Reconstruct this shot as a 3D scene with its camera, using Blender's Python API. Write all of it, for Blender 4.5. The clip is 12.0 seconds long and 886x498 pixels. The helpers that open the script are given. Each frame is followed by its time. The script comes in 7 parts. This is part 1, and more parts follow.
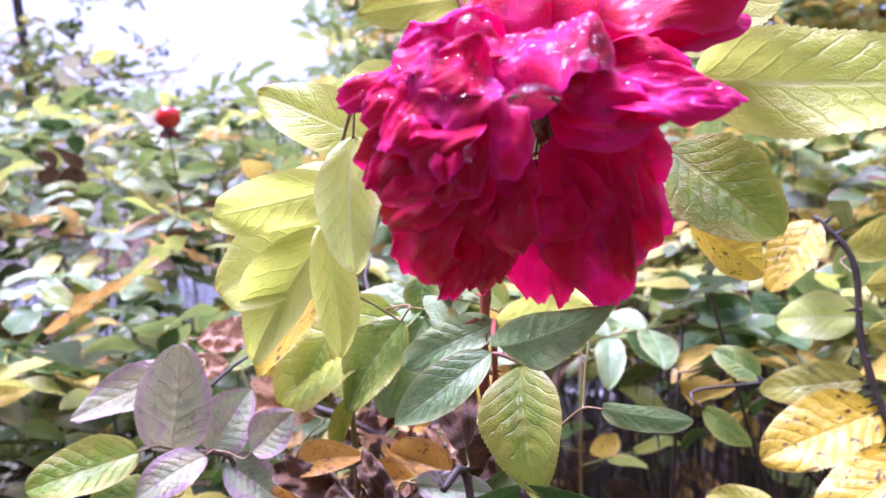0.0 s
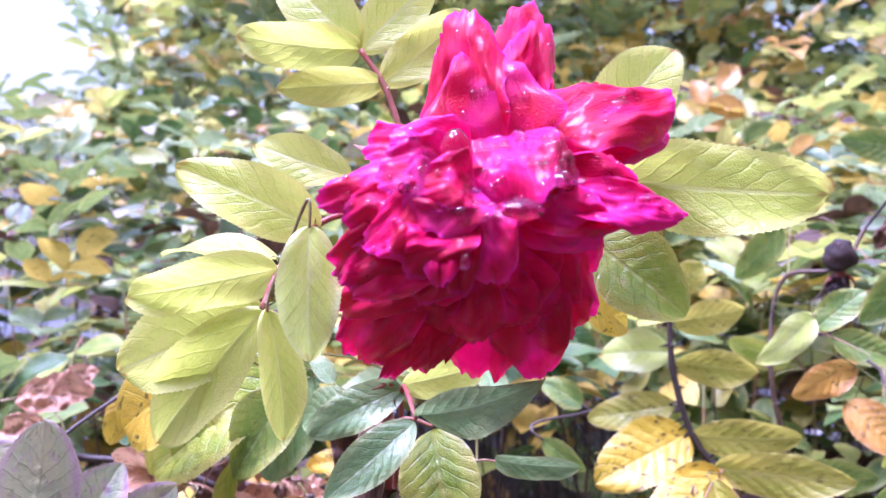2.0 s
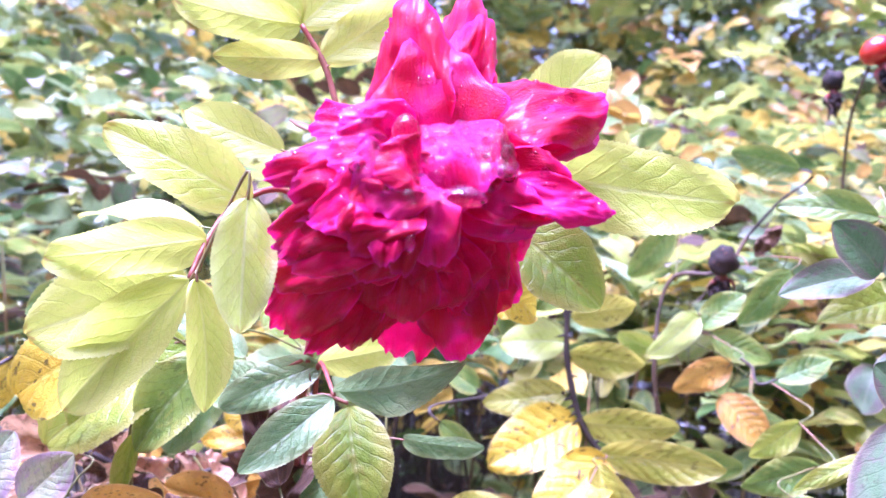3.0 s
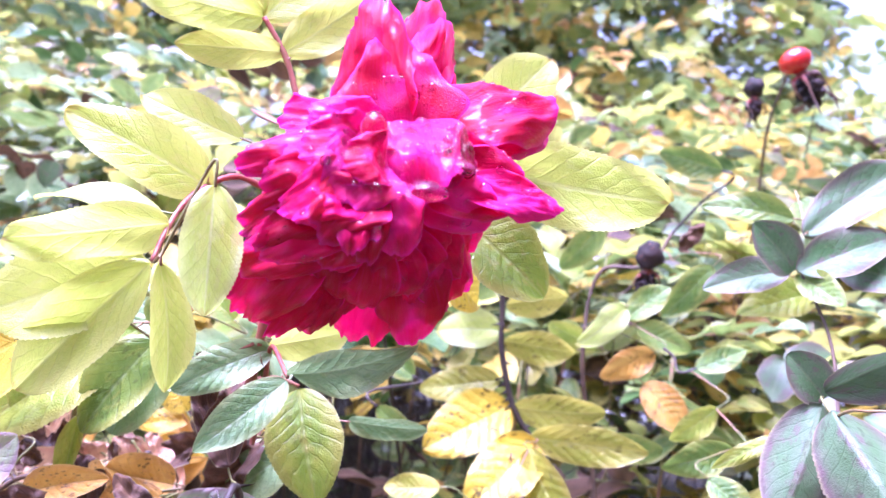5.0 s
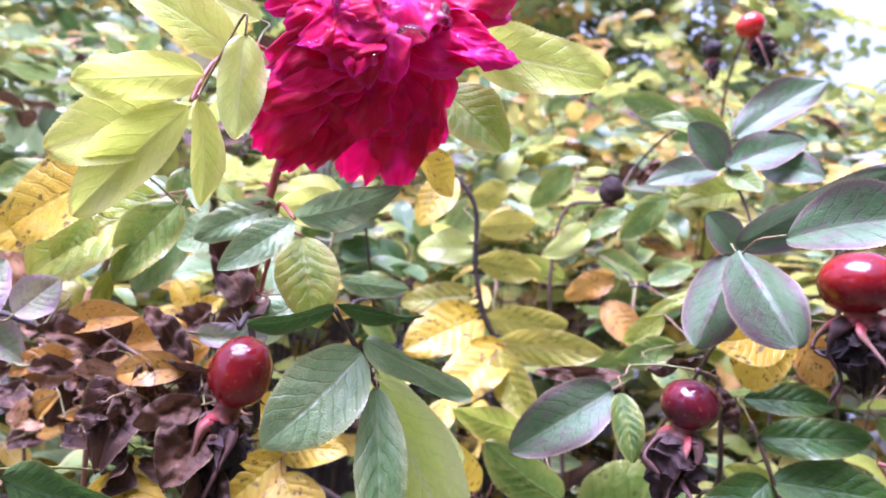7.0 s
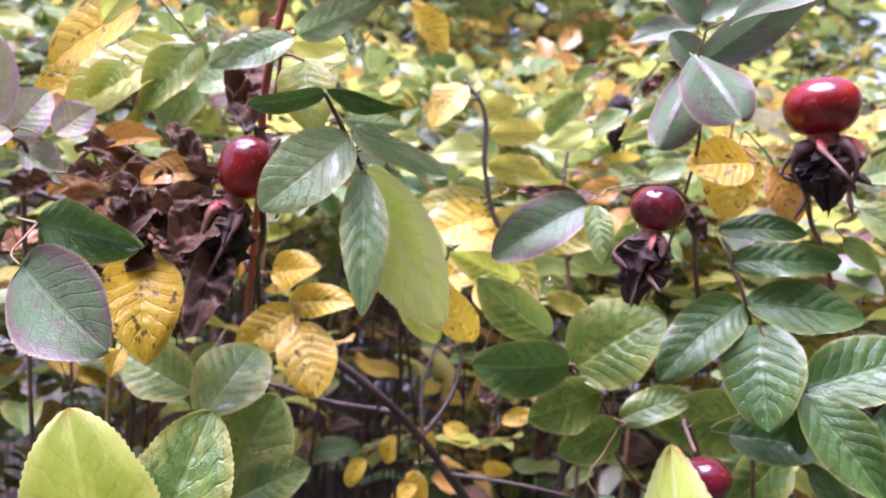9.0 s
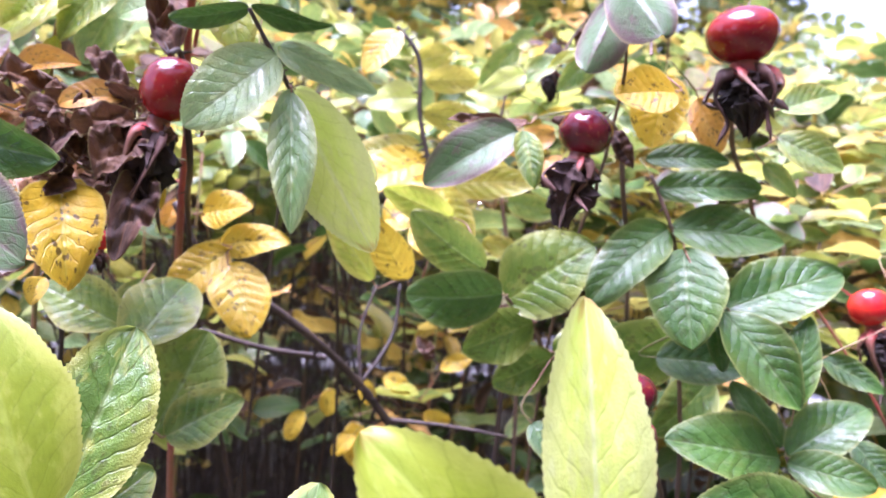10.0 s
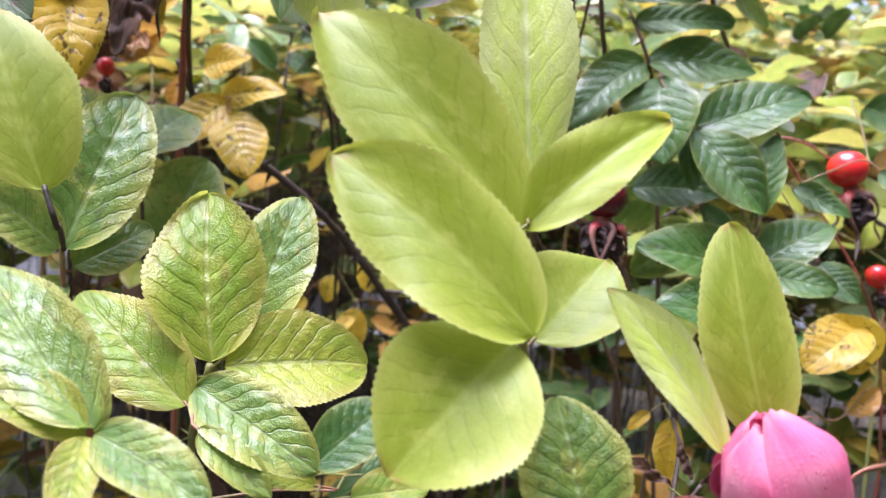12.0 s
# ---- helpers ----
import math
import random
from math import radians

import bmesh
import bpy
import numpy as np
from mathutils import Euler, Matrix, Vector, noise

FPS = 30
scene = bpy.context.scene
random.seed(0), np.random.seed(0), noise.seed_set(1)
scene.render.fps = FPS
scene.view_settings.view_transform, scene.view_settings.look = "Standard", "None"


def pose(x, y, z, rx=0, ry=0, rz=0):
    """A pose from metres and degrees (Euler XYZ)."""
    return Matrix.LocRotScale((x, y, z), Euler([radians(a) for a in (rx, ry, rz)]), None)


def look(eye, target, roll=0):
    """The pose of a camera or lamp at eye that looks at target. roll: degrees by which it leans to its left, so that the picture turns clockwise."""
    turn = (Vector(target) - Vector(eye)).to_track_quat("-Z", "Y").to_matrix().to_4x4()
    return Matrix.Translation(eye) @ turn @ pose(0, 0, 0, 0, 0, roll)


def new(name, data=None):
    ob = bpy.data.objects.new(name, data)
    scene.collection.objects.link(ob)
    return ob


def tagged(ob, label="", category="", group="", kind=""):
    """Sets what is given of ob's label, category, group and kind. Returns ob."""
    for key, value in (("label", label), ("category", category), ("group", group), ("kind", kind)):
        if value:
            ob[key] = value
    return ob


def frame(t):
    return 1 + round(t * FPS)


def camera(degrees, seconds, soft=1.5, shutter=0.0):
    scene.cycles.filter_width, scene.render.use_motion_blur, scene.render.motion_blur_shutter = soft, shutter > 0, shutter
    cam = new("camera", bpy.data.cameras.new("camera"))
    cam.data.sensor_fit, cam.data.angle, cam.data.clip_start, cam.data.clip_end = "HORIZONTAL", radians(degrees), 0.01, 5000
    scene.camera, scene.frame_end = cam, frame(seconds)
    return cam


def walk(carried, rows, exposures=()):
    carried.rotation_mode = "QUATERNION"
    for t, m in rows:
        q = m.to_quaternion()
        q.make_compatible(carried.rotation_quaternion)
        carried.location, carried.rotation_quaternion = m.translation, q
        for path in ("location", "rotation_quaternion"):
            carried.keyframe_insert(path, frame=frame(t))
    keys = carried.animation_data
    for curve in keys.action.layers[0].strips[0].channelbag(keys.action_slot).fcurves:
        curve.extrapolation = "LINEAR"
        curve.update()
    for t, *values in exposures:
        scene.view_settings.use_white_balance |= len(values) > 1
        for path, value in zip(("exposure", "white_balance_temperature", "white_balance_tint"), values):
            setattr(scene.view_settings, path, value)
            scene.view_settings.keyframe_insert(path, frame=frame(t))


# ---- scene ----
cam = camera(59.7, 12.0)
PATH = [
    (0, (0.066, 0.075, 1.162), (0.02, 2.062, 0.935), -2.9),
    (0.5, (0.062, 0.078, 1.17), (0.161, 2.066, 0.975), -2.1),
    (1, (0.055, 0.075, 1.171), (0.311, 2.049, 0.98), -1.6),
    (1.5, (0.044, 0.073, 1.18), (0.414, 2.027, 0.966), -2.0),
    (2, (0.034, 0.073, 1.177), (0.554, 1.993, 0.971), -1.4),
    (2.5, (0.029, 0.07, 1.172), (0.678, 1.952, 0.983), 1.0),
    (3, (0.025, 0.072, 1.177), (0.808, 1.897, 0.935), 3.2),
    (3.5, (0.015, 0.07, 1.173), (0.915, 1.844, 0.959), 4.0),
    (3.7, (0.021, 0.07, 1.177), (0.956, 1.825, 0.964), 3.8),
    (5.3, (0.012, 0.064, 1.178), (0.976, 1.797, 0.922), 5.8),
    (5.5, (0.008, 0.061, 1.174), (0.998, 1.782, 0.929), 5.8),
    (6, (0.001, 0.047, 1.178), (1.014, 1.752, 0.923), 5.6),
    (6.5, (0.0, 0.032, 1.169), (0.992, 1.749, 0.908), 5.8),
    (7, (-0.002, 0.026, 1.146), (0.994, 1.741, 0.883), 6.3),
    (7.2, (0.001, 0.023, 1.144), (0.985, 1.745, 0.883), 6.1),
    (8.8, (0.009, -0.013, 1.088), (0.867, 1.782, 0.883), 4.4),
    (9, (0.007, -0.016, 1.082), (0.888, 1.767, 0.874), 5.7),
    (9.5, (0.012, -0.022, 1.072), (0.934, 1.741, 0.865), 5.3),
    (10, (0.011, -0.021, 1.064), (1.022, 1.687, 0.819), 5.5),
    (10.5, (0.018, -0.033, 1.049), (1.024, 1.679, 0.814), 5.4),
    (11, (0.012, -0.033, 1.038), (1.038, 1.661, 0.758), 5.6),
    (11.5, (0.018, -0.045, 1.022), (1.001, 1.676, 0.757), 5.4),
    (12, (0.013, -0.049, 1.008), (0.998, 1.666, 0.713), 5.7),
]
walk(cam, [(t, look(eye, target, roll)) for t, eye, target, roll in PATH], [(0, 1.80, 5200, 52), (0.5, 1.99, 5150, 53), (1.5, 2.05, 5030, 55), (2, 1.90, 4930, 55), (2.5, 2.03, 4900, 55), (3, 2.29, 4850, 55), (5.5, 2.39, 4930, 53), (6, 2.31, 4950, 52), (6.5, 2.16, 5000, 51), (7, 1.95, 5100, 49), (9, 1.88, 5530, 47), (9.5, 2.08, 5520, 45), (10.5, 2.38, 5390, 37), (11, 1.91, 5390, 33), (12, 1.64, 5730, 26)])
cam.data.dof.use_dof = True
cam.data.dof.focus_distance = 0.165
cam.data.dof.aperture_fstop = 27.0

# ---- sky and sun: a bright overcast autumn day ----
world = bpy.data.worlds.new("overcast_sky")
scene.world = world
world.use_nodes = True
wn, wl = world.node_tree.nodes, world.node_tree.links
wn.clear()
sky = wn.new("ShaderNodeTexSky")
sky.sky_type, sky.sun_disc = "NISHITA", False
sky.sun_elevation, sky.sun_rotation = radians(77), radians(-68)
sky.air_density, sky.dust_density, sky.ozone_density = 1.0, 4.0, 1.0
pale = wn.new("ShaderNodeHueSaturation")
pale.inputs["Saturation"].default_value = 0.6
sky_bg = wn.new("ShaderNodeBackground")
sky_bg.inputs["Strength"].default_value = 0.10
sky_out = wn.new("ShaderNodeOutputWorld")
wl.new(sky.outputs[0], pale.inputs["Color"])
wl.new(pale.outputs[0], sky_bg.inputs["Color"])
wl.new(sky_bg.outputs[0], sky_out.inputs["Surface"])
sun = new("sun", bpy.data.lights.new("sun", "SUN"))
sun.data.energy, sun.data.angle, sun.data.color = 3.0, radians(45), (0.98, 0.98, 1.0)
sun.matrix_world = look((-2.5, 1.0, 12.0), (0, 0, 0))


# ---- materials ----
class Nodes:
    """A small hand for wiring node materials."""

    def __init__(self, name):
        self.mat = bpy.data.materials.new(name)
        self.mat.use_nodes = True
        self.tree = self.mat.node_tree
        self.tree.nodes.clear()
        self.out = self.tree.nodes.new("ShaderNodeOutputMaterial")

    def node(self, kind, **values):
        n = self.tree.nodes.new(kind)
        for k, val in values.items():
            setattr(n, k, val)
        return n

    def link(self, a, b):
        self.tree.links.new(a, b)

    def put(self, socket, value):
        if hasattr(value, "links"):
            self.link(value, socket)
        else:
            socket.default_value = value

    def math(self, op, a, b=0.0, c=0.0, clamp=False):
        n = self.node("ShaderNodeMath", operation=op, use_clamp=clamp)
        for s, val in zip(n.inputs, (a, b, c)):
            self.put(s, val)
        return n.outputs[0]

    def mix(self, fac, a, b, blend="MIX"):
        n = self.node("ShaderNodeMix", data_type="RGBA", blend_type=blend)
        self.put(n.inputs[0], fac)
        for s, val in ((n.inputs[6], a), (n.inputs[7], b)):
            self.put(s, (*val, 1) if isinstance(val, tuple) else val)
        return n.outputs[2]

    def noise(self, vec, scale, detail=3.0, rough=0.55):
        n = self.node("ShaderNodeTexNoise")
        if vec is not None:
            self.link(vec, n.inputs["Vector"])
        n.inputs["Scale"].default_value, n.inputs["Detail"].default_value, n.inputs["Roughness"].default_value = scale, detail, rough
        return n.outputs[0]

    def step(self, value, lo, hi):
        n = self.node("ShaderNodeMapRange", interpolation_type="SMOOTHSTEP")
        self.put(n.inputs[0], value)
        n.inputs[1].default_value, n.inputs[2].default_value = lo, hi
        return n.outputs[0]

    def principled(self, colour, rough, normal=None, **more):
        n = self.node("ShaderNodeBsdfPrincipled")
        self.put(n.inputs["Base Color"], (*colour, 1) if isinstance(colour, tuple) else colour)
        self.put(n.inputs["Roughness"], rough)
        if normal is not None:
            self.link(normal, n.inputs["Normal"])
        for k, val in more.items():
            self.put(n.inputs[k.replace("_", " ")], val)
        return n.outputs[0]

    def bump(self, height, strength, distance):
        n = self.node("ShaderNodeBump")
        n.inputs["Strength"].default_value, n.inputs["Distance"].default_value = strength, distance
        self.link(height, n.inputs["Height"])
        return n.outputs[0]

    def done(self, shader):
        self.link(shader, self.out.inputs["Surface"])
        return self.mat


def leaf_material(name, main, second, edge, vein, spots=0.0, rough=0.32, thin=0.35, relief=0.27, wet=0.5, brown_tip=0.0, joined=False, through_tint=None):
    """A rose leaf: blotches of two colours, a tinted margin, a net of veins, dark spots, and light that shines through."""
    n = Nodes(name)
    uv = n.node("ShaderNodeUVMap", uv_map="leaf").outputs[0]
    rnd = n.node("ShaderNodeNewGeometry").outputs["Random Per Island"] if joined else n.node("ShaderNodeObjectInfo").outputs["Random"]
    sep = n.node("ShaderNodeSeparateXYZ")
    n.link(uv, sep.inputs[0])
    along, across = sep.outputs[0], n.math("ABSOLUTE", n.math("MULTIPLY_ADD", sep.outputs[1], 2.0, -1.0))
    shift = n.node("ShaderNodeCombineXYZ")
    n.put(shift.inputs[0], n.math("MULTIPLY", rnd, 37.0))
    n.put(shift.inputs[1], n.math("MULTIPLY", rnd, 91.0))
    place = n.node("ShaderNodeVectorMath", operation="ADD")
    n.link(uv, place.inputs[0])
    n.link(shift.outputs[0], place.inputs[1])
    p = place.outputs[0]
    big, fine = n.noise(p, 2.2, 3), n.noise(p, 26, 3)
    # side veins sweep forward from the midrib
    s = n.math("MULTIPLY_ADD", n.math("POWER", across, 0.85), -2.3, n.math("MULTIPLY_ADD", along, 8.0, n.math("MULTIPLY", n.noise(p, 3.5, 2), 1.1)))
    wave = n.math("ABSOLUTE", n.math("SUBTRACT", n.math("FRACT", s), 0.5))
    side = n.math("MULTIPLY", n.step(wave, 0.40, 0.5), n.math("SUBTRACT", 1.0, n.step(across, 0.75, 0.98)))
    mid = n.math("SUBTRACT", 1.0, n.step(across, 0.02, 0.08))
    age = n.math("ADD", n.step(big, 0.35, 0.7), n.math("MULTIPLY_ADD", rnd, 0.9, -0.45), clamp=True)
    colour = n.mix(age, main, second)
    colour = n.mix(n.math("MULTIPLY", n.step(n.math("ADD", across, n.math("MULTIPLY", big, 0.5)), 0.75, 1.25), 0.85), colour, edge)
    colour = n.mix(n.math("MULTIPLY", side, 0.30), colour, tuple(c * 0.62 for c in main))
    colour = n.mix(n.math("MULTIPLY", mid, 0.55), colour, vein)
    colour = n.mix(n.math("MULTIPLY", n.step(fine, 0.45, 0.75), 0.22), colour, tuple(c * 0.45 for c in main))
    patch = n.step(n.noise(p, 4.5, 4, 0.65), 0.52, 0.66)
    colour = n.mix(n.math("MULTIPLY", patch, 0.65), colour, edge)
    # pale toothed margin; the glow of its thin edges is put into the colour
    margin = n.math("MULTIPLY", n.step(across, 0.90, 0.99), 0.45)
    colour = n.mix(margin, colour, tuple(0.4 * c + 0.6 * d for c, d in zip(edge, (0.62, 0.60, 0.22))))
    pale_net = n.math("MULTIPLY", n.step(n.noise(p, 11, 2), 0.55, 0.7), 0.3)
    colour = n.mix(pale_net, colour, vein)
    if brown_tip:
        burnt = n.step(n.math("ADD", along, n.math("MULTIPLY", n.math("SUBTRACT", n.noise(p, 6, 2), 0.5), 0.25)), 0.93, 1.0)
        colour = n.mix(n.math("MULTIPLY", burnt, brown_tip), colour, (0.34, 0.13, 0.03))
    if spots:
        vor = n.node("ShaderNodeTexVoronoi")
        bent = n.node("ShaderNodeVectorMath", operation="MULTIPLY_ADD")
        wobble = n.node("ShaderNodeTexNoise")
        wobble.inputs["Scale"].default_value = 18.0
        n.link(p, wobble.inputs["Vector"])
        n.link(wobble.outputs["Color"], bent.inputs[0])
        bent.inputs[1].default_value = (0.06, 0.06, 0.0)
        n.link(p, bent.inputs[2])
        n.link(bent.outputs[0], vor.inputs["Vector"])
        vor.inputs["Scale"].default_value = 15.0
        vor.inputs["Randomness"].default_value = 1.0
        size = n.math("MULTIPLY", n.step(n.noise(p, 5.0, 1), 0.40, 0.70), 0.48)
        dark = n.math("MULTIPLY", n.math("LESS_THAN", vor.outputs["Distance"], size), spots)
        colour = n.mix(dark, colour, (0.045, 0.018, 0.012))
    net = n.node("ShaderNodeTexVoronoi", feature="SMOOTH_F1")
    flat = n.node("ShaderNodeMapping")
    flat.inputs["Scale"].default_value = (22.0, 13.0, 1.0)
    n.link(p, flat.inputs["Vector"])
    n.link(flat.outputs[0], net.inputs["Vector"])
    pucker = n.math("MULTIPLY", net.outputs["Distance"], -0.55)
    height = n.math("ADD", n.math("MULTIPLY", n.math("MAXIMUM", side, mid), -1.0), n.math("ADD", pucker, n.math("MULTIPLY", n.noise(p, 8, 3), 1.9)))
    normal = n.bump(height, min(1.0, 1.45 * relief), 0.0009)
    gloss = n.math("ADD", n.math("MULTIPLY", n.noise(p, 6, 2), 0.34), rough - 0.15)
    film = n.math("MULTIPLY", n.step(n.noise(p, 3.4, 3), 0.46, 0.60), wet)
    face = n.principled(colour, gloss, normal, Specular_IOR_Level=0.5, Coat_Weight=film, Coat_Roughness=0.16)
    shine = n.node("ShaderNodeBsdfTranslucent")
    n.link(n.mix(0.5, colour, through_tint or tuple(min(1, 1.25 * c) for c in second)), shine.inputs[0])
    n.link(normal, shine.inputs["Normal"])
    both = n.node("ShaderNodeMixShader")
    both.inputs[0].default_value = thin
    n.link(face, both.inputs[1])
    n.link(shine.outputs[0], both.inputs[2])
    return n.done(both.outputs[0])


LEAF_LOOKS = {
    "FRESH": dict(main=(0.53, 0.615, 0.085), second=(0.68, 0.70, 0.13), edge=(0.66, 0.64, 0.16), vein=(0.70, 0.72, 0.28), rough=0.36, thin=0.52, relief=0.2, wet=0.4, brown_tip=0.8),
    "YGREEN": dict(main=(0.23, 0.36, 0.03), second=(0.46, 0.50, 0.06), edge=(0.45, 0.40, 0.08), vein=(0.42, 0.46, 0.14), spots=0.25, thin=0.45),
    "GREEN": dict(main=(0.105, 0.205, 0.034), second=(0.22, 0.32, 0.050), edge=(0.36, 0.36, 0.07), vein=(0.28, 0.36, 0.14), thin=0.32, spots=0.4),
    "DARK": dict(main=(0.036, 0.108, 0.015), second=(0.07, 0.165, 0.022), edge=(0.11, 0.17, 0.03), vein=(0.16, 0.25, 0.09), rough=0.36, thin=0.2, wet=0.4, spots=0.3),
    "OLIVE": dict(main=(0.08, 0.16, 0.02), second=(0.14, 0.22, 0.026), edge=(0.28, 0.32, 0.06), vein=(0.22, 0.30, 0.06), spots=0.5, thin=0.4),
    "YELLOW": dict(main=(0.58, 0.36, 0.012), second=(0.64, 0.48, 0.035), edge=(0.56, 0.37, 0.02), vein=(0.56, 0.44, 0.05), spots=0.9, thin=0.35),
    "STRAW": dict(main=(0.35, 0.37, 0.035), second=(0.56, 0.49, 0.08), edge=(0.50, 0.42, 0.08), vein=(0.56, 0.54, 0.16), spots=0.6, thin=0.42),
    "OCHRE": dict(main=(0.60, 0.30, 0.03), second=(0.70, 0.42, 0.08), edge=(0.50, 0.22, 0.05), vein=(0.55, 0.32, 0.08), spots=0.8, thin=0.3),
    "PURPLE": dict(main=(0.08, 0.17, 0.05), second=(0.13, 0.19, 0.09), edge=(0.17, 0.085, 0.10), vein=(0.20, 0.25, 0.12), rough=0.46, spots=0.3, thin=0.2, wet=0.1, relief=0.16),
    "PALE": dict(main=(0.50, 0.62, 0.10), second=(0.66, 0.73, 0.20), edge=(0.50, 0.54, 0.20), vein=(0.60, 0.64, 0.36), rough=0.3, thin=0.45, relief=0.14, wet=0.6, brown_tip=0.7),
    "LILAC": dict(main=(0.24, 0.33, 0.18), second=(0.48, 0.45, 0.24), edge=(0.38, 0.20, 0.32), vein=(0.46, 0.46, 0.26), rough=0.34, thin=0.25, wet=0.5, spots=0.3),
    "PEACH": dict(main=(0.55, 0.30, 0.18), second=(0.62, 0.42, 0.20), edge=(0.36, 0.13, 0.08), vein=(0.50, 0.28, 0.16), rough=0.45, spots=0.7, thin=0.25),
    # paler green, with the wet sheen partly put into its colour
    "SAGE": dict(main=(0.17, 0.30, 0.10), second=(0.30, 0.42, 0.17), edge=(0.34, 0.40, 0.16), vein=(0.36, 0.46, 0.24), rough=0.28, thin=0.3, wet=0.8, spots=0.2),
    "LIME": dict(main=(0.26, 0.34, 0.018), second=(0.35, 0.42, 0.032), edge=(0.44, 0.48, 0.08), vein=(0.42, 0.50, 0.08), rough=0.46, thin=0.42, relief=0.05, wet=0.15, brown_tip=0.5),
    "BROWN": dict(main=(0.045, 0.022, 0.014), second=(0.17, 0.080, 0.035), edge=(0.10, 0.040, 0.030), vein=(0.20, 0.10, 0.05), rough=0.72, thin=0.12, wet=0.08),
}
LEAF_MATS = {k: leaf_material("leaf_" + k.lower(), **look_) for k, look_ in LEAF_LOOKS.items()}


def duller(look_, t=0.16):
    """The same look for leaves deeper in the thicket, mixed towards grey."""
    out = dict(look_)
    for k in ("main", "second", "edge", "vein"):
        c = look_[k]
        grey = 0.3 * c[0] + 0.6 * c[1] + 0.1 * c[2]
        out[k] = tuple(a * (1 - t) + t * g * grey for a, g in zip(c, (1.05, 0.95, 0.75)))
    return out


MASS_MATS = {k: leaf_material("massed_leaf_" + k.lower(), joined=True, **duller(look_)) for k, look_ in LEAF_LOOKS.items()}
GREYED_MATS = {k: leaf_material("older_leaf_" + k.lower(), **duller(look_, 0.1)) for k, look_ in LEAF_LOOKS.items()}
FRESH, YGREEN, GREEN, DARK, OLIVE, YELLOW, STRAW, OCHRE, PURPLE, PALE, LILAC, PEACH, SAGE, LIME, BROWN = (LEAF_MATS[k] for k in LEAF_LOOKS)


def stem_material(name, a, b, rough=0.5):
    n = Nodes(name)
    co = n.node("ShaderNodeTexCoord").outputs["Object"]
    big, fine = n.noise(co, 45, 3), n.noise(co, 420, 3)
    colour = n.mix(n.step(big, 0.35, 0.65), a, b)
    colour = n.mix(n.math("MULTIPLY", n.step(fine, 0.5, 0.75), 0.5), colour, tuple(c * 0.35 for c in a))
    return n.done(n.principled(colour, rough, n.bump(fine, 0.5, 0.0006)))


STEM_RED = stem_material("stem_red", (0.36, 0.07, 0.055), (0.30, 0.13, 0.07), 0.4)
STEM_GREEN = stem_material("stem_green", (0.20, 0.22, 0.06), (0.30, 0.14, 0.08), 0.45)
STEM_BROWN = stem_material("stem_brown", (0.10, 0.065, 0.045), (0.17, 0.10, 0.06), 0.6)
STEM_DARK = stem_material("stem_dark", (0.035, 0.024, 0.020), (0.07, 0.045, 0.035), 0.55)
BARK = stem_material("bark", (0.06, 0.048, 0.04), (0.11, 0.085, 0.07), 0.8)
SEPAL_DRY = stem_material("dry_sepal", (0.045, 0.022, 0.018), (0.13, 0.06, 0.045), 0.7)
SEPAL_BLACK = stem_material("withered_black", (0.014, 0.009, 0.008), (0.05, 0.024, 0.02), 0.75)


def sepal_material():
    """A dry sepal: red at its foot, brown and then black towards the tip."""
    n = Nodes("dry_sepal_pale")
    uv = n.node("ShaderNodeUVMap", uv_map="leaf").outputs[0]
    sep = n.node("ShaderNodeSeparateXYZ")
    n.link(uv, sep.inputs[0])
    co = n.node("ShaderNodeTexCoord").outputs["Object"]
    grain = n.noise(co, 300, 3)
    along = n.math("ADD", sep.outputs[0], n.math("MULTIPLY_ADD", grain, 0.3, -0.15))
    colour = n.mix(n.step(along, 0.10, 0.42), (0.42, 0.05, 0.05), (0.24, 0.12, 0.08))
    colour = n.mix(n.step(along, 0.45, 0.8), colour, (0.06, 0.03, 0.02))
    return n.done(n.principled(colour, 0.5, n.bump(grain, 0.5, 0.0005)))


SEPAL_PALE = sepal_material()
NECK = stem_material("hip_neck", (0.36, 0.035, 0.035), (0.22, 0.06, 0.04), 0.4)


def hip_material(name, a, b, rough=0.17, coat=0.2):
    n = Nodes(name)
    co = n.node("ShaderNodeTexCoord").outputs["Object"]
    colour = n.mix(n.step(n.noise(co, 70, 3), 0.35, 0.7), a, b)
    colour = n.mix(n.math("MULTIPLY", n.step(n.noise(co, 600, 2), 0.62, 0.72), 0.4), colour, (0.30, 0.10, 0.04))
    return n.done(n.principled(colour, rough, n.bump(n.noise(co, 160, 3), 0.15 + rough * 0.6, 0.001), Coat_Weight=coat, Coat_Roughness=0.06))


HIP = hip_material("hip_crimson", (0.15, 0.003, 0.006), (0.26, 0.010, 0.007))
HIP_DARK = hip_material("hip_maroon", (0.075, 0.004, 0.012), (0.15, 0.006, 0.012))
HIP_RED = hip_material("hip_scarlet", (0.55, 0.012, 0.015), (0.66, 0.04, 0.015))
HIP_WITHER = hip_material("hip_withered", (0.016, 0.010, 0.008), (0.04, 0.018, 0.014), 0.75, 0.0)


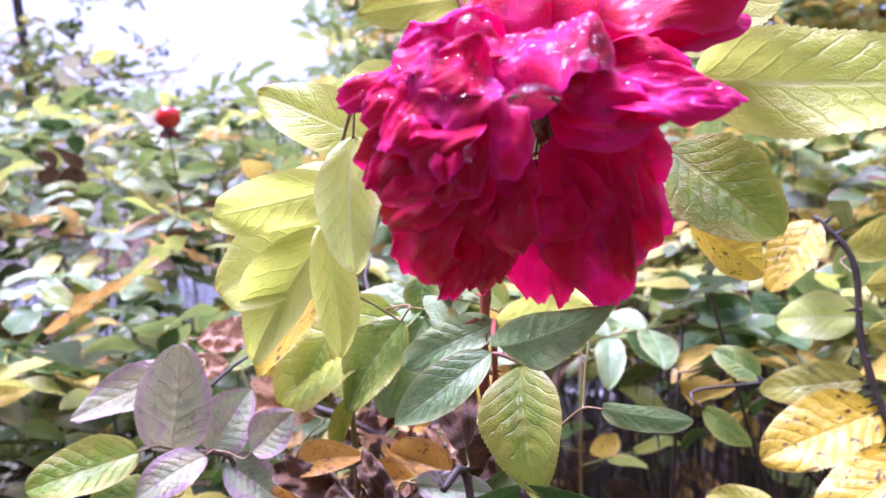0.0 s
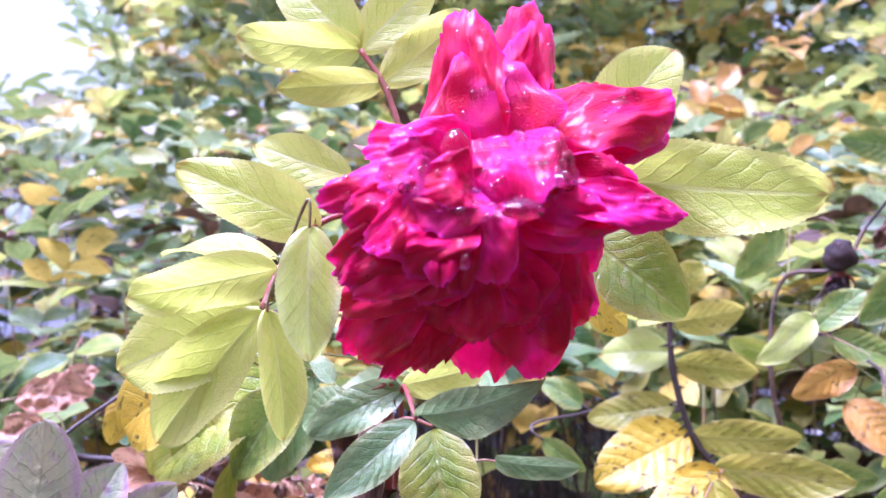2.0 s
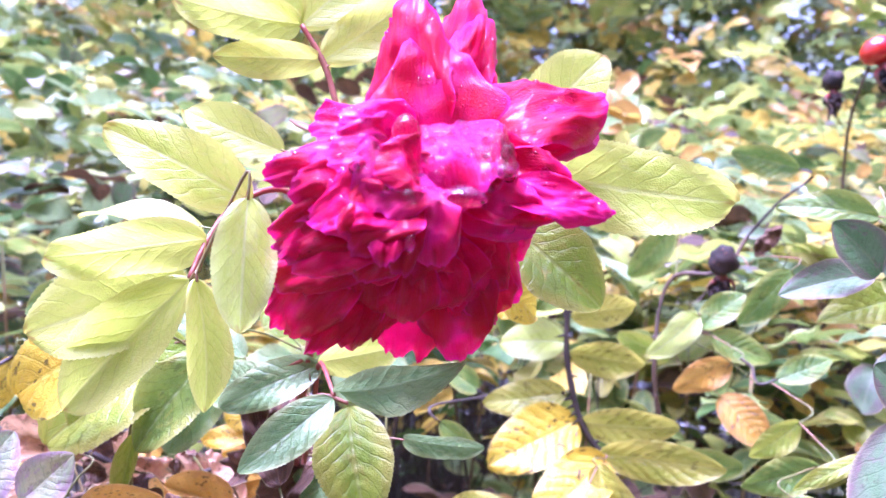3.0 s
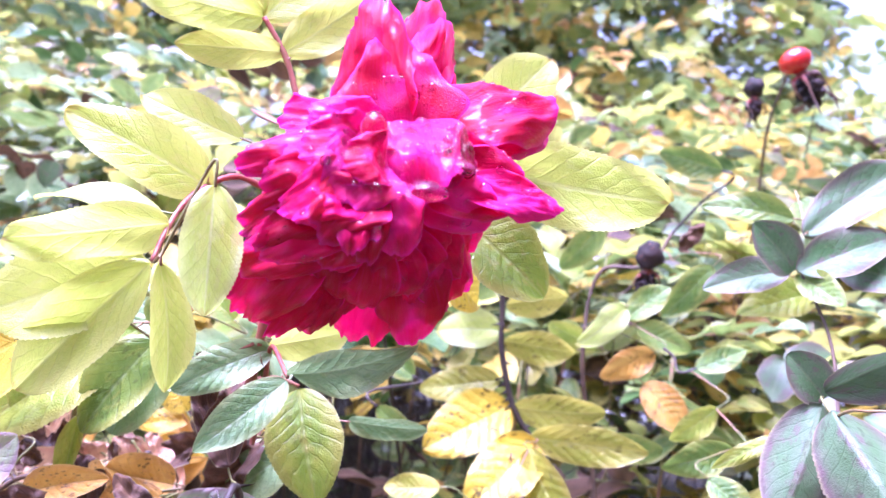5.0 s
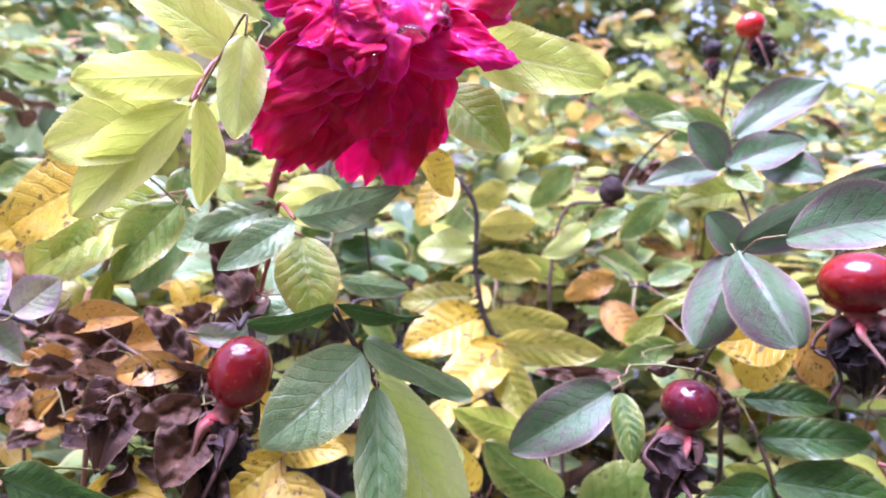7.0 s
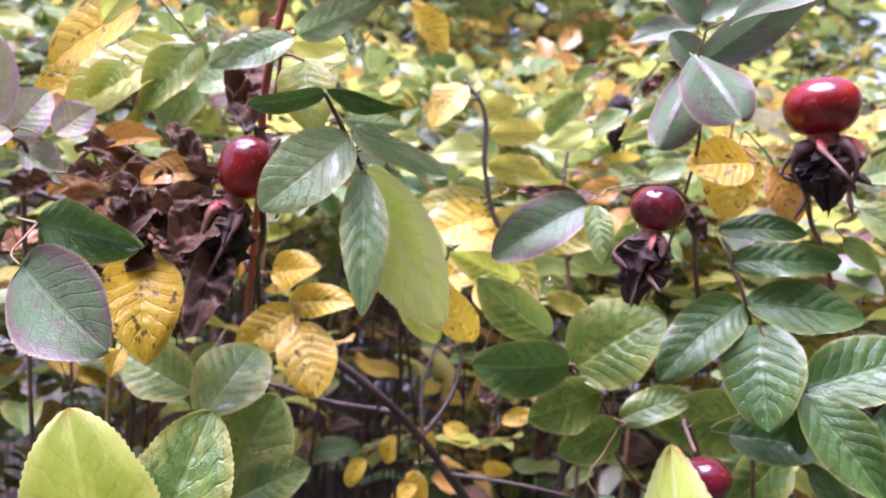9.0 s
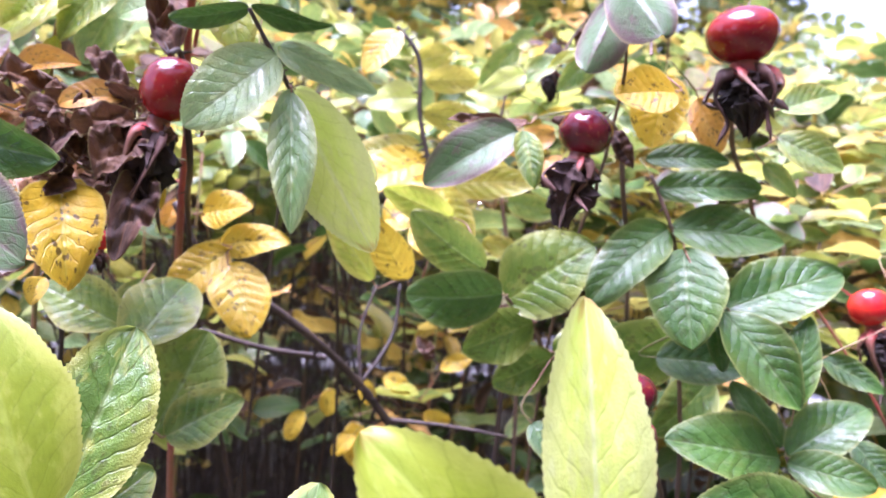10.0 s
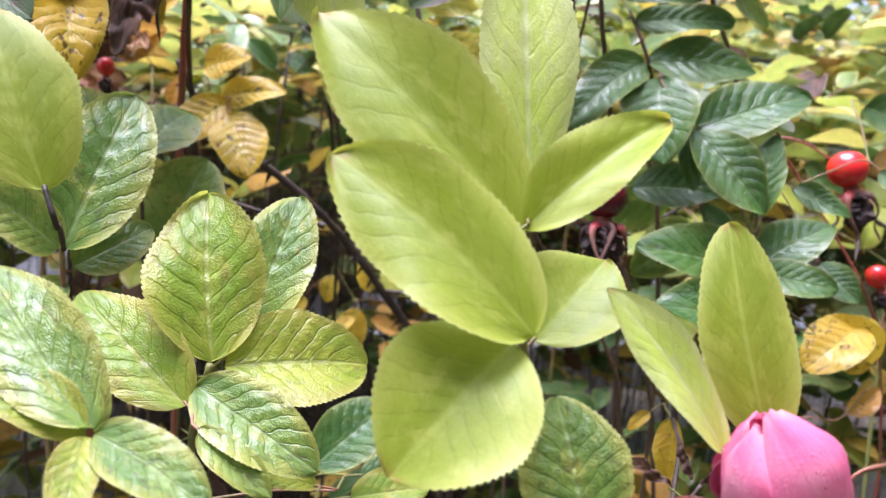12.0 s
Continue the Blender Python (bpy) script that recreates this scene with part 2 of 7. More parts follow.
def petal_material(name, deep, bright, pale_tone):
    n = Nodes(name)
    uv = n.node("ShaderNodeUVMap", uv_map="leaf").outputs[0]
    sep = n.node("ShaderNodeSeparateXYZ")
    n.link(uv, sep.inputs[0])
    rnd = n.node("ShaderNodeObjectInfo").outputs["Random"]
    stretch = n.node("ShaderNodeMapping")
    stretch.inputs["Scale"].default_value = (1.4, 11.0, 1.0)
    n.link(uv, stretch.inputs["Vector"])
    streak = n.noise(stretch.outputs[0], 3.0, 4)
    blot = n.noise(uv, 3.2, 3)
    colour = n.mix(n.step(n.math("ADD", blot, n.math("MULTIPLY_ADD", rnd, 0.6, -0.32)), 0.3, 0.7), deep, bright)
    # magenta blotches: the sky's sheen on the petals, put into the colour
    sky_sheen = n.step(n.math("ADD", n.noise(uv, 1.7, 2), n.math("MULTIPLY_ADD", n.math("FRACT", n.math("MULTIPLY", rnd, 7.3)), 0.5, -0.25)), 0.45, 0.75)
    colour = n.mix(n.math("MULTIPLY", sky_sheen, 0.38), colour, pale_tone)
    colour = n.mix(n.math("MULTIPLY", n.step(streak, 0.45, 0.8), 0.16), colour, pale_tone)
    colour = n.mix(n.math("MULTIPLY", n.math("SUBTRACT", 1.0, n.step(sep.outputs[0], 0.0, 0.22)), 0.5), colour, pale_tone)
    # pinker rim, with the light on the curled lips put into its colour
    rim = n.step(n.math("MAXIMUM", n.math("ABSOLUTE", n.math("MULTIPLY_ADD", sep.outputs[1], 2.0, -1.0)), sep.outputs[0]), 0.93, 1.0)
    colour = n.mix(n.math("MULTIPLY", rim, 0.4), colour, pale_tone)
    bead = n.node("ShaderNodeTexVoronoi")
    n.link(uv, bead.inputs["Vector"])
    bead.inputs["Scale"].default_value = 24.0
    dome = n.math("MULTIPLY", n.math("SUBTRACT", 1.0, n.step(bead.outputs["Distance"], 0.05, 0.30)), n.step(n.noise(uv, 3.0, 2), 0.46, 0.6))
    height = n.math("ADD", n.math("MULTIPLY", streak, 0.6), n.math("ADD", n.math("MULTIPLY", dome, 0.9), n.math("MULTIPLY", n.noise(uv, 55, 3), 0.5)))
    normal = n.bump(height, 0.6, 0.0006)
    film = n.step(n.noise(uv, 9.0, 3), 0.50, 0.60)
    face = n.principled(colour, n.math("MULTIPLY_ADD", blot, 0.3, 0.42), normal, Specular_IOR_Level=0.25, Coat_Weight=n.math("MULTIPLY", film, 0.5), Coat_Roughness=0.04)
    shine = n.node("ShaderNodeBsdfTranslucent")
    n.link(n.mix(0.5, colour, bright), shine.inputs[0])
    both = n.node("ShaderNodeMixShader")
    both.inputs[0].default_value = 0.25
    n.link(face, both.inputs[1])
    n.link(shine.outputs[0], both.inputs[2])
    return n.done(both.outputs[0])


PETAL = petal_material("magenta_petal", (0.58, 0.001, 0.035), (0.95, 0.003, 0.12), (0.94, 0.04, 0.50))
BUD_PETAL = petal_material("pink_petal", (0.66, 0.04, 0.16), (0.86, 0.19, 0.34), (0.92, 0.54, 0.60))
STAMEN = stem_material("stamen_brown", (0.22, 0.10, 0.03), (0.34, 0.19, 0.06), 0.7)


def water_material():
    n = Nodes("water")
    g = n.node("ShaderNodeBsdfGlass")
    g.inputs["IOR"].default_value, g.inputs["Roughness"].default_value = 1.33, 0.0
    return n.done(g.outputs[0])


WATER = water_material()


def ground_material():
    n = Nodes("leaf_strewn_soil")
    co = n.node("ShaderNodeTexCoord").outputs["Object"]
    big, mid, fine = n.noise(co, 0.9, 4), n.noise(co, 9, 4), n.noise(co, 90, 3)
    colour = n.mix(n.step(mid, 0.4, 0.65), (0.030, 0.022, 0.016), (0.075, 0.055, 0.038))
    colour = n.mix(n.math("MULTIPLY", n.step(big, 0.45, 0.62), 0.7), colour, (0.050, 0.075, 0.022))
    colour = n.mix(n.math("MULTIPLY", n.step(fine, 0.56, 0.68), 0.6), colour, (0.32, 0.20, 0.05))
    return n.done(n.principled(colour, 0.7, n.bump(n.math("ADD", mid, fine), 0.8, 0.02)))


def asphalt_material():
    n = Nodes("wet_asphalt")
    co = n.node("ShaderNodeTexCoord").outputs["Object"]
    big, fine = n.noise(co, 1.3, 4), n.noise(co, 160, 2)
    colour = n.mix(n.step(big, 0.3, 0.7), (0.050, 0.050, 0.054), (0.085, 0.083, 0.086))
    colour = n.mix(n.math("MULTIPLY", fine, 0.4), colour, (0.13, 0.13, 0.13))
    return n.done(n.principled(colour, n.math("MULTIPLY_ADD", big, 0.35, 0.12), n.bump(fine, 0.4, 0.004)))


SOIL, ASPHALT = ground_material(), asphalt_material()

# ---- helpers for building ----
PLACE = {}
LOOSE = []


def part(name, mesh, material, parent, label="", m=None):
    """One mesh object under a thing or a part, at a world pose."""
    if isinstance(mesh, bmesh.types.BMesh):
        data = bpy.data.meshes.new(name)
        mesh.to_mesh(data)
        mesh.free()
        mesh = data
    if material is not None and not mesh.materials:
        mesh.materials.append(material)
    ob = new(name, mesh)
    m = m or Matrix.Identity(4)
    PLACE[ob] = m
    ob.matrix_basis = m
    if parent is not None:
        ob.parent = parent
        ob.matrix_parent_inverse = PLACE[parent].inverted()
    if label:
        ob["label"] = label
    return ob


def smooth(mesh):
    mesh.polygons.foreach_set("use_smooth", [True] * len(mesh.polygons))
    return mesh


def curve_points(points, steps=6):
    """Points along a smooth line through the given ones."""
    pts = [Vector(p) for p in points]
    if len(pts) < 3:
        return [pts[0].lerp(pts[-1], i / steps) for i in range(steps + 1)]
    ext = [2 * pts[0] - pts[1], *pts, 2 * pts[-1] - pts[-2]]
    out = []
    for i in range(1, len(ext) - 2):
        a, b, c, d = ext[i - 1:i + 3]
        ab, bc, cd = (b - a).length + 1e-6, (c - b).length + 1e-6, (d - c).length + 1e-6
        # slopes weighed by the neighbours' lengths, so that short spans never loop
        m0 = ((b - a) / ab * bc + (c - b) / bc * ab) / (ab + bc) * bc
        m1 = ((c - b) / bc * cd + (d - c) / cd * bc) / (bc + cd) * bc
        for k in range(steps):
            t = k / steps
            out.append(b * (2 * t ** 3 - 3 * t * t + 1) + m0 * (t ** 3 - 2 * t * t + t) + c * (3 * t * t - 2 * t ** 3) + m1 * (t ** 3 - t * t))
    out.append(pts[-1])
    return out


def tube_mesh(name, points, radius, taper=0.7, sides=7, steps=6, thorns=0, seed=1):
    """A tapered stem with slight knobs, and prickles where asked."""
    rng = random.Random(seed)
    line = curve_points(points, steps)
    verts, faces = [], []
    up = Vector((0.3, 0.1, 1)).normalized()
    for i, p in enumerate(line):
        d = (line[min(i + 1, len(line) - 1)] - line[max(i - 1, 0)]).normalized()
        x = d.cross(up)
        x = x.normalized() if x.length > 0.05 else d.cross(Vector((1, 0, 0))).normalized()
        y = d.cross(x)
        r = radius * (1 - (1 - taper) * i / (len(line) - 1)) * rng.uniform(0.88, 1.12)
        for k in range(sides):
            a = 2 * math.pi * k / sides
            verts.append(p + r * (math.cos(a) * x + math.sin(a) * y))
    for i in range(len(line) - 1):
        for k in range(sides):
            a, b = i * sides + k, i * sides + (k + 1) % sides
            faces.append((a, b, b + sides, a + sides))
    faces.append(tuple(range(sides)))
    faces.append(tuple(range(len(verts) - sides, len(verts))))
    for _ in range(thorns):
        i = rng.randrange(1, len(line) - 1)
        d = (line[i + 1] - line[i - 1]).normalized()
        out = d.cross(Vector((rng.uniform(-1, 1), rng.uniform(-1, 1), rng.uniform(-1, 1)))).normalized()
        k = len(verts)
        base = line[i] + out * radius * 0.6
        verts += [base + d * radius * 0.5, base - d * radius * 0.5, base + d.cross(out) * radius * 0.3, base + out * radius * 2.4 - d * radius * 0.5]
        faces += [(k, k + 2, k + 3), (k + 2, k + 1, k + 3), (k + 1, k, k + 3)]
    mesh = bpy.data.meshes.new(name)
    mesh.from_pydata([tuple(p) for p in verts], [], faces)
    return smooth(mesh)


SEED = [100]


def seed():
    SEED[0] += 1
    return SEED[0]


def thing(name, label, category, points, radius, material, taper=0.6):
    """A cane: an empty at its foot, and its stem."""
    foot = Vector(points[0])
    ob = new(name)
    ob.empty_display_size = 0.02
    PLACE[ob] = Matrix.Translation(foot)
    ob.matrix_basis = PLACE[ob]
    tagged(ob, label, category)
    local = [Vector(p) - foot for p in points]
    part("stem", tube_mesh("stem", local, radius, taper, 8, 8, int(14 + radius * 6000), seed()), material, ob, m=PLACE[ob].copy())
    return ob


def tube_part(name, parent, points, radius, material):
    start = Vector(points[0])
    mesh = tube_mesh(name, [Vector(p) - start for p in points], radius, 0.7, 7, 6, 6, seed())
    return part(name, mesh, material, parent, m=Matrix.Translation(start))


def leaf_width(u, blunt):
    """Half width of an oval, pointed leaf along its length, at most 0.5."""
    return 0.5 * math.sin(math.pi * min(1.0, u ** 0.86)) ** blunt


def leaf_grid(width, fold, droop, rows, cols, bulge=0.014, rng=random):
    """Corners, faces and marks of a saw-toothed, quilted leaf 1 long along x, z up."""
    twist, wob, ph, side_bend = rng.uniform(-0.25, 0.25), rng.uniform(0.02, 0.06), rng.uniform(0, 6), rng.uniform(-0.05, 0.05)
    blunt, tipdown, uneven = rng.uniform(0.48, 0.64), rng.uniform(-0.02, 0.16), rng.uniform(0, 50)
    verts, marks, faces = [], [], []
    for i in range(rows + 1):
        u = i / rows
        half = width * leaf_width(u, blunt) if 0 < i < rows else 0.004
        for j in range(cols + 1):
            v = 2 * j / cols - 1
            rim = abs(v) > 0.99
            # teeth point to the tip: the margin widens over three steps and drops back
            saw = (i % 3) / 2 - 0.5 if rows > 20 else (i % 2) - 0.5
            tooth = 1 + 0.034 * saw * rim * (rows > 8)
            tooth *= 1 + 0.05 * noise.noise(Vector((u * 5, 2.0 if v > 0 else -2.0, uneven)))
            y = half * v * tooth
            x = u + (0.005 * saw if rim and 0 < i < rows and rows > 20 else 0)
            z = fold * abs(y) * 1.1 - fold * width * 0.22
            z += droop * 4 * u * (1 - u) * 0.5 - tipdown * max(0, u - 0.6) ** 2
            if rows > 20:
                z -= bulge * math.cos(2 * math.pi * (8.0 * u - 2.3 * abs(v) ** 0.85 + 0.55)) * (1 - v * v * 0.8) * min(1.0, abs(v) * 4) * math.sin(math.pi * u)
            z += wob * math.sin(7 * u + ph + 2 * v) * abs(v) ** 2
            z += twist * (u - 0.5) * y
            verts.append((x, y + side_bend * 4 * u * (1 - u) * 0.5, z))
            marks.append((u, 0.5 + 0.5 * v))
    for i in range(rows):
        for j in range(cols):
            a = i * (cols + 1) + j
            faces.append((a, a + cols + 1, a + cols + 2, a + 1))
    return verts, faces, marks


def marked_mesh(name, verts, faces, marks):
    mesh = bpy.data.meshes.new(name)
    mesh.from_pydata(verts, [], faces)
    uv = mesh.uv_layers.new(name="leaf")
    flat = np.empty(2 * len(mesh.loops), np.float32)
    idx = np.empty(len(mesh.loops), np.int32)
    mesh.loops.foreach_get("vertex_index", idx)
    flat[:] = np.asarray(marks, np.float32)[idx].ravel()
    uv.data.foreach_set("uv", flat)
    return smooth(mesh)


def aim(base, tip, normal):
    """The pose that lays x from base to tip and z along the normal, and the length."""
    base, tip, normal = Vector(base), Vector(tip), Vector(normal)
    x = (tip - base).normalized()
    z = (normal - x * normal.dot(x)).normalized()
    y = z.cross(x)
    return Matrix.Translation(base) @ Matrix((x, y, z)).transposed().to_4x4(), (tip - base).length


def leaflet(parent, base, tip, normal, width, material, fold=0.2, droop=0.1):
    m, length = aim(base, tip, normal)
    rng = random.Random(seed())
    verts, faces, marks = leaf_grid(width, fold, droop, 84, 12, 0.003 if material in (LIME, PURPLE) else 0.006 if material in (FRESH, PALE) else 0.016, rng)
    if material in (BROWN, PEACH):
        off = Vector((rng.uniform(0, 90), rng.uniform(0, 90), 0))
        verts = [(x, y, z + 0.26 * noise.noise(off + Vector((x * 2.5, y * 4, 0))) + 0.12 * noise.noise(off + Vector((x * 7, y * 9, 5)))) for x, y, z in verts]
    verts = [(x * length, y * length, z * length) for x, y, z in verts]
    mesh = marked_mesh("leaflet", verts, faces, marks)
    LOOSE.append((parent, Vector(base), (Vector(tip) - Vector(base)) * 0.2))
    return part("leaflet", mesh, material, parent, m=m)


def join_leaflets():
    """Thin stalks from each cane's stem or twigs to the feet of its leaflets, the nearest first."""
    canes = {}
    for parent, foot, ahead in LOOSE:
        top = parent
        while top.parent:
            top = top.parent
        canes.setdefault(top, []).append((foot, ahead))
    for top, feet in canes.items():
        nodes = []
        for o in top.children_recursive:
            if o.name.split(".")[0] in ("stem", "leaf_stalk", "twig"):
                nodes += [PLACE[o] @ v.co for v in o.data.vertices][::4]
        nodes = np.array(nodes)
        feet = list(feet)
        near = [float(np.min(np.linalg.norm(nodes - np.array(f), axis=1))) for f, _ in feet]
        while feet:
            k = int(np.argmin(near))
            (foot, ahead), gap = feet.pop(k), near.pop(k)
            if gap < 0.004:
                continue
            start = Vector(nodes[int(np.argmin(np.linalg.norm(nodes - np.array(foot), axis=1)))])
            bend = foot - ahead.normalized() * min(0.25 * gap, 0.006)
            way = [start, start.lerp(bend, 0.5) + Vector((0, 0, 0.04 * gap)), bend, foot + ahead * 0.1]
            mesh = tube_mesh("leaf_stalk", [q - start for q in way], 0.0004 if gap < 0.04 else 0.0008, 0.7, 6, 5, 0, seed())
            part("leaf_stalk" if gap < 0.04 else "twig", mesh, STEM_GREEN if gap < 0.04 else STEM_DARK, top, m=Matrix.Translation(start))
            added = np.array([tuple(q) for q in curve_points(way, 4)])
            nodes = np.concatenate((nodes, added))
            near = [min(d, float(np.min(np.linalg.norm(added - np.array(f), axis=1)))) for d, (f, _) in zip(near, feet)]


def ridged(p):
    """Creases: sharp folds between soft hollows."""
    return 0.35 - abs(noise.noise(p)) * 1.4


def petal(parent, base, tip, normal, width, cup, ruffle, curl, notch, point=0.0):
    """A rose petal: narrow foot, broad crumpled blade, torn and rolled lip."""
    m, length = aim(base, tip, normal)
    rng = random.Random(seed())
    rows, cols = 34, 30
    off = Vector((rng.uniform(0, 50), rng.uniform(0, 50), rng.uniform(0, 50)))
    verts, marks, faces = [], [], []
    for i in range(rows + 1):
        u = i / rows
        half = width * (0.20 + 0.33 * math.sin(math.pi / 2 * min(1, u * 1.6))) * (1 - 0.40 * point * u * u)
        for j in range(cols + 1):
            v = 2 * j / cols - 1
            # the lip is rounded, with uneven notches
            lip = 1 - (0.34 + 0.30 * point) * abs(v) ** (2.8 - 1.3 * point)
            lip -= notch * (0.16 * max(0, noise.noise(off + Vector((v * 2.4, 0, 3)))) + 0.10 * abs(noise.noise(off + Vector((v * 7, 5, 3)))) + 0.05 * abs(noise.noise(off + Vector((v * 16, 9, 3)))))
            x = u * lip
            y = half * v * (1 - 0.12 * u * u) * (1 + 0.10 * noise.noise(off + Vector((u * 3.0, 3.0 if v > 0 else -3.0, 12))))
            grow = 0.25 + 0.75 * u
            z = cup * y * y / max(width, 0.2) * 2.2 - cup * 0.12
            z += ruffle * 1.9 * noise.noise(off + Vector((x * 1.9, v * 1.0, 0))) * grow
            z += ruffle * 1.5 * ridged(off + Vector((x * 2.1, v * 1.15, 20))) * grow
            z += ruffle * 0.65 * ridged(off + Vector((x * 4.2, v * 2.5, 33))) * u
            z += ruffle * 0.30 * noise.noise(off + Vector((x * 9, v * 6, 4))) * u
            roll = 1 + 1.5 * noise.noise(off + Vector((2, v * 1.6, 8)))
            z -= curl * max(0, u - 0.72) ** 2 * 6.5 * roll
            z -= curl * 0.5 * max(0, abs(v) - 0.7) ** 2 * 5 * (1 + noise.noise(off + Vector((u * 2.2, 4 if v > 0 else -4, 5)))) * u
            z += 0.10 * math.sin(math.pi * u)
            verts.append((x * length, y * length, z * length))
            marks.append((u, 0.5 + 0.5 * v))
    for i in range(rows):
        for j in range(cols):
            a = i * (cols + 1) + j
            faces.append((a, a + cols + 1, a + cols + 2, a + 1))
    return part("petal", marked_mesh("petal", verts, faces, marks), PETAL, parent, m=m)


def ball_mesh(name, rx, rz, rings=14, sides=20, dent=0.06, lumps=0.02, sd=1):
    """A fruit: oblate, a little dented at its poles and uneven."""
    off = Vector((sd * 3.7, sd * 1.3, 0))
    verts, faces = [], []
    for i in range(rings + 1):
        a = math.pi * i / rings
        for k in range(sides):
            b = 2 * math.pi * k / sides
            d = Vector((math.sin(a) * math.cos(b), math.sin(a) * math.sin(b), math.cos(a)))
            r = 1 + lumps * 2 * noise.noise(off + d * 1.6) - dent * abs(d.z) ** 6
            verts.append((d.x * rx * r, d.y * rx * r, d.z * rz * r))
    for i in range(rings):
        for k in range(sides):
            c, d = i * sides + k, i * sides + (k + 1) % sides
            faces.append((c, c + sides, d + sides, d))
    mesh = bpy.data.meshes.new(name)
    mesh.from_pydata(verts, [], faces)
    return smooth(mesh)


def strip_mesh(name, line, width, rng, lift=0.3):
    """A thin curled dry sepal along a line."""
    pts = curve_points(line, 6)
    verts, marks, faces = [], [], []
    side = Vector((rng.uniform(-1, 1), rng.uniform(-1, 1), rng.uniform(-0.4, 0.4))).normalized()
    for i, p in enumerate(pts):
        u = i / (len(pts) - 1)
        d = (pts[min(i + 1, len(pts) - 1)] - pts[max(i - 1, 0)]).normalized()
        s = d.cross(side).normalized()
        w = width * (0.10 + 0.9 * (1 - u) ** 1.1) * (1 + 0.25 * math.sin(9 * u)) + width * 0.25 * max(0, 1 - abs(u - 0.86) / 0.14)
        n_ = d.cross(s)
        verts += [p - s * w * 0.5, p + n_ * w * lift, p + s * w * 0.5, p - n_ * w * 0.12]
        marks += [(u, 0), (u, 0.5), (u, 1), (u, 0.5)]
    for i in range(len(pts) - 1):
        a = 4 * i
        for k in range(4):
            faces.append((a + k, a + (k + 1) % 4, a + 4 + (k + 1) % 4, a + 4 + k))
    return marked_mesh(name, [tuple(p) for p in verts], faces, marks)


def hip(parent, centre, rx, rz, down, material, sepals, reach, mass):
    """A rose hip with its neck, long dry sepals and a tuft of withered stamens below."""
    c, d = Vector(centre), Vector(down).normalized()
    rng = random.Random(seed())
    m = Matrix.Translation(c) @ (-d).to_track_quat("Z", "Y").to_matrix().to_4x4()
    body = part("rose_hip", ball_mesh("rose_hip", rx, rz, lumps=0.16 if material == HIP_WITHER else 0.03, dent=0.06, sd=SEED[0]), material, parent, m=m)
    down_l = Vector((0, 0, -1))
    neck = tube_mesh("neck", [down_l * rz * 0.85, down_l * rz * 1.15, down_l * rz * 1.35], rx * 0.34, 1.5, 12, 4)
    part("neck", neck, NECK, body, m=m)
    for i in range(sepals):
        a = 2 * math.pi * (i + rng.uniform(-0.3, 0.3)) / sepals
        o = Vector((math.cos(a), math.sin(a), 0))
        w = Vector((-o.y, o.x, 0)) * rng.uniform(-0.7, 0.7)
        r = reach * rng.uniform(0.55, 1.25)
        line = [down_l * rz * 1.3 + o * rx * 0.25, down_l * rz * 1.5 + o * rx * 0.75, down_l * rz * (1.3 + 0.55 * r) + (o * 0.95 + w * 0.4) * rx, down_l * rz * (1.3 + 1.2 * r) + (o * rng.uniform(0.5, 1.2) + w) * rx, down_l * rz * (1.3 + 1.75 * r) + (o * rng.uniform(0.4, 1.7) + w * 1.2) * rx]
        part("dry_sepal", strip_mesh("dry_sepal", line, rx * rng.uniform(0.42, 0.62), rng, 0.45), SEPAL_PALE if i % 2 == 0 else SEPAL_DRY, body, m=m)
    verts, faces = [], []
    # the shrivelled heart inside them
    rings, sides, k = 16, 22, len(verts)
    off = Vector((SEED[0] * 1.7, 0, 0))
    for i in range(rings + 1):
        u = i / rings
        for j in range(sides):
            b = 2 * math.pi * j / sides
            q = Vector((math.cos(b), math.sin(b), u * 3))
            rr = rx * (0.30 + 0.34 * mass * math.sin(math.pi * min(1, 0.15 + 0.75 * u))) * (1 + 0.7 * noise.noise(off + q * 1.9) + 0.55 * noise.noise(off + q * 4.5))
            verts.append(Vector((math.cos(b) * rr * (1 - u ** 5), math.sin(b) * rr * (1 - u ** 5), 0)) + down_l * rz * (1.25 + 1.7 * mass * u * (1 + 0.35 * noise.noise(off + q * 2.3))))
    for i in range(rings):
        for j in range(sides):
            c2, d2 = k + i * sides + j, k + i * sides + (j + 1) % sides
            faces.append((c2, d2, d2 + sides, c2 + sides))
    mesh = bpy.data.meshes.new("withered_tuft")
    mesh.from_pydata([tuple(p) for p in verts], [], faces)
    part("withered_tuft", mesh, SEPAL_BLACK, body, m=m)
    return body


def hip_wither(parent, centre, r):
    hip(parent, centre, r, r * 1.1, (0.1, 0.1, -1), HIP_WITHER, 4, 1.4, 1.3)


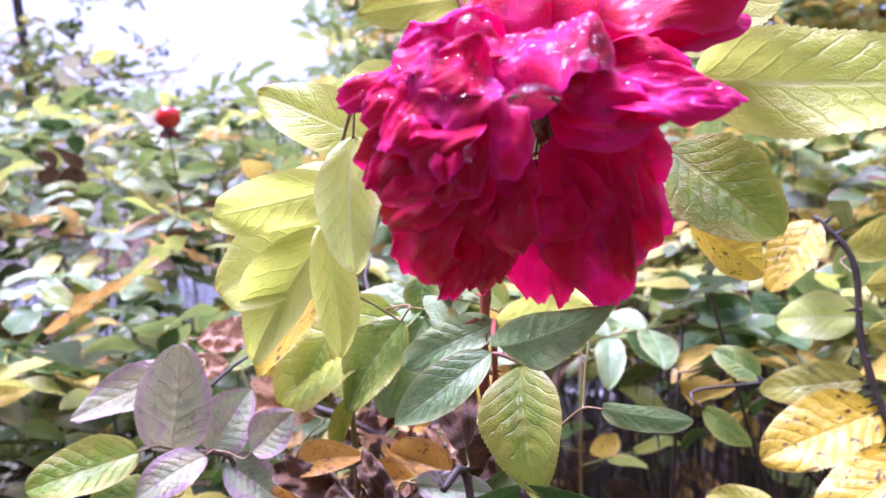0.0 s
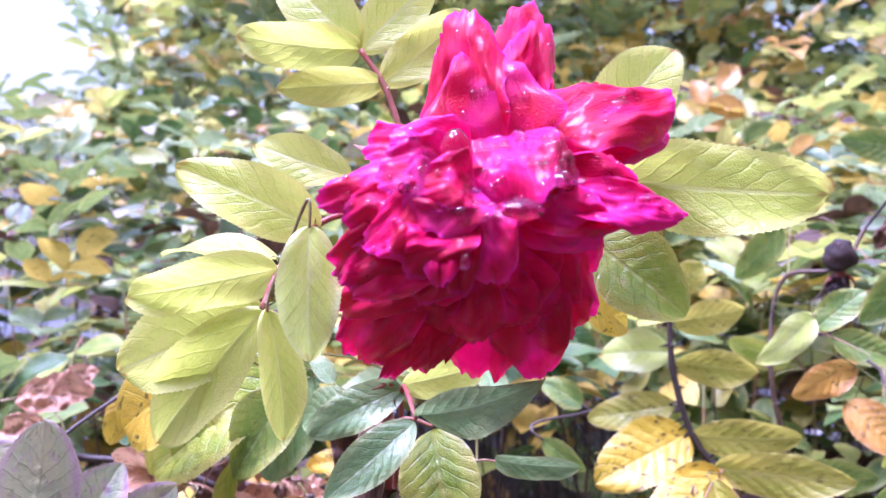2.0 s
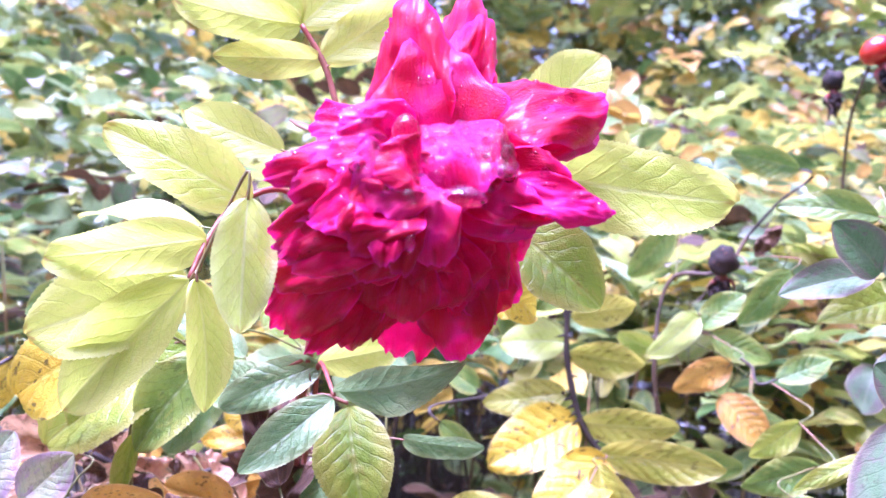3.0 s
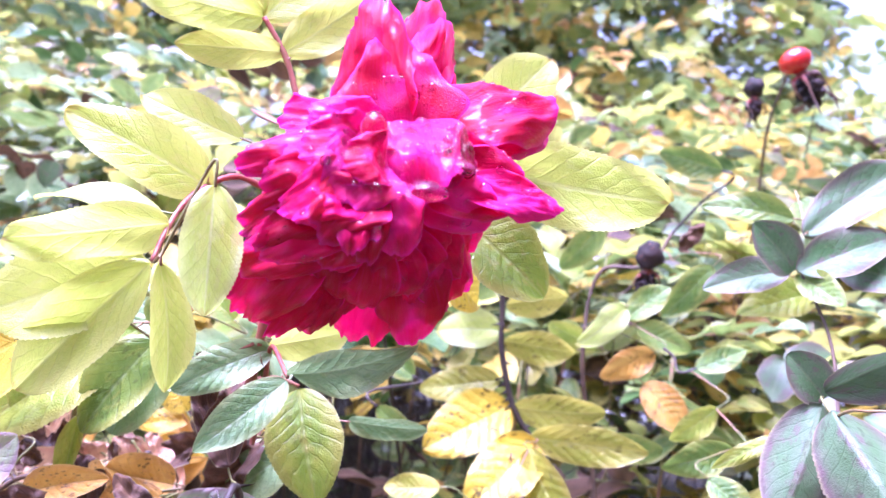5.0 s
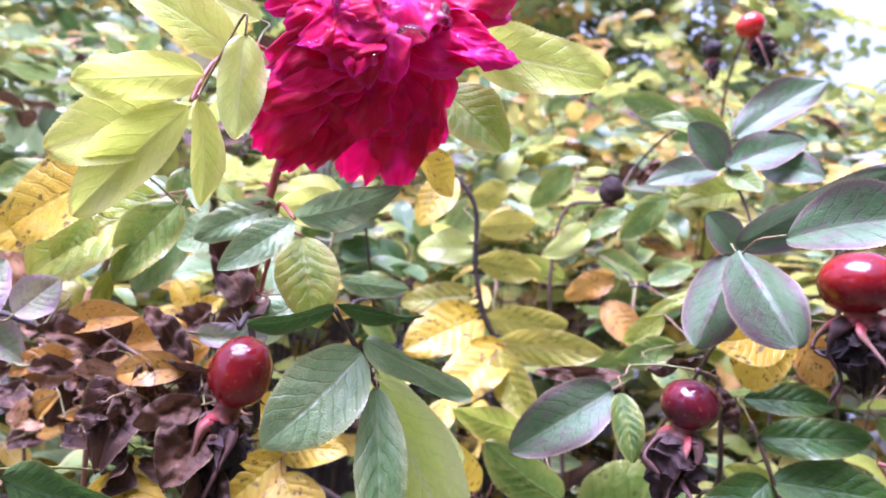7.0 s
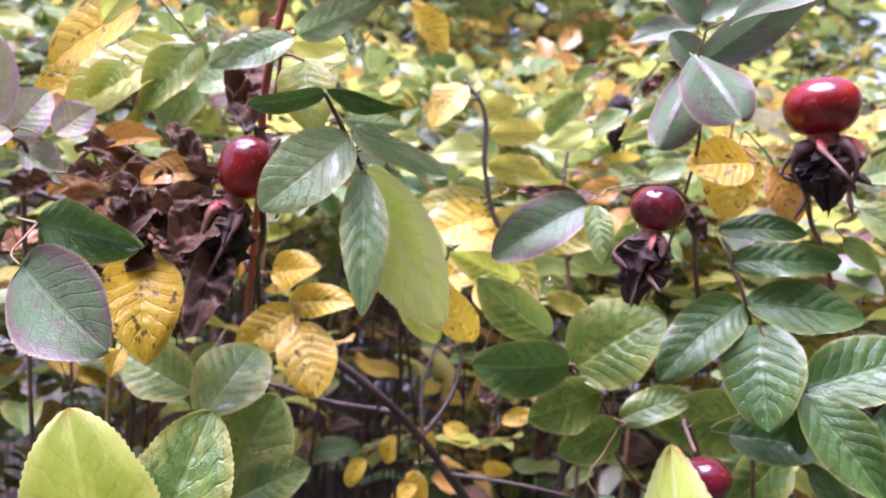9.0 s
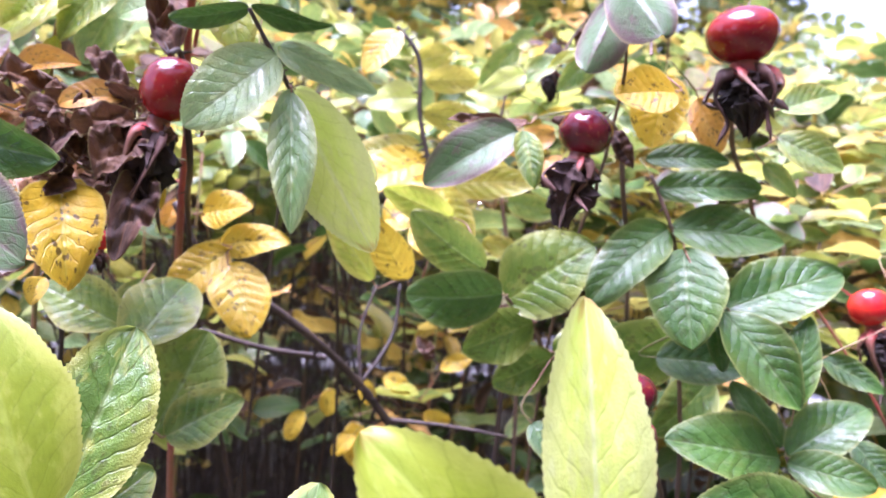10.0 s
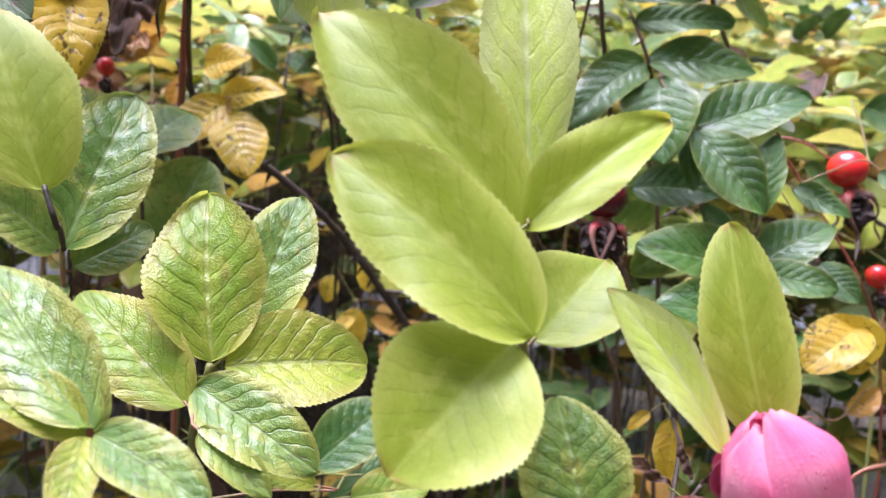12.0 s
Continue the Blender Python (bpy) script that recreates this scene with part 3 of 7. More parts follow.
def flower_head(parent, centre, back):
    """The seat of the rose: green cup behind, brown stamens in front; petals hang on it."""
    c, b = Vector(centre), Vector(back)
    rng = random.Random(7)
    m = Matrix.Translation(b) @ (c - b).to_track_quat("Z", "Y").to_matrix().to_4x4()
    depth = (c - b).length
    seat = part("flower", ball_mesh("flower", 0.0065, depth * 0.45, sd=3), STEM_GREEN, parent, "wet magenta double rose hanging open", m=m @ Matrix.Translation((0, 0, 0)))
    verts, faces = [], []
    for i in range(150):
        a, r = rng.uniform(0, 2 * math.pi), 0.0095 * math.sqrt(rng.random())
        top = Vector((math.cos(a) * r, math.sin(a) * r, depth * rng.uniform(0.98, 1.2)))
        foot = Vector((math.cos(a) * r * 0.4, math.sin(a) * r * 0.4, depth * 0.4))
        k, w = len(verts), 0.00016
        verts += [foot + Vector((w, 0, 0)), foot + Vector((-w, w, 0)), foot + Vector((-w, -w, 0)), top + Vector((w, 0, 0)), top + Vector((-w, w, 0)), top + Vector((-w, -w, 0))]
        faces += [(k, k + 1, k + 4, k + 3), (k + 1, k + 2, k + 5, k + 4), (k + 2, k, k + 3, k + 5)]
        e = 0.0006
        j = len(verts)
        verts += [top + Vector(o) for o in ((e, 0, 0), (-e, 0, 0), (0, e, 0), (0, -e, 0), (0, 0, e), (0, 0, -e))]
        faces += [(j, j + 2, j + 4), (j + 2, j + 1, j + 4), (j + 1, j + 3, j + 4), (j + 3, j, j + 4), (j + 2, j, j + 5), (j + 1, j + 2, j + 5), (j + 3, j + 1, j + 5), (j, j + 3, j + 5)]
    mesh = bpy.data.meshes.new("stamens")
    mesh.from_pydata([tuple(p) for p in verts], [], faces)
    part("stamens", mesh, STAMEN, seat, "tuft of wet brown stamens", m=m)
    for i in range(5):
        a = 2 * math.pi * i / 5 + 0.4
        o = Vector((math.cos(a), math.sin(a), 0))
        line = [o * 0.003, o * 0.011 + Vector((0, 0, 0.002)), o * 0.019 + Vector((0, 0, -0.002)), o * 0.026 + Vector((0, 0, -0.008))]
        part("sepal", strip_mesh("sepal", line, 0.006, rng), STEM_GREEN, seat, m=m)
    return seat


def bud(parent, foot, tip, r):
    """A closed bud of wrapped petals in a cup of sepals."""
    f, t = Vector(foot), Vector(tip)
    m, length = Matrix.Translation(f) @ (t - f).to_track_quat("Z", "Y").to_matrix().to_4x4(), (t - f).length
    core = part("rosebud", ball_mesh("rosebud", r * 0.55, length * 0.14, sd=5), STEM_GREEN, parent, "half-closed wet pink rosebud", m=m)
    rng = random.Random(11)
    for k in range(6):
        turn = k * 2.3
        verts, marks, faces = [], [], []
        rows, cols = 14, 12
        wide = r * (1.06 - 0.055 * k)
        tall = 1.0 - 0.09 * ((k * 3) % 4) / 3 - 0.02 * k
        for i in range(rows + 1):
            u = i / rows
            rad = wide * math.sin(math.pi * (0.10 + 0.87 * u)) ** 0.75
            for j in range(cols + 1):
                v = 2 * j / cols - 1
                a = turn + v * 1.45
                top = tall * (1 - 0.20 * v * v - 0.16 * abs(noise.noise(Vector((v * 4.0, k * 5.0, 1)))) * u)
                rr = rad * (1 + 0.13 * noise.noise(Vector((u * 3, v * 2, k * 4.0))) + 0.10 * noise.noise(Vector((u * 4, v * 9, k * 4.0))) * u) + (0.0004 + 0.0010 * u) * v
                verts.append((math.cos(a) * rr, math.sin(a) * rr, u * length * top))
                marks.append((u, 0.5 + 0.5 * v))
        for i in range(rows):
            for j in range(cols):
                q = i * (cols + 1) + j
                faces.append((q, q + 1, q + cols + 2, q + cols + 1))
        part("petal", marked_mesh("petal", verts, faces, marks), BUD_PETAL, core, m=m)
    for i in range(5):
        a = 2 * math.pi * i / 5
        o = Vector((math.cos(a), math.sin(a), 0))
        z = Vector((0, 0, 1))
        line = [o * r * 0.35, o * r * 0.9 + z * length * 0.12, o * r * 1.25 + z * length * 0.22, o * r * 2.0 + z * length * 0.18]
        part("sepal", strip_mesh("sepal", line, r * 0.5, rng), STEM_RED, core, m=m)


def water_drop(centre, rx, rz, down=(0, 0, -1), hang=0.25):
    """A hanging drop: round below, drawn out a little above."""
    verts, faces, rings, sides = [], [], 14, 20
    for i in range(rings + 1):
        a = math.pi * i / rings
        c = math.cos(a)
        pull = 1 + hang * max(0, c) ** 2
        for k in range(sides):
            b = 2 * math.pi * k / sides
            verts.append((math.sin(a) * (1 - 0.3 * hang * max(0, c)) * math.cos(b) * rx, math.sin(a) * (1 - 0.3 * hang * max(0, c)) * math.sin(b) * rx, c * rz * pull))
    for i in range(rings):
        for k in range(sides):
            p, q = i * sides + k, i * sides + (k + 1) % sides
            faces.append((p, p + sides, q + sides, q))
    mesh = bpy.data.meshes.new("water_drop")
    mesh.from_pydata(verts, [], faces)
    mesh.materials.append(WATER)
    ob = new("water_drop", smooth(mesh))
    ob.matrix_basis = Matrix.Translation(centre) @ (-Vector(down)).to_track_quat("Z", "Y").to_matrix().to_4x4()
    return tagged(ob, "clear rain drop clinging to a rose petal", "water drop", group="rain drops")


def rain_beads(name, label, obs, count, size, sd):
    """Small beads of rain on the upper sides of petals or leaves."""
    rng = random.Random(sd)
    verts, faces = [], []
    for _ in range(count):
        ob = rng.choice(obs)
        face = rng.choice(ob.data.polygons)
        m = PLACE[ob]
        p, n_ = m @ face.center, (m.to_3x3() @ face.normal).normalized()
        if n_.z < 0:
            n_ = -n_
        r = size * rng.uniform(0.35, 1.0) ** 2
        x = n_.orthogonal().normalized()
        y = n_.cross(x)
        k = len(verts)
        for i in range(4):
            a = math.pi / 2 * i / 4
            for j in range(9):
                b = 2 * math.pi * j / 9
                verts.append(p + r * (math.cos(a) * (math.cos(b) * x + math.sin(b) * y) + n_ * (0.75 * math.sin(a) - 0.12)))
        verts.append(p + r * n_ * 0.66)
        for i in range(3):
            for j in range(9):
                a, b = k + 9 * i + j, k + 9 * i + (j + 1) % 9
                faces.append((a, b, b + 9, a + 9))
        for j in range(9):
            faces.append((k + 27 + j, k + 27 + (j + 1) % 9, k + 36))
    mesh = bpy.data.meshes.new(name)
    mesh.from_pydata([tuple(p) for p in verts], [], faces)
    mesh.materials.append(WATER)
    tagged(new(name, smooth(mesh)), label, "rain beads", kind="stuff")


# ---- ground ----
def ground_sheet():
    """Soil under the roses, gently uneven near by, out to the horizon."""
    ticks = [-2000, -400, -80, -20, -8] + [-5 + 0.5 * i for i in range(31)] + [14, 26, 80, 400, 2000]
    verts = [(x, y, 0.05 * noise.noise(Vector((x * 0.7, y * 0.7, 2))) if max(abs(x), abs(y)) < 12 else 0.0) for y in ticks for x in ticks]
    n_ = len(ticks)
    faces = [(j * n_ + i, j * n_ + i + 1, (j + 1) * n_ + i + 1, (j + 1) * n_ + i) for j in range(n_ - 1) for i in range(n_ - 1)]
    mesh = bpy.data.meshes.new("ground")
    mesh.from_pydata(verts, [], faces)
    mesh.materials.append(SOIL)
    tagged(new("ground", smooth(mesh)), "dark damp soil strewn with fallen autumn leaves", "ground", kind="structure")


ground_sheet()
KERB = stem_material("kerb_concrete", (0.30, 0.29, 0.28), (0.38, 0.37, 0.36), 0.8)


def asphalt_path():
    """A wet asphalt path beyond the thicket, with a low kerb on its near side."""
    turn = pose(0, 0, 0, 0, 0, -28)

    def slab(name, x0, x1, y0, y1, z0, z1, material, label, category):
        bm = bmesh.new()
        bmesh.ops.create_cube(bm, size=1)
        for v_ in bm.verts:
            v_.co = Vector((x0 + (x1 - x0) * (v_.co.x + 0.5), y0 + (y1 - y0) * (v_.co.y + 0.5), z0 + (z1 - z0) * (v_.co.z + 0.5)))
        bmesh.ops.bevel(bm, geom=bm.edges[:], offset=0.012, segments=2, affect="EDGES")
        tagged(part(name, bm, material, None, m=turn), label, category, kind="structure")

    slab("path", -30, 30, 3.3, 5.8, -0.2, 0.06, ASPHALT, "wet grey asphalt path beyond the roses", "path")
    slab("kerb", -30, 30, 3.18, 3.296, -0.2, 0.13, KERB, "grey concrete kerb along the path", "kerb")


asphalt_path()

# ---- canes, leaves, flower and hips close to the path ----
# the flowering cane
flowering = thing("rose_cane", "red-brown rose cane bearing one wet magenta double rose", "rose cane", [(0.1097, 0.3884, 0.0000), (0.1027, 0.3634, 0.5606), (0.0827, 0.3284, 1.0193), (0.0786, 0.3058, 1.0617), (0.0703, 0.2678, 1.1100), (0.0718, 0.2618, 1.1302), (0.0751, 0.2541, 1.1530), (0.0808, 0.2359, 1.1700)], 0.0020, STEM_RED, taper=0.60)
flower = flower_head(flowering, (0.0793, 0.2064, 1.1690), (0.0843, 0.2338, 1.1753))
petal(flower, (0.0844, 0.2143, 1.1800), (0.0936, 0.2219, 1.2137), (-0.50, -0.84, 0.23), 0.48, 0.30, 0.070, 0.10, 0.80, 0.33)
petal(flower, (0.0845, 0.2100, 1.1801), (0.0921, 0.2130, 1.2049), (0.09, -0.98, 0.18), 0.48, 0.30, 0.090, 0.15, 1.20, 0.22)
petal(flower, (0.0793, 0.2117, 1.1792), (0.0771, 0.2175, 1.2085), (-0.68, -0.71, 0.21), 0.63, 0.40, 0.060, 0.15, 0.90, 0.39)
petal(flower, (0.0808, 0.2057, 1.1777), (0.0806, 0.2134, 1.2003), (-0.32, -0.90, 0.29), 1.06, 0.30, 0.060, 0.15, 1.10, 0.28)
petal(flower, (0.0864, 0.2059, 1.1778), (0.1148, 0.2043, 1.1854), (-0.38, -0.76, 0.53), 0.56, 0.15, 0.060, 0.10, 0.30, 0.11)
petal(flower, (0.0840, 0.2037, 1.1792), (0.1137, 0.2020, 1.1900), (-0.40, -0.68, 0.61), 0.54, 0.20, 0.060, 0.12, 0.20, 0.06)
petal(flower, (0.0814, 0.2019, 1.1733), (0.1017, 0.1915, 1.1713), (-0.40, -0.85, 0.34), 0.76, 0.20, 0.090, 0.20, 0.50, 0.00)
petal(flower, (0.0818, 0.1994, 1.1715), (0.0948, 0.1901, 1.1653), (-0.42, -0.91, -0.01), 0.75, 0.25, 0.080, 0.25, 0.50, 0.00)
petal(flower, (0.0879, 0.1962, 1.1712), (0.1076, 0.1860, 1.1687), (-0.38, -0.78, 0.49), 0.40, 0.35, 0.070, 0.15, 0.30, 0.17)
petal(flower, (0.0766, 0.2071, 1.1772), (0.0565, 0.2071, 1.1819), (-0.18, -0.79, 0.58), 0.78, 0.20, 0.080, 0.15, 0.80, 0.00)
petal(flower, (0.0748, 0.2034, 1.1760), (0.0597, 0.2007, 1.1824), (-0.11, -0.92, 0.39), 0.86, 0.25, 0.100, 0.20, 0.90, 0.06)
petal(flower, (0.0736, 0.2014, 1.1731), (0.0460, 0.1993, 1.1739), (-0.10, -0.87, 0.48), 0.58, 0.20, 0.090, 0.15, 1.00, 0.39)
petal(flower, (0.0728, 0.1973, 1.1726), (0.0506, 0.1953, 1.1710), (-0.21, -0.88, 0.43), 0.70, 0.25, 0.110, 0.25, 1.00, 0.00)
petal(flower, (0.0718, 0.1964, 1.1707), (0.0469, 0.1988, 1.1619), (-0.41, -0.87, 0.28), 0.59, 0.25, 0.100, 0.30, 1.00, 0.11)
petal(flower, (0.0708, 0.1945, 1.1692), (0.0495, 0.1997, 1.1578), (-0.42, -0.90, 0.09), 0.58, 0.25, 0.100, 0.30, 1.00, 0.00)
petal(flower, (0.0723, 0.1945, 1.1742), (0.0564, 0.1929, 1.1775), (-0.05, -0.88, 0.48), 0.90, 0.30, 0.120, 0.25, 1.00, 0.00)
petal(flower, (0.0704, 0.1917, 1.1714), (0.0529, 0.1919, 1.1660), (-0.31, -0.87, 0.39), 0.68, 0.25, 0.110, 0.35, 1.00, 0.00)
petal(flower, (0.0705, 0.1925, 1.1693), (0.0603, 0.1967, 1.1555), (-0.42, -0.91, -0.01), 0.81, 0.30, 0.090, 0.25, 1.00, 0.00)
petal(flower, (0.0697, 0.1909, 1.1714), (0.0569, 0.1881, 1.1633), (-0.30, -0.85, 0.43), 0.97, 0.25, 0.090, 0.25, 0.90, 0.28)
petal(flower, (0.0718, 0.1926, 1.1745), (0.0600, 0.1877, 1.1700), (-0.18, -0.80, 0.57), 1.16, 0.30, 0.100, 0.30, 1.00, 0.00)
petal(flower, (0.0721, 0.1912, 1.1731), (0.0632, 0.1883, 1.1765), (-0.08, -0.81, 0.58), 1.04, 0.35, 0.120, 0.25, 1.00, 0.00)
petal(flower, (0.0756, 0.2001, 1.1782), (0.0671, 0.1947, 1.1795), (0.07, -0.72, 0.69), 0.95, 0.30, 0.100, 0.20, 0.80, 0.00)
petal(flower, (0.0692, 0.2020, 1.1645), (0.0495, 0.2128, 1.1511), (-0.50, -0.86, -0.01), 0.56, 0.25, 0.070, 0.20, 0.70, 0.00)
petal(flower, (0.0669, 0.2067, 1.1606), (0.0541, 0.2257, 1.1370), (-0.62, -0.77, -0.11), 0.45, 0.30, 0.060, 0.10, 0.90, 0.00)
petal(flower, (0.0704, 0.2107, 1.1602), (0.0594, 0.2269, 1.1350), (-0.49, -0.84, -0.21), 0.60, 0.25, 0.070, 0.12, 1.10, 0.00)
petal(flower, (0.0712, 0.2083, 1.1599), (0.0658, 0.2236, 1.1346), (-0.40, -0.88, -0.26), 0.58, 0.25, 0.070, 0.12, 1.30, 0.00)
petal(flower, (0.0693, 0.2040, 1.1634), (0.0618, 0.2145, 1.1471), (-0.49, -0.83, -0.27), 0.80, 0.30, 0.070, 0.20, 0.70, 0.00)
petal(flower, (0.0754, 0.2110, 1.1591), (0.0690, 0.2198, 1.1394), (-0.40, -0.88, -0.26), 0.61, 0.30, 0.060, 0.15, 0.70, 0.00)
petal(flower, (0.0794, 0.2107, 1.1591), (0.0813, 0.2221, 1.1312), (-0.31, -0.92, -0.26), 0.73, 0.25, 0.060, 0.10, 1.30, 0.28)
petal(flower, (0.0843, 0.2090, 1.1591), (0.0952, 0.2184, 1.1315), (-0.22, -0.95, -0.21), 0.55, 0.30, 0.050, 0.10, 0.50, 0.11)
petal(flower, (0.0884, 0.2096, 1.1579), (0.1009, 0.2153, 1.1407), (-0.12, -0.97, -0.20), 0.64, 0.30, 0.060, 0.15, 0.50, 0.00)
petal(flower, (0.0851, 0.2081, 1.1631), (0.1028, 0.2128, 1.1439), (-0.01, -0.98, -0.21), 0.61, 0.30, 0.070, 0.15, 0.60, 0.00)
petal(flower, (0.0849, 0.2073, 1.1658), (0.1022, 0.2069, 1.1569), (-0.12, -0.98, -0.16), 0.85, 0.35, 0.070, 0.22, 0.50, 0.00)
petal(flower, (0.0844, 0.2056, 1.1680), (0.0973, 0.2027, 1.1619), (-0.23, -0.97, -0.10), 0.89, 0.35, 0.070, 0.25, 0.50, 0.00)
petal(flower, (0.0824, 0.2038, 1.1639), (0.0959, 0.2092, 1.1479), (-0.12, -0.97, -0.20), 0.65, 0.35, 0.080, 0.22, 0.70, 0.00)
petal(flower, (0.0805, 0.2032, 1.1618), (0.0865, 0.2062, 1.1488), (-0.31, -0.93, -0.21), 1.09, 0.40, 0.080, 0.30, 0.60, 0.00)
petal(flower, (0.0792, 0.2034, 1.1597), (0.0836, 0.2078, 1.1452), (-0.31, -0.93, -0.21), 0.83, 0.35, 0.070, 0.28, 0.60, 0.00)
petal(flower, (0.0727, 0.2005, 1.1616), (0.0718, 0.2076, 1.1443), (-0.41, -0.89, 0.19), 0.95, 0.25, 0.070, 0.30, 0.70, 0.00)
petal(flower, (0.0813, 0.2010, 1.1645), (0.0904, 0.2033, 1.1553), (-0.22, -0.95, -0.21), 0.97, 0.40, 0.090, 0.25, 0.70, 0.00)
petal(flower, (0.0749, 0.1969, 1.1648), (0.0731, 0.2027, 1.1530), (-0.41, -0.89, -0.21), 0.92, 0.30, 0.080, 0.25, 0.70, 0.00)
petal(flower, (0.0698, 0.2006, 1.1636), (0.0638, 0.2079, 1.1515), (-0.48, -0.82, -0.31), 0.81, 0.35, 0.080, 0.25, 0.70, 0.00)
petal(flower, (0.0805, 0.2064, 1.1829), (0.0791, 0.1876, 1.1715), (-0.28, -0.45, 0.85), 0.81, 0.20, 0.060, 0.35, 0.50, 0.00)
petal(flower, (0.0837, 0.2018, 1.1800), (0.0856, 0.1888, 1.1740), (-0.31, -0.56, 0.77), 0.79, 0.30, 0.080, 0.30, 0.60, 0.00)
petal(flower, (0.0669, 0.1915, 1.1688), (0.0641, 0.1853, 1.1601), (-0.32, -0.93, 0.19), 0.82, 0.40, 0.100, 0.30, 0.80, 0.00)
petal(flower, (0.0691, 0.1908, 1.1693), (0.0661, 0.1865, 1.1578), (-0.41, -0.87, 0.28), 0.70, 0.45, 0.080, 0.30, 0.70, 0.17)
petal(flower, (0.0721, 0.1910, 1.1710), (0.0735, 0.1851, 1.1593), (-0.23, -0.95, 0.19), 0.72, 0.35, 0.060, 0.25, 0.60, 0.00)
# rain on the rose
water_drop((0.0774, 0.1872, 1.1702), 0.00420, 0.00180, (-0.05, -0.10, -0.99), 0.25)
water_drop((0.0688, 0.1921, 1.1806), 0.00240, 0.00230, (-0.05, -0.10, -0.99), 0.25)
water_drop((0.1008, 0.1886, 1.1712), 0.00260, 0.00090, (-0.05, -0.10, -0.99), 0.25)
water_drop((0.1039, 0.1868, 1.1696), 0.00150, 0.00090, (-0.05, -0.10, -0.99), 0.25)
water_drop((0.0918, 0.1917, 1.1713), 0.00130, 0.00100, (-0.05, -0.10, -0.99), 0.25)
water_drop((0.0676, 0.1862, 1.1703), 0.00120, 0.00100, (-0.05, -0.10, -0.99), 0.25)
water_drop((0.0850, 0.1880, 1.1747), 0.00220, 0.00120, (-0.05, -0.10, -0.99), 0.25)
water_drop((0.1032, 0.2033, 1.1877), 0.00320, 0.00120, (-0.05, -0.10, -0.99), 0.25)
water_drop((0.0589, 0.1952, 1.1567), 0.00060, 0.00090, (-0.05, -0.10, -0.99), 0.25)
water_drop((0.0677, 0.1848, 1.1628), 0.00090, 0.00130, (-0.05, -0.10, -0.99), 0.25)
water_drop((0.0632, 0.2135, 1.0640), 0.00153, 0.00221, (0.03, -0.13, -0.99), 0.25)
water_drop((0.1515, 0.1949, 1.0476), 0.00151, 0.00113, (0.03, -0.13, -0.99), 0.25)
rain_beads("rain_beads", "fine beads of rain on the magenta petals", [o for o in flower.children if o.name.startswith("petal")][:22], 700, 0.0010, 3)
rain_beads("rain_beads", "crowded beads of rain on the upper petals", [o for o in flower.children if o.name.startswith("petal")][41:43], 260, 0.0014, 4)
# leaves behind and beside the rose
upper_leaf = tube_part("leaf_stalk", flowering, [(0.0733, 0.2410, 1.1756), (0.0711, 0.2446, 1.1863), (0.0683, 0.2483, 1.1967), (0.0639, 0.2511, 1.2044)], 0.0009, STEM_RED)
leaflet(upper_leaf, (0.0683, 0.2483, 1.1967), (0.0448, 0.2547, 1.1958), (-0.22, -0.87, -0.43), 0.40, FRESH, 0.20, 0.10)
leaflet(upper_leaf, (0.0683, 0.2483, 1.1967), (0.0898, 0.2502, 1.2136), (0.04, -1.00, 0.06), 0.42, FRESH, 0.20, 0.10)
leaflet(upper_leaf, (0.0639, 0.2511, 1.2044), (0.0365, 0.2597, 1.2084), (-0.33, -0.84, -0.44), 0.42, FRESH, 0.20, 0.10)
leaflet(upper_leaf, (0.0639, 0.2511, 1.2044), (0.0827, 0.2544, 1.2210), (0.00, -0.98, 0.20), 0.51, FRESH, 0.20, 0.10)
leaflet(upper_leaf, (0.0637, 0.2512, 1.2052), (0.0466, 0.2638, 1.2254), (-0.33, -0.90, 0.29), 0.50, FRESH, 0.20, 0.10)
side_leaf = tube_part("leaf_stalk", flowering, [(0.0656, 0.2433, 1.1646), (0.0581, 0.2430, 1.1675), (0.0480, 0.2393, 1.1634), (0.0411, 0.2326, 1.1551), (0.0386, 0.2294, 1.1501)], 0.0008, STEM_RED)
leaflet(side_leaf, (0.0606, 0.2516, 1.1759), (0.0397, 0.2668, 1.1844), (-0.44, -0.82, 0.37), 0.43, FRESH, 0.20, 0.10)
leaflet(side_leaf, (0.0519, 0.2397, 1.1646), (0.0226, 0.2469, 1.1790), (-0.09, -0.95, 0.29), 0.44, FRESH, 0.20, 0.10)
leaflet(side_leaf, (0.0430, 0.2499, 1.1581), (0.0175, 0.2621, 1.1599), (-0.04, -0.22, 0.97), 0.45, FRESH, 0.20, 0.10)
leaflet(side_leaf, (0.0420, 0.2326, 1.1574), (0.0117, 0.2419, 1.1520), (-0.21, -0.90, -0.38), 0.42, FRESH, 0.15, 0.10)
leaflet(side_leaf, (0.0388, 0.2425, 1.1481), (0.0068, 0.2552, 1.1340), (-0.44, -0.87, 0.22), 0.56, FRESH, 0.30, 0.15)
leaflet(side_leaf, (0.0379, 0.2325, 1.1489), (0.0133, 0.2540, 1.1163), (-0.60, -0.79, -0.07), 0.36, FRESH, 0.45, 0.10)
leaflet(side_leaf, (0.0395, 0.2242, 1.1508), (0.0416, 0.2229, 1.1244), (0.20, -0.98, 0.06), 0.34, FRESH, 0.50, 0.12)
leaflet(side_leaf, (0.0475, 0.2163, 1.1673), (0.0463, 0.2138, 1.1422), (-0.06, -0.99, 0.10), 0.46, PALE, 0.25, 0.18)
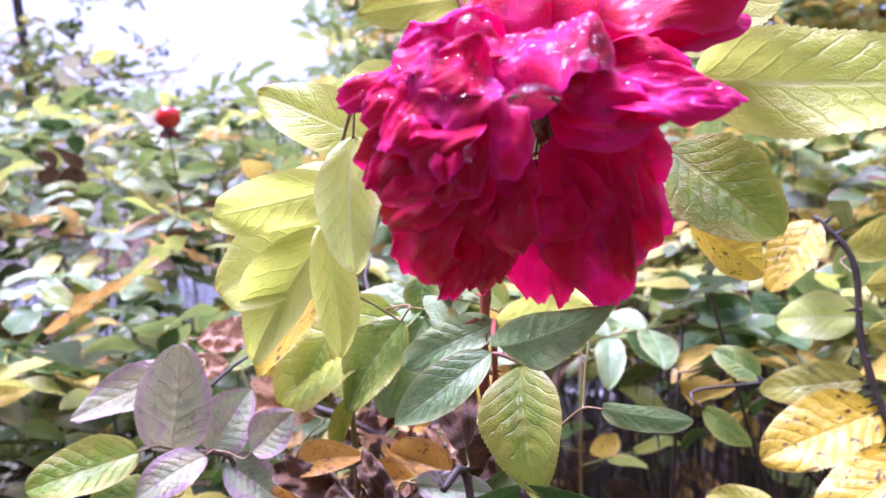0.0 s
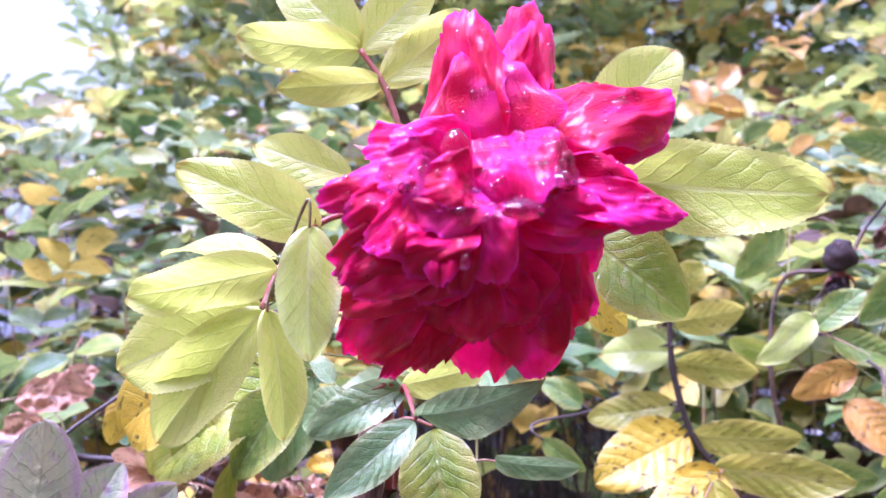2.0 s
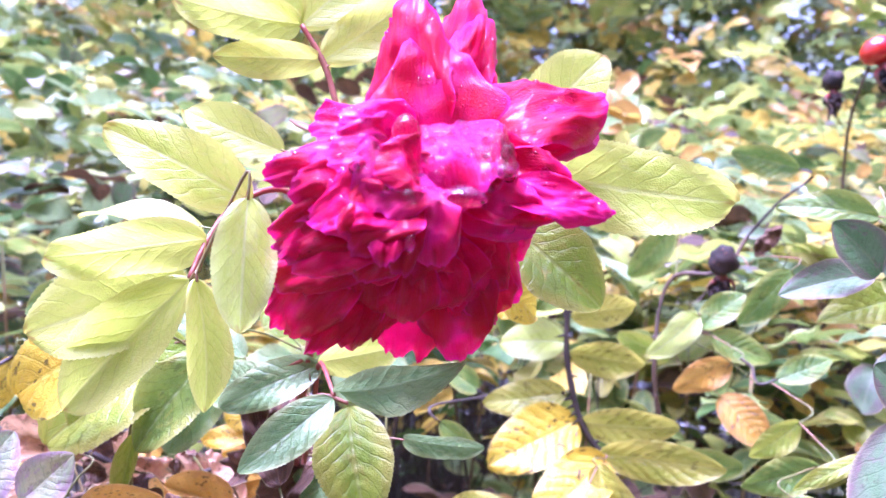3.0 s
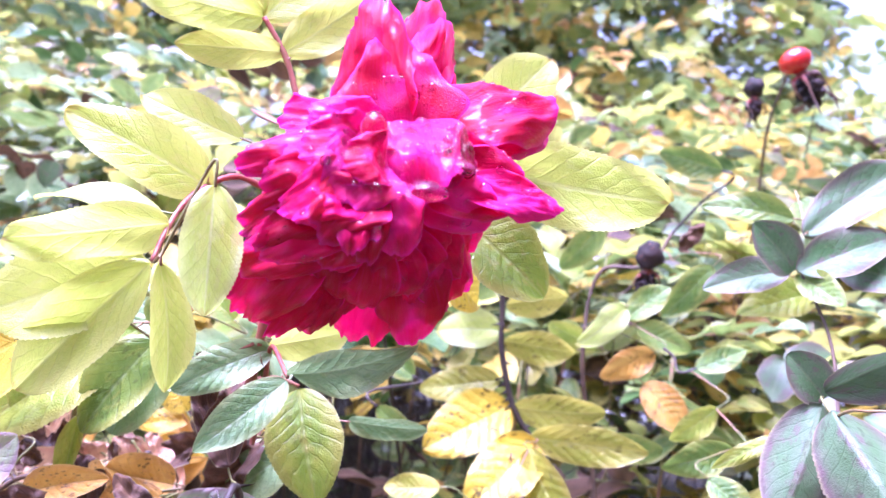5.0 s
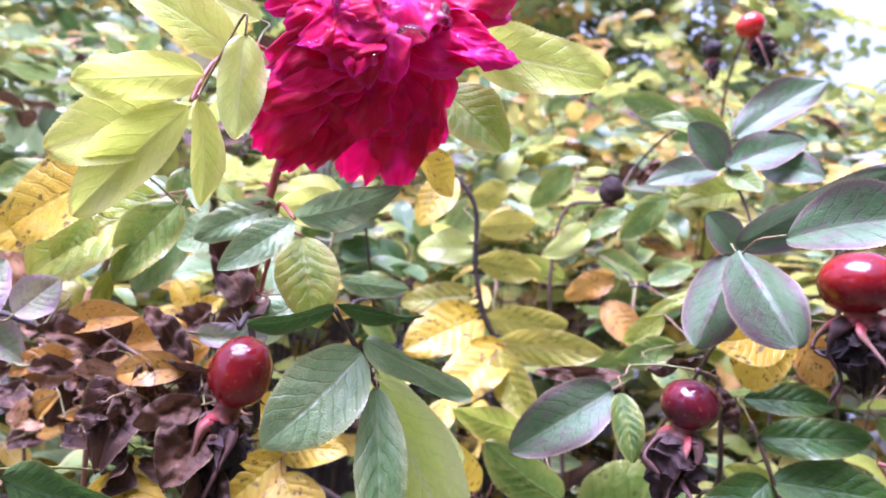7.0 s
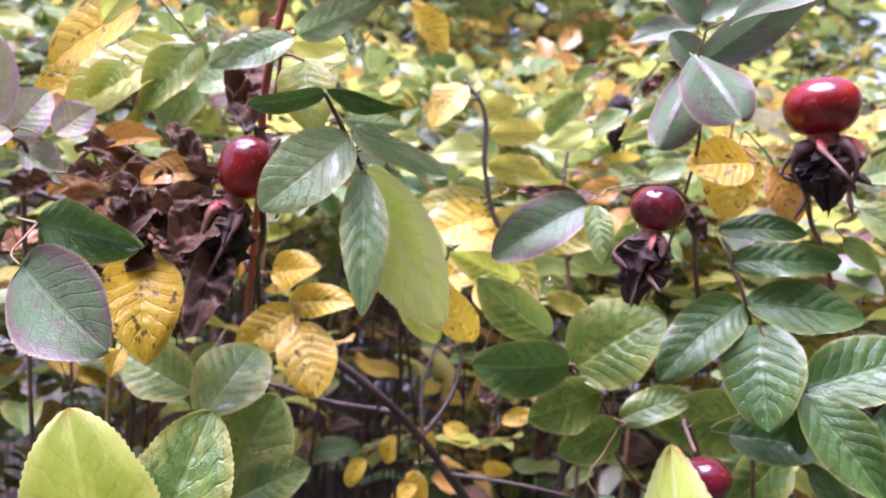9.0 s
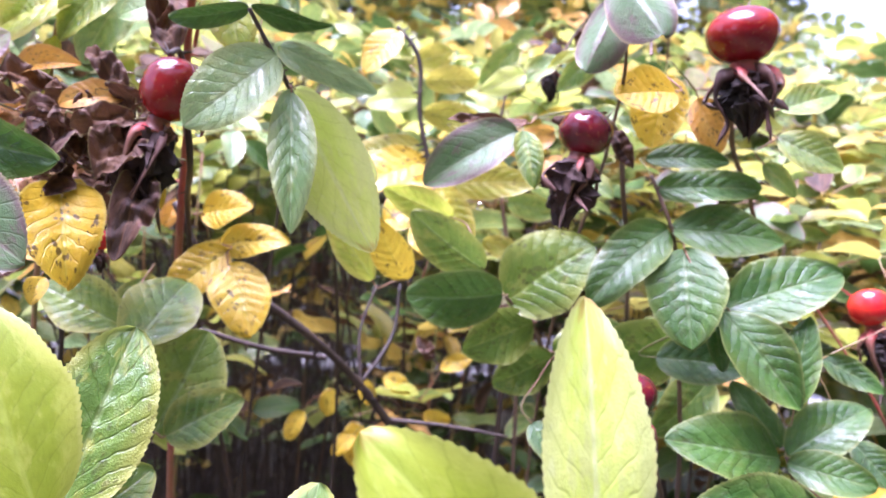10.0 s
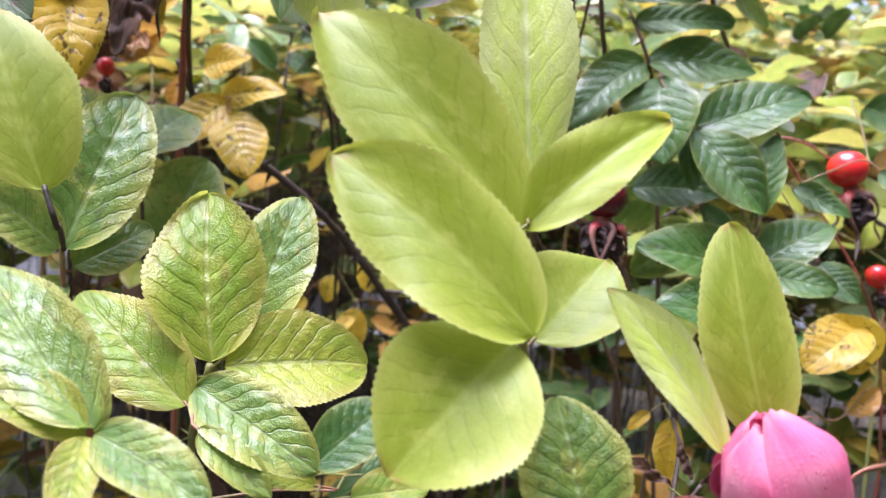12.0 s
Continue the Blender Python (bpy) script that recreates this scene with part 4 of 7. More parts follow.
leaflet(side_leaf, (0.0299, 0.2663, 1.1449), (0.0283, 0.2660, 1.1395), (-0.45, -0.87, 0.18), 0.90, GREEN, 0.20, 0.10)
right_leaf = tube_part("leaf_stalk", flowering, [(0.0895, 0.2352, 1.1690), (0.1008, 0.2272, 1.1725), (0.1107, 0.2184, 1.1744)], 0.0008, STEM_GREEN)
leaflet(right_leaf, (0.1084, 0.2137, 1.1741), (0.1468, 0.1989, 1.1704), (-0.33, -0.92, 0.22), 0.47, FRESH, 0.15, 0.05)
leaflet(right_leaf, (0.1057, 0.2211, 1.1621), (0.1213, 0.2082, 1.1466), (-0.31, -0.86, 0.40), 0.68, YGREEN, 0.20, 0.10)
leaflet(right_leaf, (0.1107, 0.2293, 1.1804), (0.1339, 0.2326, 1.2035), (-0.13, -0.96, 0.27), 0.55, FRESH, 0.20, 0.10)
leaflet(right_leaf, (0.1238, 0.2689, 1.1440), (0.1446, 0.2736, 1.1292), (0.32, -0.93, 0.16), 0.55, YELLOW, 0.20, 0.10)
lower_leaf = tube_part("leaf_stalk", flowering, [(0.0719, 0.2680, 1.0928), (0.0730, 0.2642, 1.1066), (0.0734, 0.2617, 1.1216), (0.0719, 0.2403, 1.1205)], 0.0008, STEM_RED)
leaflet(lower_leaf, (0.0737, 0.2616, 1.1218), (0.0497, 0.2689, 1.1096), (-0.41, -0.87, 0.29), 0.42, SAGE, 0.30, 0.10)
leaflet(lower_leaf, (0.0726, 0.2412, 1.1204), (0.0917, 0.2145, 1.1335), (-0.69, -0.65, -0.32), 0.32, SAGE, 0.40, 0.10)
leaflet(lower_leaf, (0.0714, 0.2394, 1.1201), (0.0498, 0.2358, 1.1061), (-0.16, -0.86, 0.47), 0.42, SAGE, 0.30, 0.10)
leaflet(lower_leaf, (0.0743, 0.2655, 1.1211), (0.0979, 0.2665, 1.1240), (0.05, -1.00, -0.03), 0.50, FRESH, 0.20, 0.10)
leaflet(lower_leaf, (0.0605, 0.2982, 1.1146), (0.0546, 0.3052, 1.1219), (-0.13, -0.77, 0.63), 0.51, SAGE, 0.20, 0.10)
low_leaf = tube_part("leaf_stalk", flowering, [(0.0682, 0.2589, 1.1122), (0.0731, 0.2554, 1.1156), (0.0788, 0.2519, 1.1141)], 0.0007, STEM_RED)
leaflet(low_leaf, (0.0785, 0.2509, 1.1140), (0.0799, 0.2358, 1.0894), (-0.32, -0.81, 0.48), 0.66, YGREEN, 0.30, 0.15)
leaflet(low_leaf, (0.1001, 0.2683, 1.0965), (0.1201, 0.2567, 1.0963), (-0.48, -0.82, -0.33), 0.40, SAGE, 0.30, 0.10)
leaflet(low_leaf, (0.0883, 0.2773, 1.0874), (0.0682, 0.2828, 1.0700), (-0.62, -0.57, 0.54), 0.62, SAGE, 0.25, 0.10)
leaflet(low_leaf, (0.0656, 0.2904, 1.1101), (0.0504, 0.2981, 1.1031), (-0.56, -0.69, 0.46), 0.81, SAGE, 0.20, 0.10)
leaflet(low_leaf, (0.0958, 0.2828, 1.1139), (0.0831, 0.3027, 1.1202), (-0.52, -0.54, 0.67), 0.50, YGREEN, 0.20, 0.10)
leaflet(low_leaf, (0.1063, 0.2897, 1.1228), (0.0915, 0.3103, 1.1253), (-0.64, -0.53, 0.56), 0.50, FRESH, 0.20, 0.10)
leaflet(low_leaf, (0.0778, 0.2800, 1.0882), (0.0624, 0.2856, 1.0665), (-0.63, -0.73, 0.26), 0.42, BROWN, 0.50, 0.20)
leaflet(low_leaf, (0.0824, 0.2923, 1.0873), (0.0704, 0.2975, 1.0759), (-0.64, -0.68, 0.36), 0.48, BROWN, 0.50, 0.20)
# cane at the left of the rose
left_cane = thing("rose_cane", "green rose cane with wide wet yellow-green leaves", "rose cane", [(0.0308, 0.3757, 0.0000), (0.0476, 0.3507, 0.5682), (0.0276, 0.3157, 1.0332), (0.0291, 0.3136, 1.0632), (0.0316, 0.3086, 1.1009), (0.0379, 0.3074, 1.1168)], 0.0014, STEM_GREEN, taper=0.60)
leaflet(left_cane, (0.0486, 0.2875, 1.1184), (0.0299, 0.2918, 1.0911), (-0.50, -0.84, 0.21), 0.54, GREEN, 0.25, 0.10)
leaflet(left_cane, (0.0454, 0.3032, 1.1180), (0.0058, 0.3079, 1.0900), (-0.46, -0.71, 0.53), 0.60, YGREEN, 0.30, 0.10)
leaflet(left_cane, (0.0345, 0.3413, 1.1125), (-0.0072, 0.3510, 1.0945), (-0.38, -0.80, 0.46), 0.54, YELLOW, 0.20, 0.10)
leaflet(left_cane, (0.0301, 0.3001, 1.0934), (0.0245, 0.2940, 1.0699), (-0.43, -0.84, 0.32), 0.25, YGREEN, 0.50, 0.10)
leaflet(left_cane, (0.0542, 0.3091, 1.1287), (0.0529, 0.3074, 1.1129), (-0.28, -0.95, 0.12), 0.70, GREEN, 0.20, 0.10)
leaflet(left_cane, (0.0179, 0.3984, 1.1189), (-0.0068, 0.3995, 1.1084), (-0.23, -0.86, 0.46), 0.54, GREEN, 0.20, 0.10)
leaflet(left_cane, (0.0796, 0.3270, 1.1134), (0.0718, 0.3327, 1.1212), (-0.19, -0.87, 0.45), 0.82, YGREEN, 0.20, 0.10)
leaflet(left_cane, (0.0258, 0.2806, 1.1281), (-0.0007, 0.3037, 1.1059), (-0.76, -0.59, 0.29), 0.67, YELLOW, 0.20, 0.10)
leaflet(left_cane, (0.0548, 0.3101, 1.1207), (0.0180, 0.3204, 1.1038), (-0.43, -0.77, 0.47), 0.54, SAGE, 0.20, 0.10)
leaflet(left_cane, (0.0542, 0.3045, 1.1151), (0.0390, 0.3041, 1.0848), (-0.35, -0.92, 0.19), 0.57, SAGE, 0.20, 0.10)
leaflet(left_cane, (0.0237, 0.3067, 1.1102), (0.0144, 0.3065, 1.0920), (-0.28, -0.95, 0.15), 0.73, YGREEN, 0.20, 0.10)
# cane with purple-edged leaves, low at the left
purple_low_cane = thing("rose_cane", "thin rose cane with lavender and green autumn leaves", "rose cane", [(-0.0287, 0.3630, 0.0000), (0.0128, 0.3380, 0.5819), (-0.0072, 0.3030, 1.0580), (-0.0084, 0.3001, 1.0765), (-0.0169, 0.3001, 1.0778), (-0.0274, 0.3047, 1.0765)], 0.0011, STEM_BROWN, taper=0.60)
leaflet(purple_low_cane, (-0.0255, 0.2998, 1.0777), (-0.0172, 0.2939, 1.1124), (0.10, -0.98, -0.19), 0.63, LILAC, 0.20, 0.10)
leaflet(purple_low_cane, (-0.0245, 0.3175, 1.0999), (-0.0634, 0.3149, 1.0851), (-0.16, -0.81, 0.57), 0.35, LILAC, 0.30, 0.10)
leaflet(purple_low_cane, (-0.0307, 0.2902, 1.0823), (-0.0588, 0.2788, 1.0768), (0.18, -0.76, 0.63), 0.54, YGREEN, 0.30, 0.10)
leaflet(purple_low_cane, (-0.0110, 0.2904, 1.0805), (-0.0278, 0.2791, 1.0726), (0.20, -0.74, 0.64), 0.59, LILAC, 0.20, 0.10)
leaflet(purple_low_cane, (-0.0135, 0.3001, 1.0776), (-0.0005, 0.3025, 1.0958), (-0.14, -0.96, 0.23), 0.79, LILAC, 0.30, 0.10)
leaflet(purple_low_cane, (0.0022, 0.2907, 1.0806), (0.0148, 0.2923, 1.0918), (-0.22, -0.90, 0.38), 0.80, LILAC, 0.30, 0.10)
leaflet(purple_low_cane, (-0.0084, 0.2999, 1.0748), (0.0065, 0.2989, 1.0629), (0.37, -0.76, 0.53), 0.77, LILAC, 0.30, 0.10)
leaflet(purple_low_cane, (-0.0242, 0.2936, 1.0667), (-0.0446, 0.2833, 1.0688), (0.39, -0.63, 0.67), 0.64, GREEN, 0.20, 0.10)
leaflet(purple_low_cane, (-0.0585, 0.4258, 1.0853), (-0.0268, 0.4266, 1.0863), (0.00, -0.82, 0.57), 0.54, PEACH, 0.20, 0.10)
leaflet(purple_low_cane, (-0.0106, 0.3975, 1.0922), (-0.0177, 0.3949, 1.0710), (-0.02, -0.99, 0.13), 0.51, YELLOW, 0.20, 0.10)
leaflet(purple_low_cane, (0.0081, 0.3676, 1.0914), (-0.0015, 0.3655, 1.0744), (-0.14, -0.97, 0.20), 0.52, GREEN, 0.20, 0.10)
leaflet(purple_low_cane, (0.0207, 0.3950, 1.0642), (0.0020, 0.3961, 1.0772), (0.29, -0.83, 0.48), 0.52, YGREEN, 0.20, 0.10)
leaflet(purple_low_cane, (-0.0432, 0.3647, 1.0765), (-0.0360, 0.3664, 1.0893), (-0.05, -0.99, 0.15), 0.52, YELLOW, 0.20, 0.10)
leaflet(purple_low_cane, (0.0094, 0.4328, 1.0446), (0.0259, 0.4216, 1.0313), (0.02, -0.75, 0.66), 0.61, PEACH, 0.40, 0.10)
leaflet(purple_low_cane, (0.0301, 0.4310, 1.0247), (0.0145, 0.4193, 1.0135), (0.06, -0.73, 0.68), 0.63, PEACH, 0.40, 0.10)
leaflet(purple_low_cane, (0.0463, 0.4422, 1.0312), (0.0272, 0.4425, 1.0377), (0.19, -0.79, 0.59), 0.63, OCHRE, 0.40, 0.10)
leaflet(purple_low_cane, (0.0541, 0.4305, 1.0154), (0.0353, 0.4190, 1.0072), (0.10, -0.68, 0.73), 0.63, PEACH, 0.40, 0.10)
leaflet(purple_low_cane, (-0.0058, 0.4207, 1.0302), (-0.0197, 0.4094, 1.0220), (0.16, -0.70, 0.69), 0.63, PEACH, 0.40, 0.10)
leaflet(purple_low_cane, (0.0122, 0.4397, 1.0163), (0.0347, 0.4407, 1.0207), (-0.09, -0.76, 0.64), 0.64, BROWN, 0.40, 0.10)
leaflet(purple_low_cane, (-0.0458, 0.4459, 1.0828), (-0.0288, 0.4472, 1.0903), (-0.13, -0.88, 0.45), 0.65, PEACH, 0.40, 0.10)
leaflet(purple_low_cane, (-0.0521, 0.4443, 1.0693), (-0.0719, 0.4430, 1.0620), (-0.13, -0.86, 0.50), 0.66, PEACH, 0.40, 0.10)
leaflet(purple_low_cane, (0.0935, 0.4207, 1.0095), (0.0995, 0.4226, 1.0249), (-0.34, -0.91, 0.24), 0.61, OCHRE, 0.40, 0.10)
leaflet(purple_low_cane, (-0.0040, 0.4187, 1.0118), (0.0169, 0.4187, 1.0081), (0.12, -0.73, 0.68), 0.63, BROWN, 0.40, 0.10)
low_twig = tube_part("twig", purple_low_cane, [(-0.0389, 0.4329, 1.0551), (-0.0058, 0.4279, 1.0491), (0.0159, 0.4224, 1.0410), (0.0286, 0.4216, 1.0311), (0.0304, 0.4199, 1.0153)], 0.0018, STEM_DARK)
low_twig_b = tube_part("twig", low_twig, [(0.0009, 0.4102, 1.0248), (0.0268, 0.4113, 1.0293), (0.0544, 0.4209, 1.0199)], 0.0015, STEM_DARK)
# yellowing cane behind the rose
yellow_cane = thing("rose_cane", "upright brown rose cane with yellowing green leaves", "rose cane", [(0.2867, 0.4127, 0.0000), (0.2568, 0.3877, 0.5701), (0.2368, 0.3527, 1.0365), (0.2251, 0.3624, 1.0560), (0.2193, 0.3697, 1.0820), (0.2163, 0.3772, 1.1203), (0.2071, 0.3844, 1.1326)], 0.0019, STEM_DARK, taper=0.60)
leaflet(yellow_cane, (0.2232, 0.3639, 1.0587), (0.1780, 0.3641, 1.0418), (-0.25, -0.70, 0.67), 0.62, YELLOW, 0.20, 0.10)
leaflet(yellow_cane, (0.2240, 0.3632, 1.0573), (0.2632, 0.3408, 1.0589), (-0.50, -0.87, -0.02), 0.40, STRAW, 0.20, 0.10)
leaflet(yellow_cane, (0.2257, 0.3490, 1.0473), (0.2597, 0.3070, 1.0531), (-0.78, -0.63, -0.01), 0.36, STRAW, 0.20, 0.10)
leaflet(yellow_cane, (0.2254, 0.3435, 1.0482), (0.1859, 0.3337, 1.0248), (-0.32, -0.56, 0.77), 0.60, YELLOW, 0.20, 0.10)
leaflet(yellow_cane, (0.2161, 0.3372, 1.0481), (0.2245, 0.3105, 1.0191), (-0.80, -0.54, 0.27), 0.50, STRAW, 0.20, 0.10)
leaflet(yellow_cane, (0.2185, 0.3719, 1.0938), (0.1958, 0.3959, 1.0887), (-0.70, -0.57, 0.43), 0.60, PALE, 0.20, 0.10)
leaflet(yellow_cane, (0.2238, 0.3765, 1.0676), (0.1892, 0.3952, 1.0591), (-0.50, -0.70, 0.51), 0.45, STRAW, 0.20, 0.10)
leaflet(yellow_cane, (0.2262, 0.3807, 1.1044), (0.2588, 0.3742, 1.1091), (-0.18, -0.98, -0.08), 0.50, STRAW, 0.20, 0.10)
leaflet(yellow_cane, (0.2253, 0.3785, 1.0861), (0.2561, 0.3603, 1.0835), (-0.51, -0.85, -0.10), 0.50, STRAW, 0.20, 0.10)
leaflet(yellow_cane, (0.2072, 0.3841, 1.1311), (0.1875, 0.3798, 1.1042), (-0.53, -0.68, 0.50), 0.60, YELLOW, 0.20, 0.10)
leaflet(yellow_cane, (0.2258, 0.3942, 1.1146), (0.2561, 0.4019, 1.1274), (0.16, -0.97, 0.20), 0.50, STRAW, 0.20, 0.10)
leaflet(yellow_cane, (0.1704, 0.3330, 1.0379), (0.1498, 0.3445, 1.0356), (-0.44, -0.66, 0.61), 0.50, STRAW, 0.20, 0.10)
leaflet(yellow_cane, (0.1843, 0.3236, 1.0291), (0.1708, 0.3171, 1.0118), (-0.56, -0.53, 0.64), 0.60, YELLOW, 0.20, 0.10)
leaflet(yellow_cane, (0.1958, 0.3172, 1.0305), (0.1930, 0.3047, 1.0143), (-0.73, -0.47, 0.49), 0.60, YELLOW, 0.20, 0.10)
leaflet(yellow_cane, (0.2455, 0.3332, 1.0183), (0.2660, 0.3204, 1.0120), (-0.52, -0.85, 0.04), 0.50, STRAW, 0.20, 0.10)
leaflet(yellow_cane, (0.2741, 0.3548, 1.0393), (0.3016, 0.3385, 1.0362), (-0.51, -0.86, -0.01), 0.50, GREEN, 0.20, 0.10)
leaflet(yellow_cane, (0.2004, 0.4232, 1.0558), (0.1829, 0.4350, 1.0669), (-0.26, -0.84, 0.48), 0.60, GREEN, 0.20, 0.10)
leaflet(yellow_cane, (0.1631, 0.3864, 1.0551), (0.1787, 0.3755, 1.0424), (-0.56, -0.83, 0.03), 0.50, GREEN, 0.20, 0.10)
# dark leaflets added to stand in for the shade of the hollow
leaflet(yellow_cane, (0.1772, 0.5310, 1.0772), (0.2047, 0.5224, 1.0841), (-0.37, -0.78, 0.51), 0.65, DARK, 0.20, 0.10)
leaflet(yellow_cane, (0.1975, 0.5101, 1.0668), (0.2300, 0.5114, 1.0716), (-0.06, -0.80, 0.60), 0.65, DARK, 0.20, 0.10)
leaflet(yellow_cane, (0.1900, 0.5184, 1.0521), (0.2155, 0.5075, 1.0403), (-0.13, -0.85, 0.51), 0.63, DARK, 0.20, 0.10)
leaflet(yellow_cane, (0.2360, 0.5192, 1.0498), (0.2066, 0.5190, 1.0545), (0.09, -0.83, 0.54), 0.65, DARK, 0.20, 0.10)
leaflet(yellow_cane, (0.2415, 0.5420, 1.0723), (0.2600, 0.5294, 1.0463), (-0.19, -0.93, 0.31), 0.61, DARK, 0.20, 0.10)
leaflet(yellow_cane, (0.1802, 0.5069, 1.0421), (0.1584, 0.5084, 1.0592), (0.18, -0.94, 0.30), 0.63, DARK, 0.20, 0.10)
tilted_cane = thing("rose_cane", "brown rose cane with white-edged and ochre leaves", "rose cane", [(0.3150, 0.4554, 0.0000), (0.3404, 0.4304, 0.5203), (0.3204, 0.3954, 0.9460), (0.3077, 0.4025, 1.0207), (0.2973, 0.4046, 1.0718), (0.3069, 0.4061, 1.1181), (0.3160, 0.3788, 1.1261), (0.3258, 0.3758, 1.1439)], 0.0016, STEM_BROWN, taper=0.60)
leaflet(tilted_cane, (0.2637, 0.3371, 1.1130), (0.2321, 0.3297, 1.0972), (0.05, -0.94, 0.34), 0.40, PALE, 0.20, 0.10)
leaflet(tilted_cane, (0.2638, 0.3361, 1.1073), (0.2813, 0.3285, 1.1238), (-0.67, -0.60, 0.44), 0.55, GREEN, 0.20, 0.10)
leaflet(tilted_cane, (0.3046, 0.3556, 1.0837), (0.2798, 0.3676, 1.0680), (-0.44, -0.90, 0.02), 0.50, OCHRE, 0.20, 0.10)
leaflet(tilted_cane, (0.2994, 0.3561, 1.0671), (0.3123, 0.3339, 1.0468), (-0.49, -0.73, 0.48), 0.60, OCHRE, 0.20, 0.10)
leaflet(tilted_cane, (0.3147, 0.3577, 1.1358), (0.3255, 0.3540, 1.1529), (-0.76, -0.54, 0.36), 0.40, BROWN, 0.20, 0.10)
leaflet(tilted_cane, (0.3138, 0.3344, 1.1328), (0.2930, 0.3424, 1.1060), (-0.43, -0.90, 0.06), 0.50, GREEN, 0.20, 0.10)
leaflet(tilted_cane, (0.3409, 0.3609, 1.1796), (0.3259, 0.3939, 1.1868), (-0.90, -0.36, -0.24), 0.45, GREEN, 0.20, 0.10)
leaflet(tilted_cane, (0.3094, 0.3774, 1.0920), (0.3360, 0.3604, 1.0818), (-0.39, -0.84, 0.37), 0.50, GREEN, 0.20, 0.10)
leaflet(tilted_cane, (0.2923, 0.3166, 1.0874), (0.3125, 0.3067, 1.0984), (-0.59, -0.61, 0.53), 0.50, GREEN, 0.20, 0.10)
leaflet(tilted_cane, (0.3191, 0.4258, 1.1413), (0.2975, 0.4341, 1.1134), (-0.35, -0.94, -0.01), 0.50, GREEN, 0.20, 0.10)
leaflet(tilted_cane, (0.3176, 0.4157, 1.0687), (0.2918, 0.4323, 1.0802), (-0.58, -0.80, -0.14), 0.50, YGREEN, 0.20, 0.10)
leaflet(tilted_cane, (0.2853, 0.2956, 1.0759), (0.2675, 0.3035, 1.0600), (-0.48, -0.87, 0.11), 0.50, YGREEN, 0.20, 0.10)
leaflet(tilted_cane, (0.2752, 0.2766, 1.0657), (0.2503, 0.2894, 1.0550), (-0.49, -0.87, 0.09), 0.50, GREEN, 0.20, 0.10)
leaflet(tilted_cane, (0.2515, 0.2662, 1.0606), (0.2591, 0.2488, 1.0512), (-0.57, -0.57, 0.59), 0.60, GREEN, 0.20, 0.10)
hip_wither(tilted_cane, (0.3153, 0.3799, 1.1310), 0.0072)
# purple-leaved cane at the right
purple_cane = thing("rose_cane", "brown rose cane with lavender-sheened purple-edged leaves", "rose cane", [(0.2950, 0.3211, 0.0000), (0.2880, 0.3161, 0.5847), (0.2560, 0.2750, 1.0031), (0.2230, 0.2150, 1.0785), (0.2010, 0.1888, 1.1101), (0.1969, 0.1885, 1.1231)], 0.0009, STEM_BROWN, taper=0.60)
leaflet(purple_cane, (0.1953, 0.1869, 1.1218), (0.1796, 0.1825, 1.0943), (-0.80, -0.55, 0.20), 0.58, PURPLE, -0.55, 0.10)
leaflet(purple_cane, (0.1849, 0.1769, 1.1239), (0.1811, 0.1503, 1.1030), (-0.66, -0.70, 0.28), 0.60, PURPLE, -0.60, 0.10)
leaflet(purple_cane, (0.1981, 0.1878, 1.1232), (0.1872, 0.1924, 1.1344), (-0.32, -0.94, 0.07), 0.74, PURPLE, 0.30, 0.10)
leaflet(purple_cane, (0.1961, 0.1868, 1.1244), (0.2080, 0.1482, 1.1529), (-0.64, -0.57, -0.51), 0.32, PURPLE, 0.50, -0.15)
leaflet(purple_cane, (0.1769, 0.1572, 1.1325), (0.1868, 0.1240, 1.1433), (-0.90, -0.13, 0.42), 0.52, PURPLE, 0.50, 0.10)
leaflet(purple_cane, (0.1988, 0.1992, 1.1090), (0.1824, 0.2071, 1.0981), (-0.63, -0.53, 0.57), 0.23, YGREEN, 0.20, 0.10)
upper_purple = tube_part("leaf_stalk", purple_cane, [(0.2234, 0.1988, 1.1078), (0.2321, 0.2127, 1.1324), (0.2328, 0.2267, 1.1504)], 0.0006, STEM_BROWN)
leaflet(upper_purple, (0.2319, 0.2271, 1.1497), (0.2163, 0.2324, 1.1639), (-0.32, -0.95, 0.01), 0.69, PURPLE, 0.30, 0.10)
leaflet(upper_purple, (0.2300, 0.2247, 1.1500), (0.2583, 0.2140, 1.1637), (-0.52, -0.64, 0.56), 0.48, PURPLE, 0.30, 0.10)
leaflet(upper_purple, (0.2385, 0.2308, 1.1612), (0.2732, 0.2206, 1.1876), (-0.59, -0.60, 0.54), 0.38, PURPLE, 0.30, 0.10)
leaflet(upper_purple, (0.2341, 0.2315, 1.1491), (0.2103, 0.2440, 1.1407), (-0.53, -0.67, 0.52), 0.43, PURPLE, 0.30, 0.10)
leaflet(upper_purple, (0.2328, 0.2264, 1.1488), (0.2314, 0.2087, 1.1423), (-0.75, -0.17, 0.64), 0.53, GREEN, 0.30, 0.10)
leaflet(upper_purple, (0.2483, 0.2237, 1.1518), (0.2553, 0.2019, 1.1500), (-0.83, -0.31, 0.46), 0.65, PURPLE, 0.30, 0.10)
leaflet(upper_purple, (0.2529, 0.2464, 1.1649), (0.2324, 0.2700, 1.1661), (-0.68, -0.61, 0.40), 0.38, GREEN, 0.30, 0.10)
leaflet(upper_purple, (0.2510, 0.2323, 1.1419), (0.2206, 0.2370, 1.1339), (-0.28, -0.70, 0.66), 0.44, YGREEN, 0.30, 0.10)
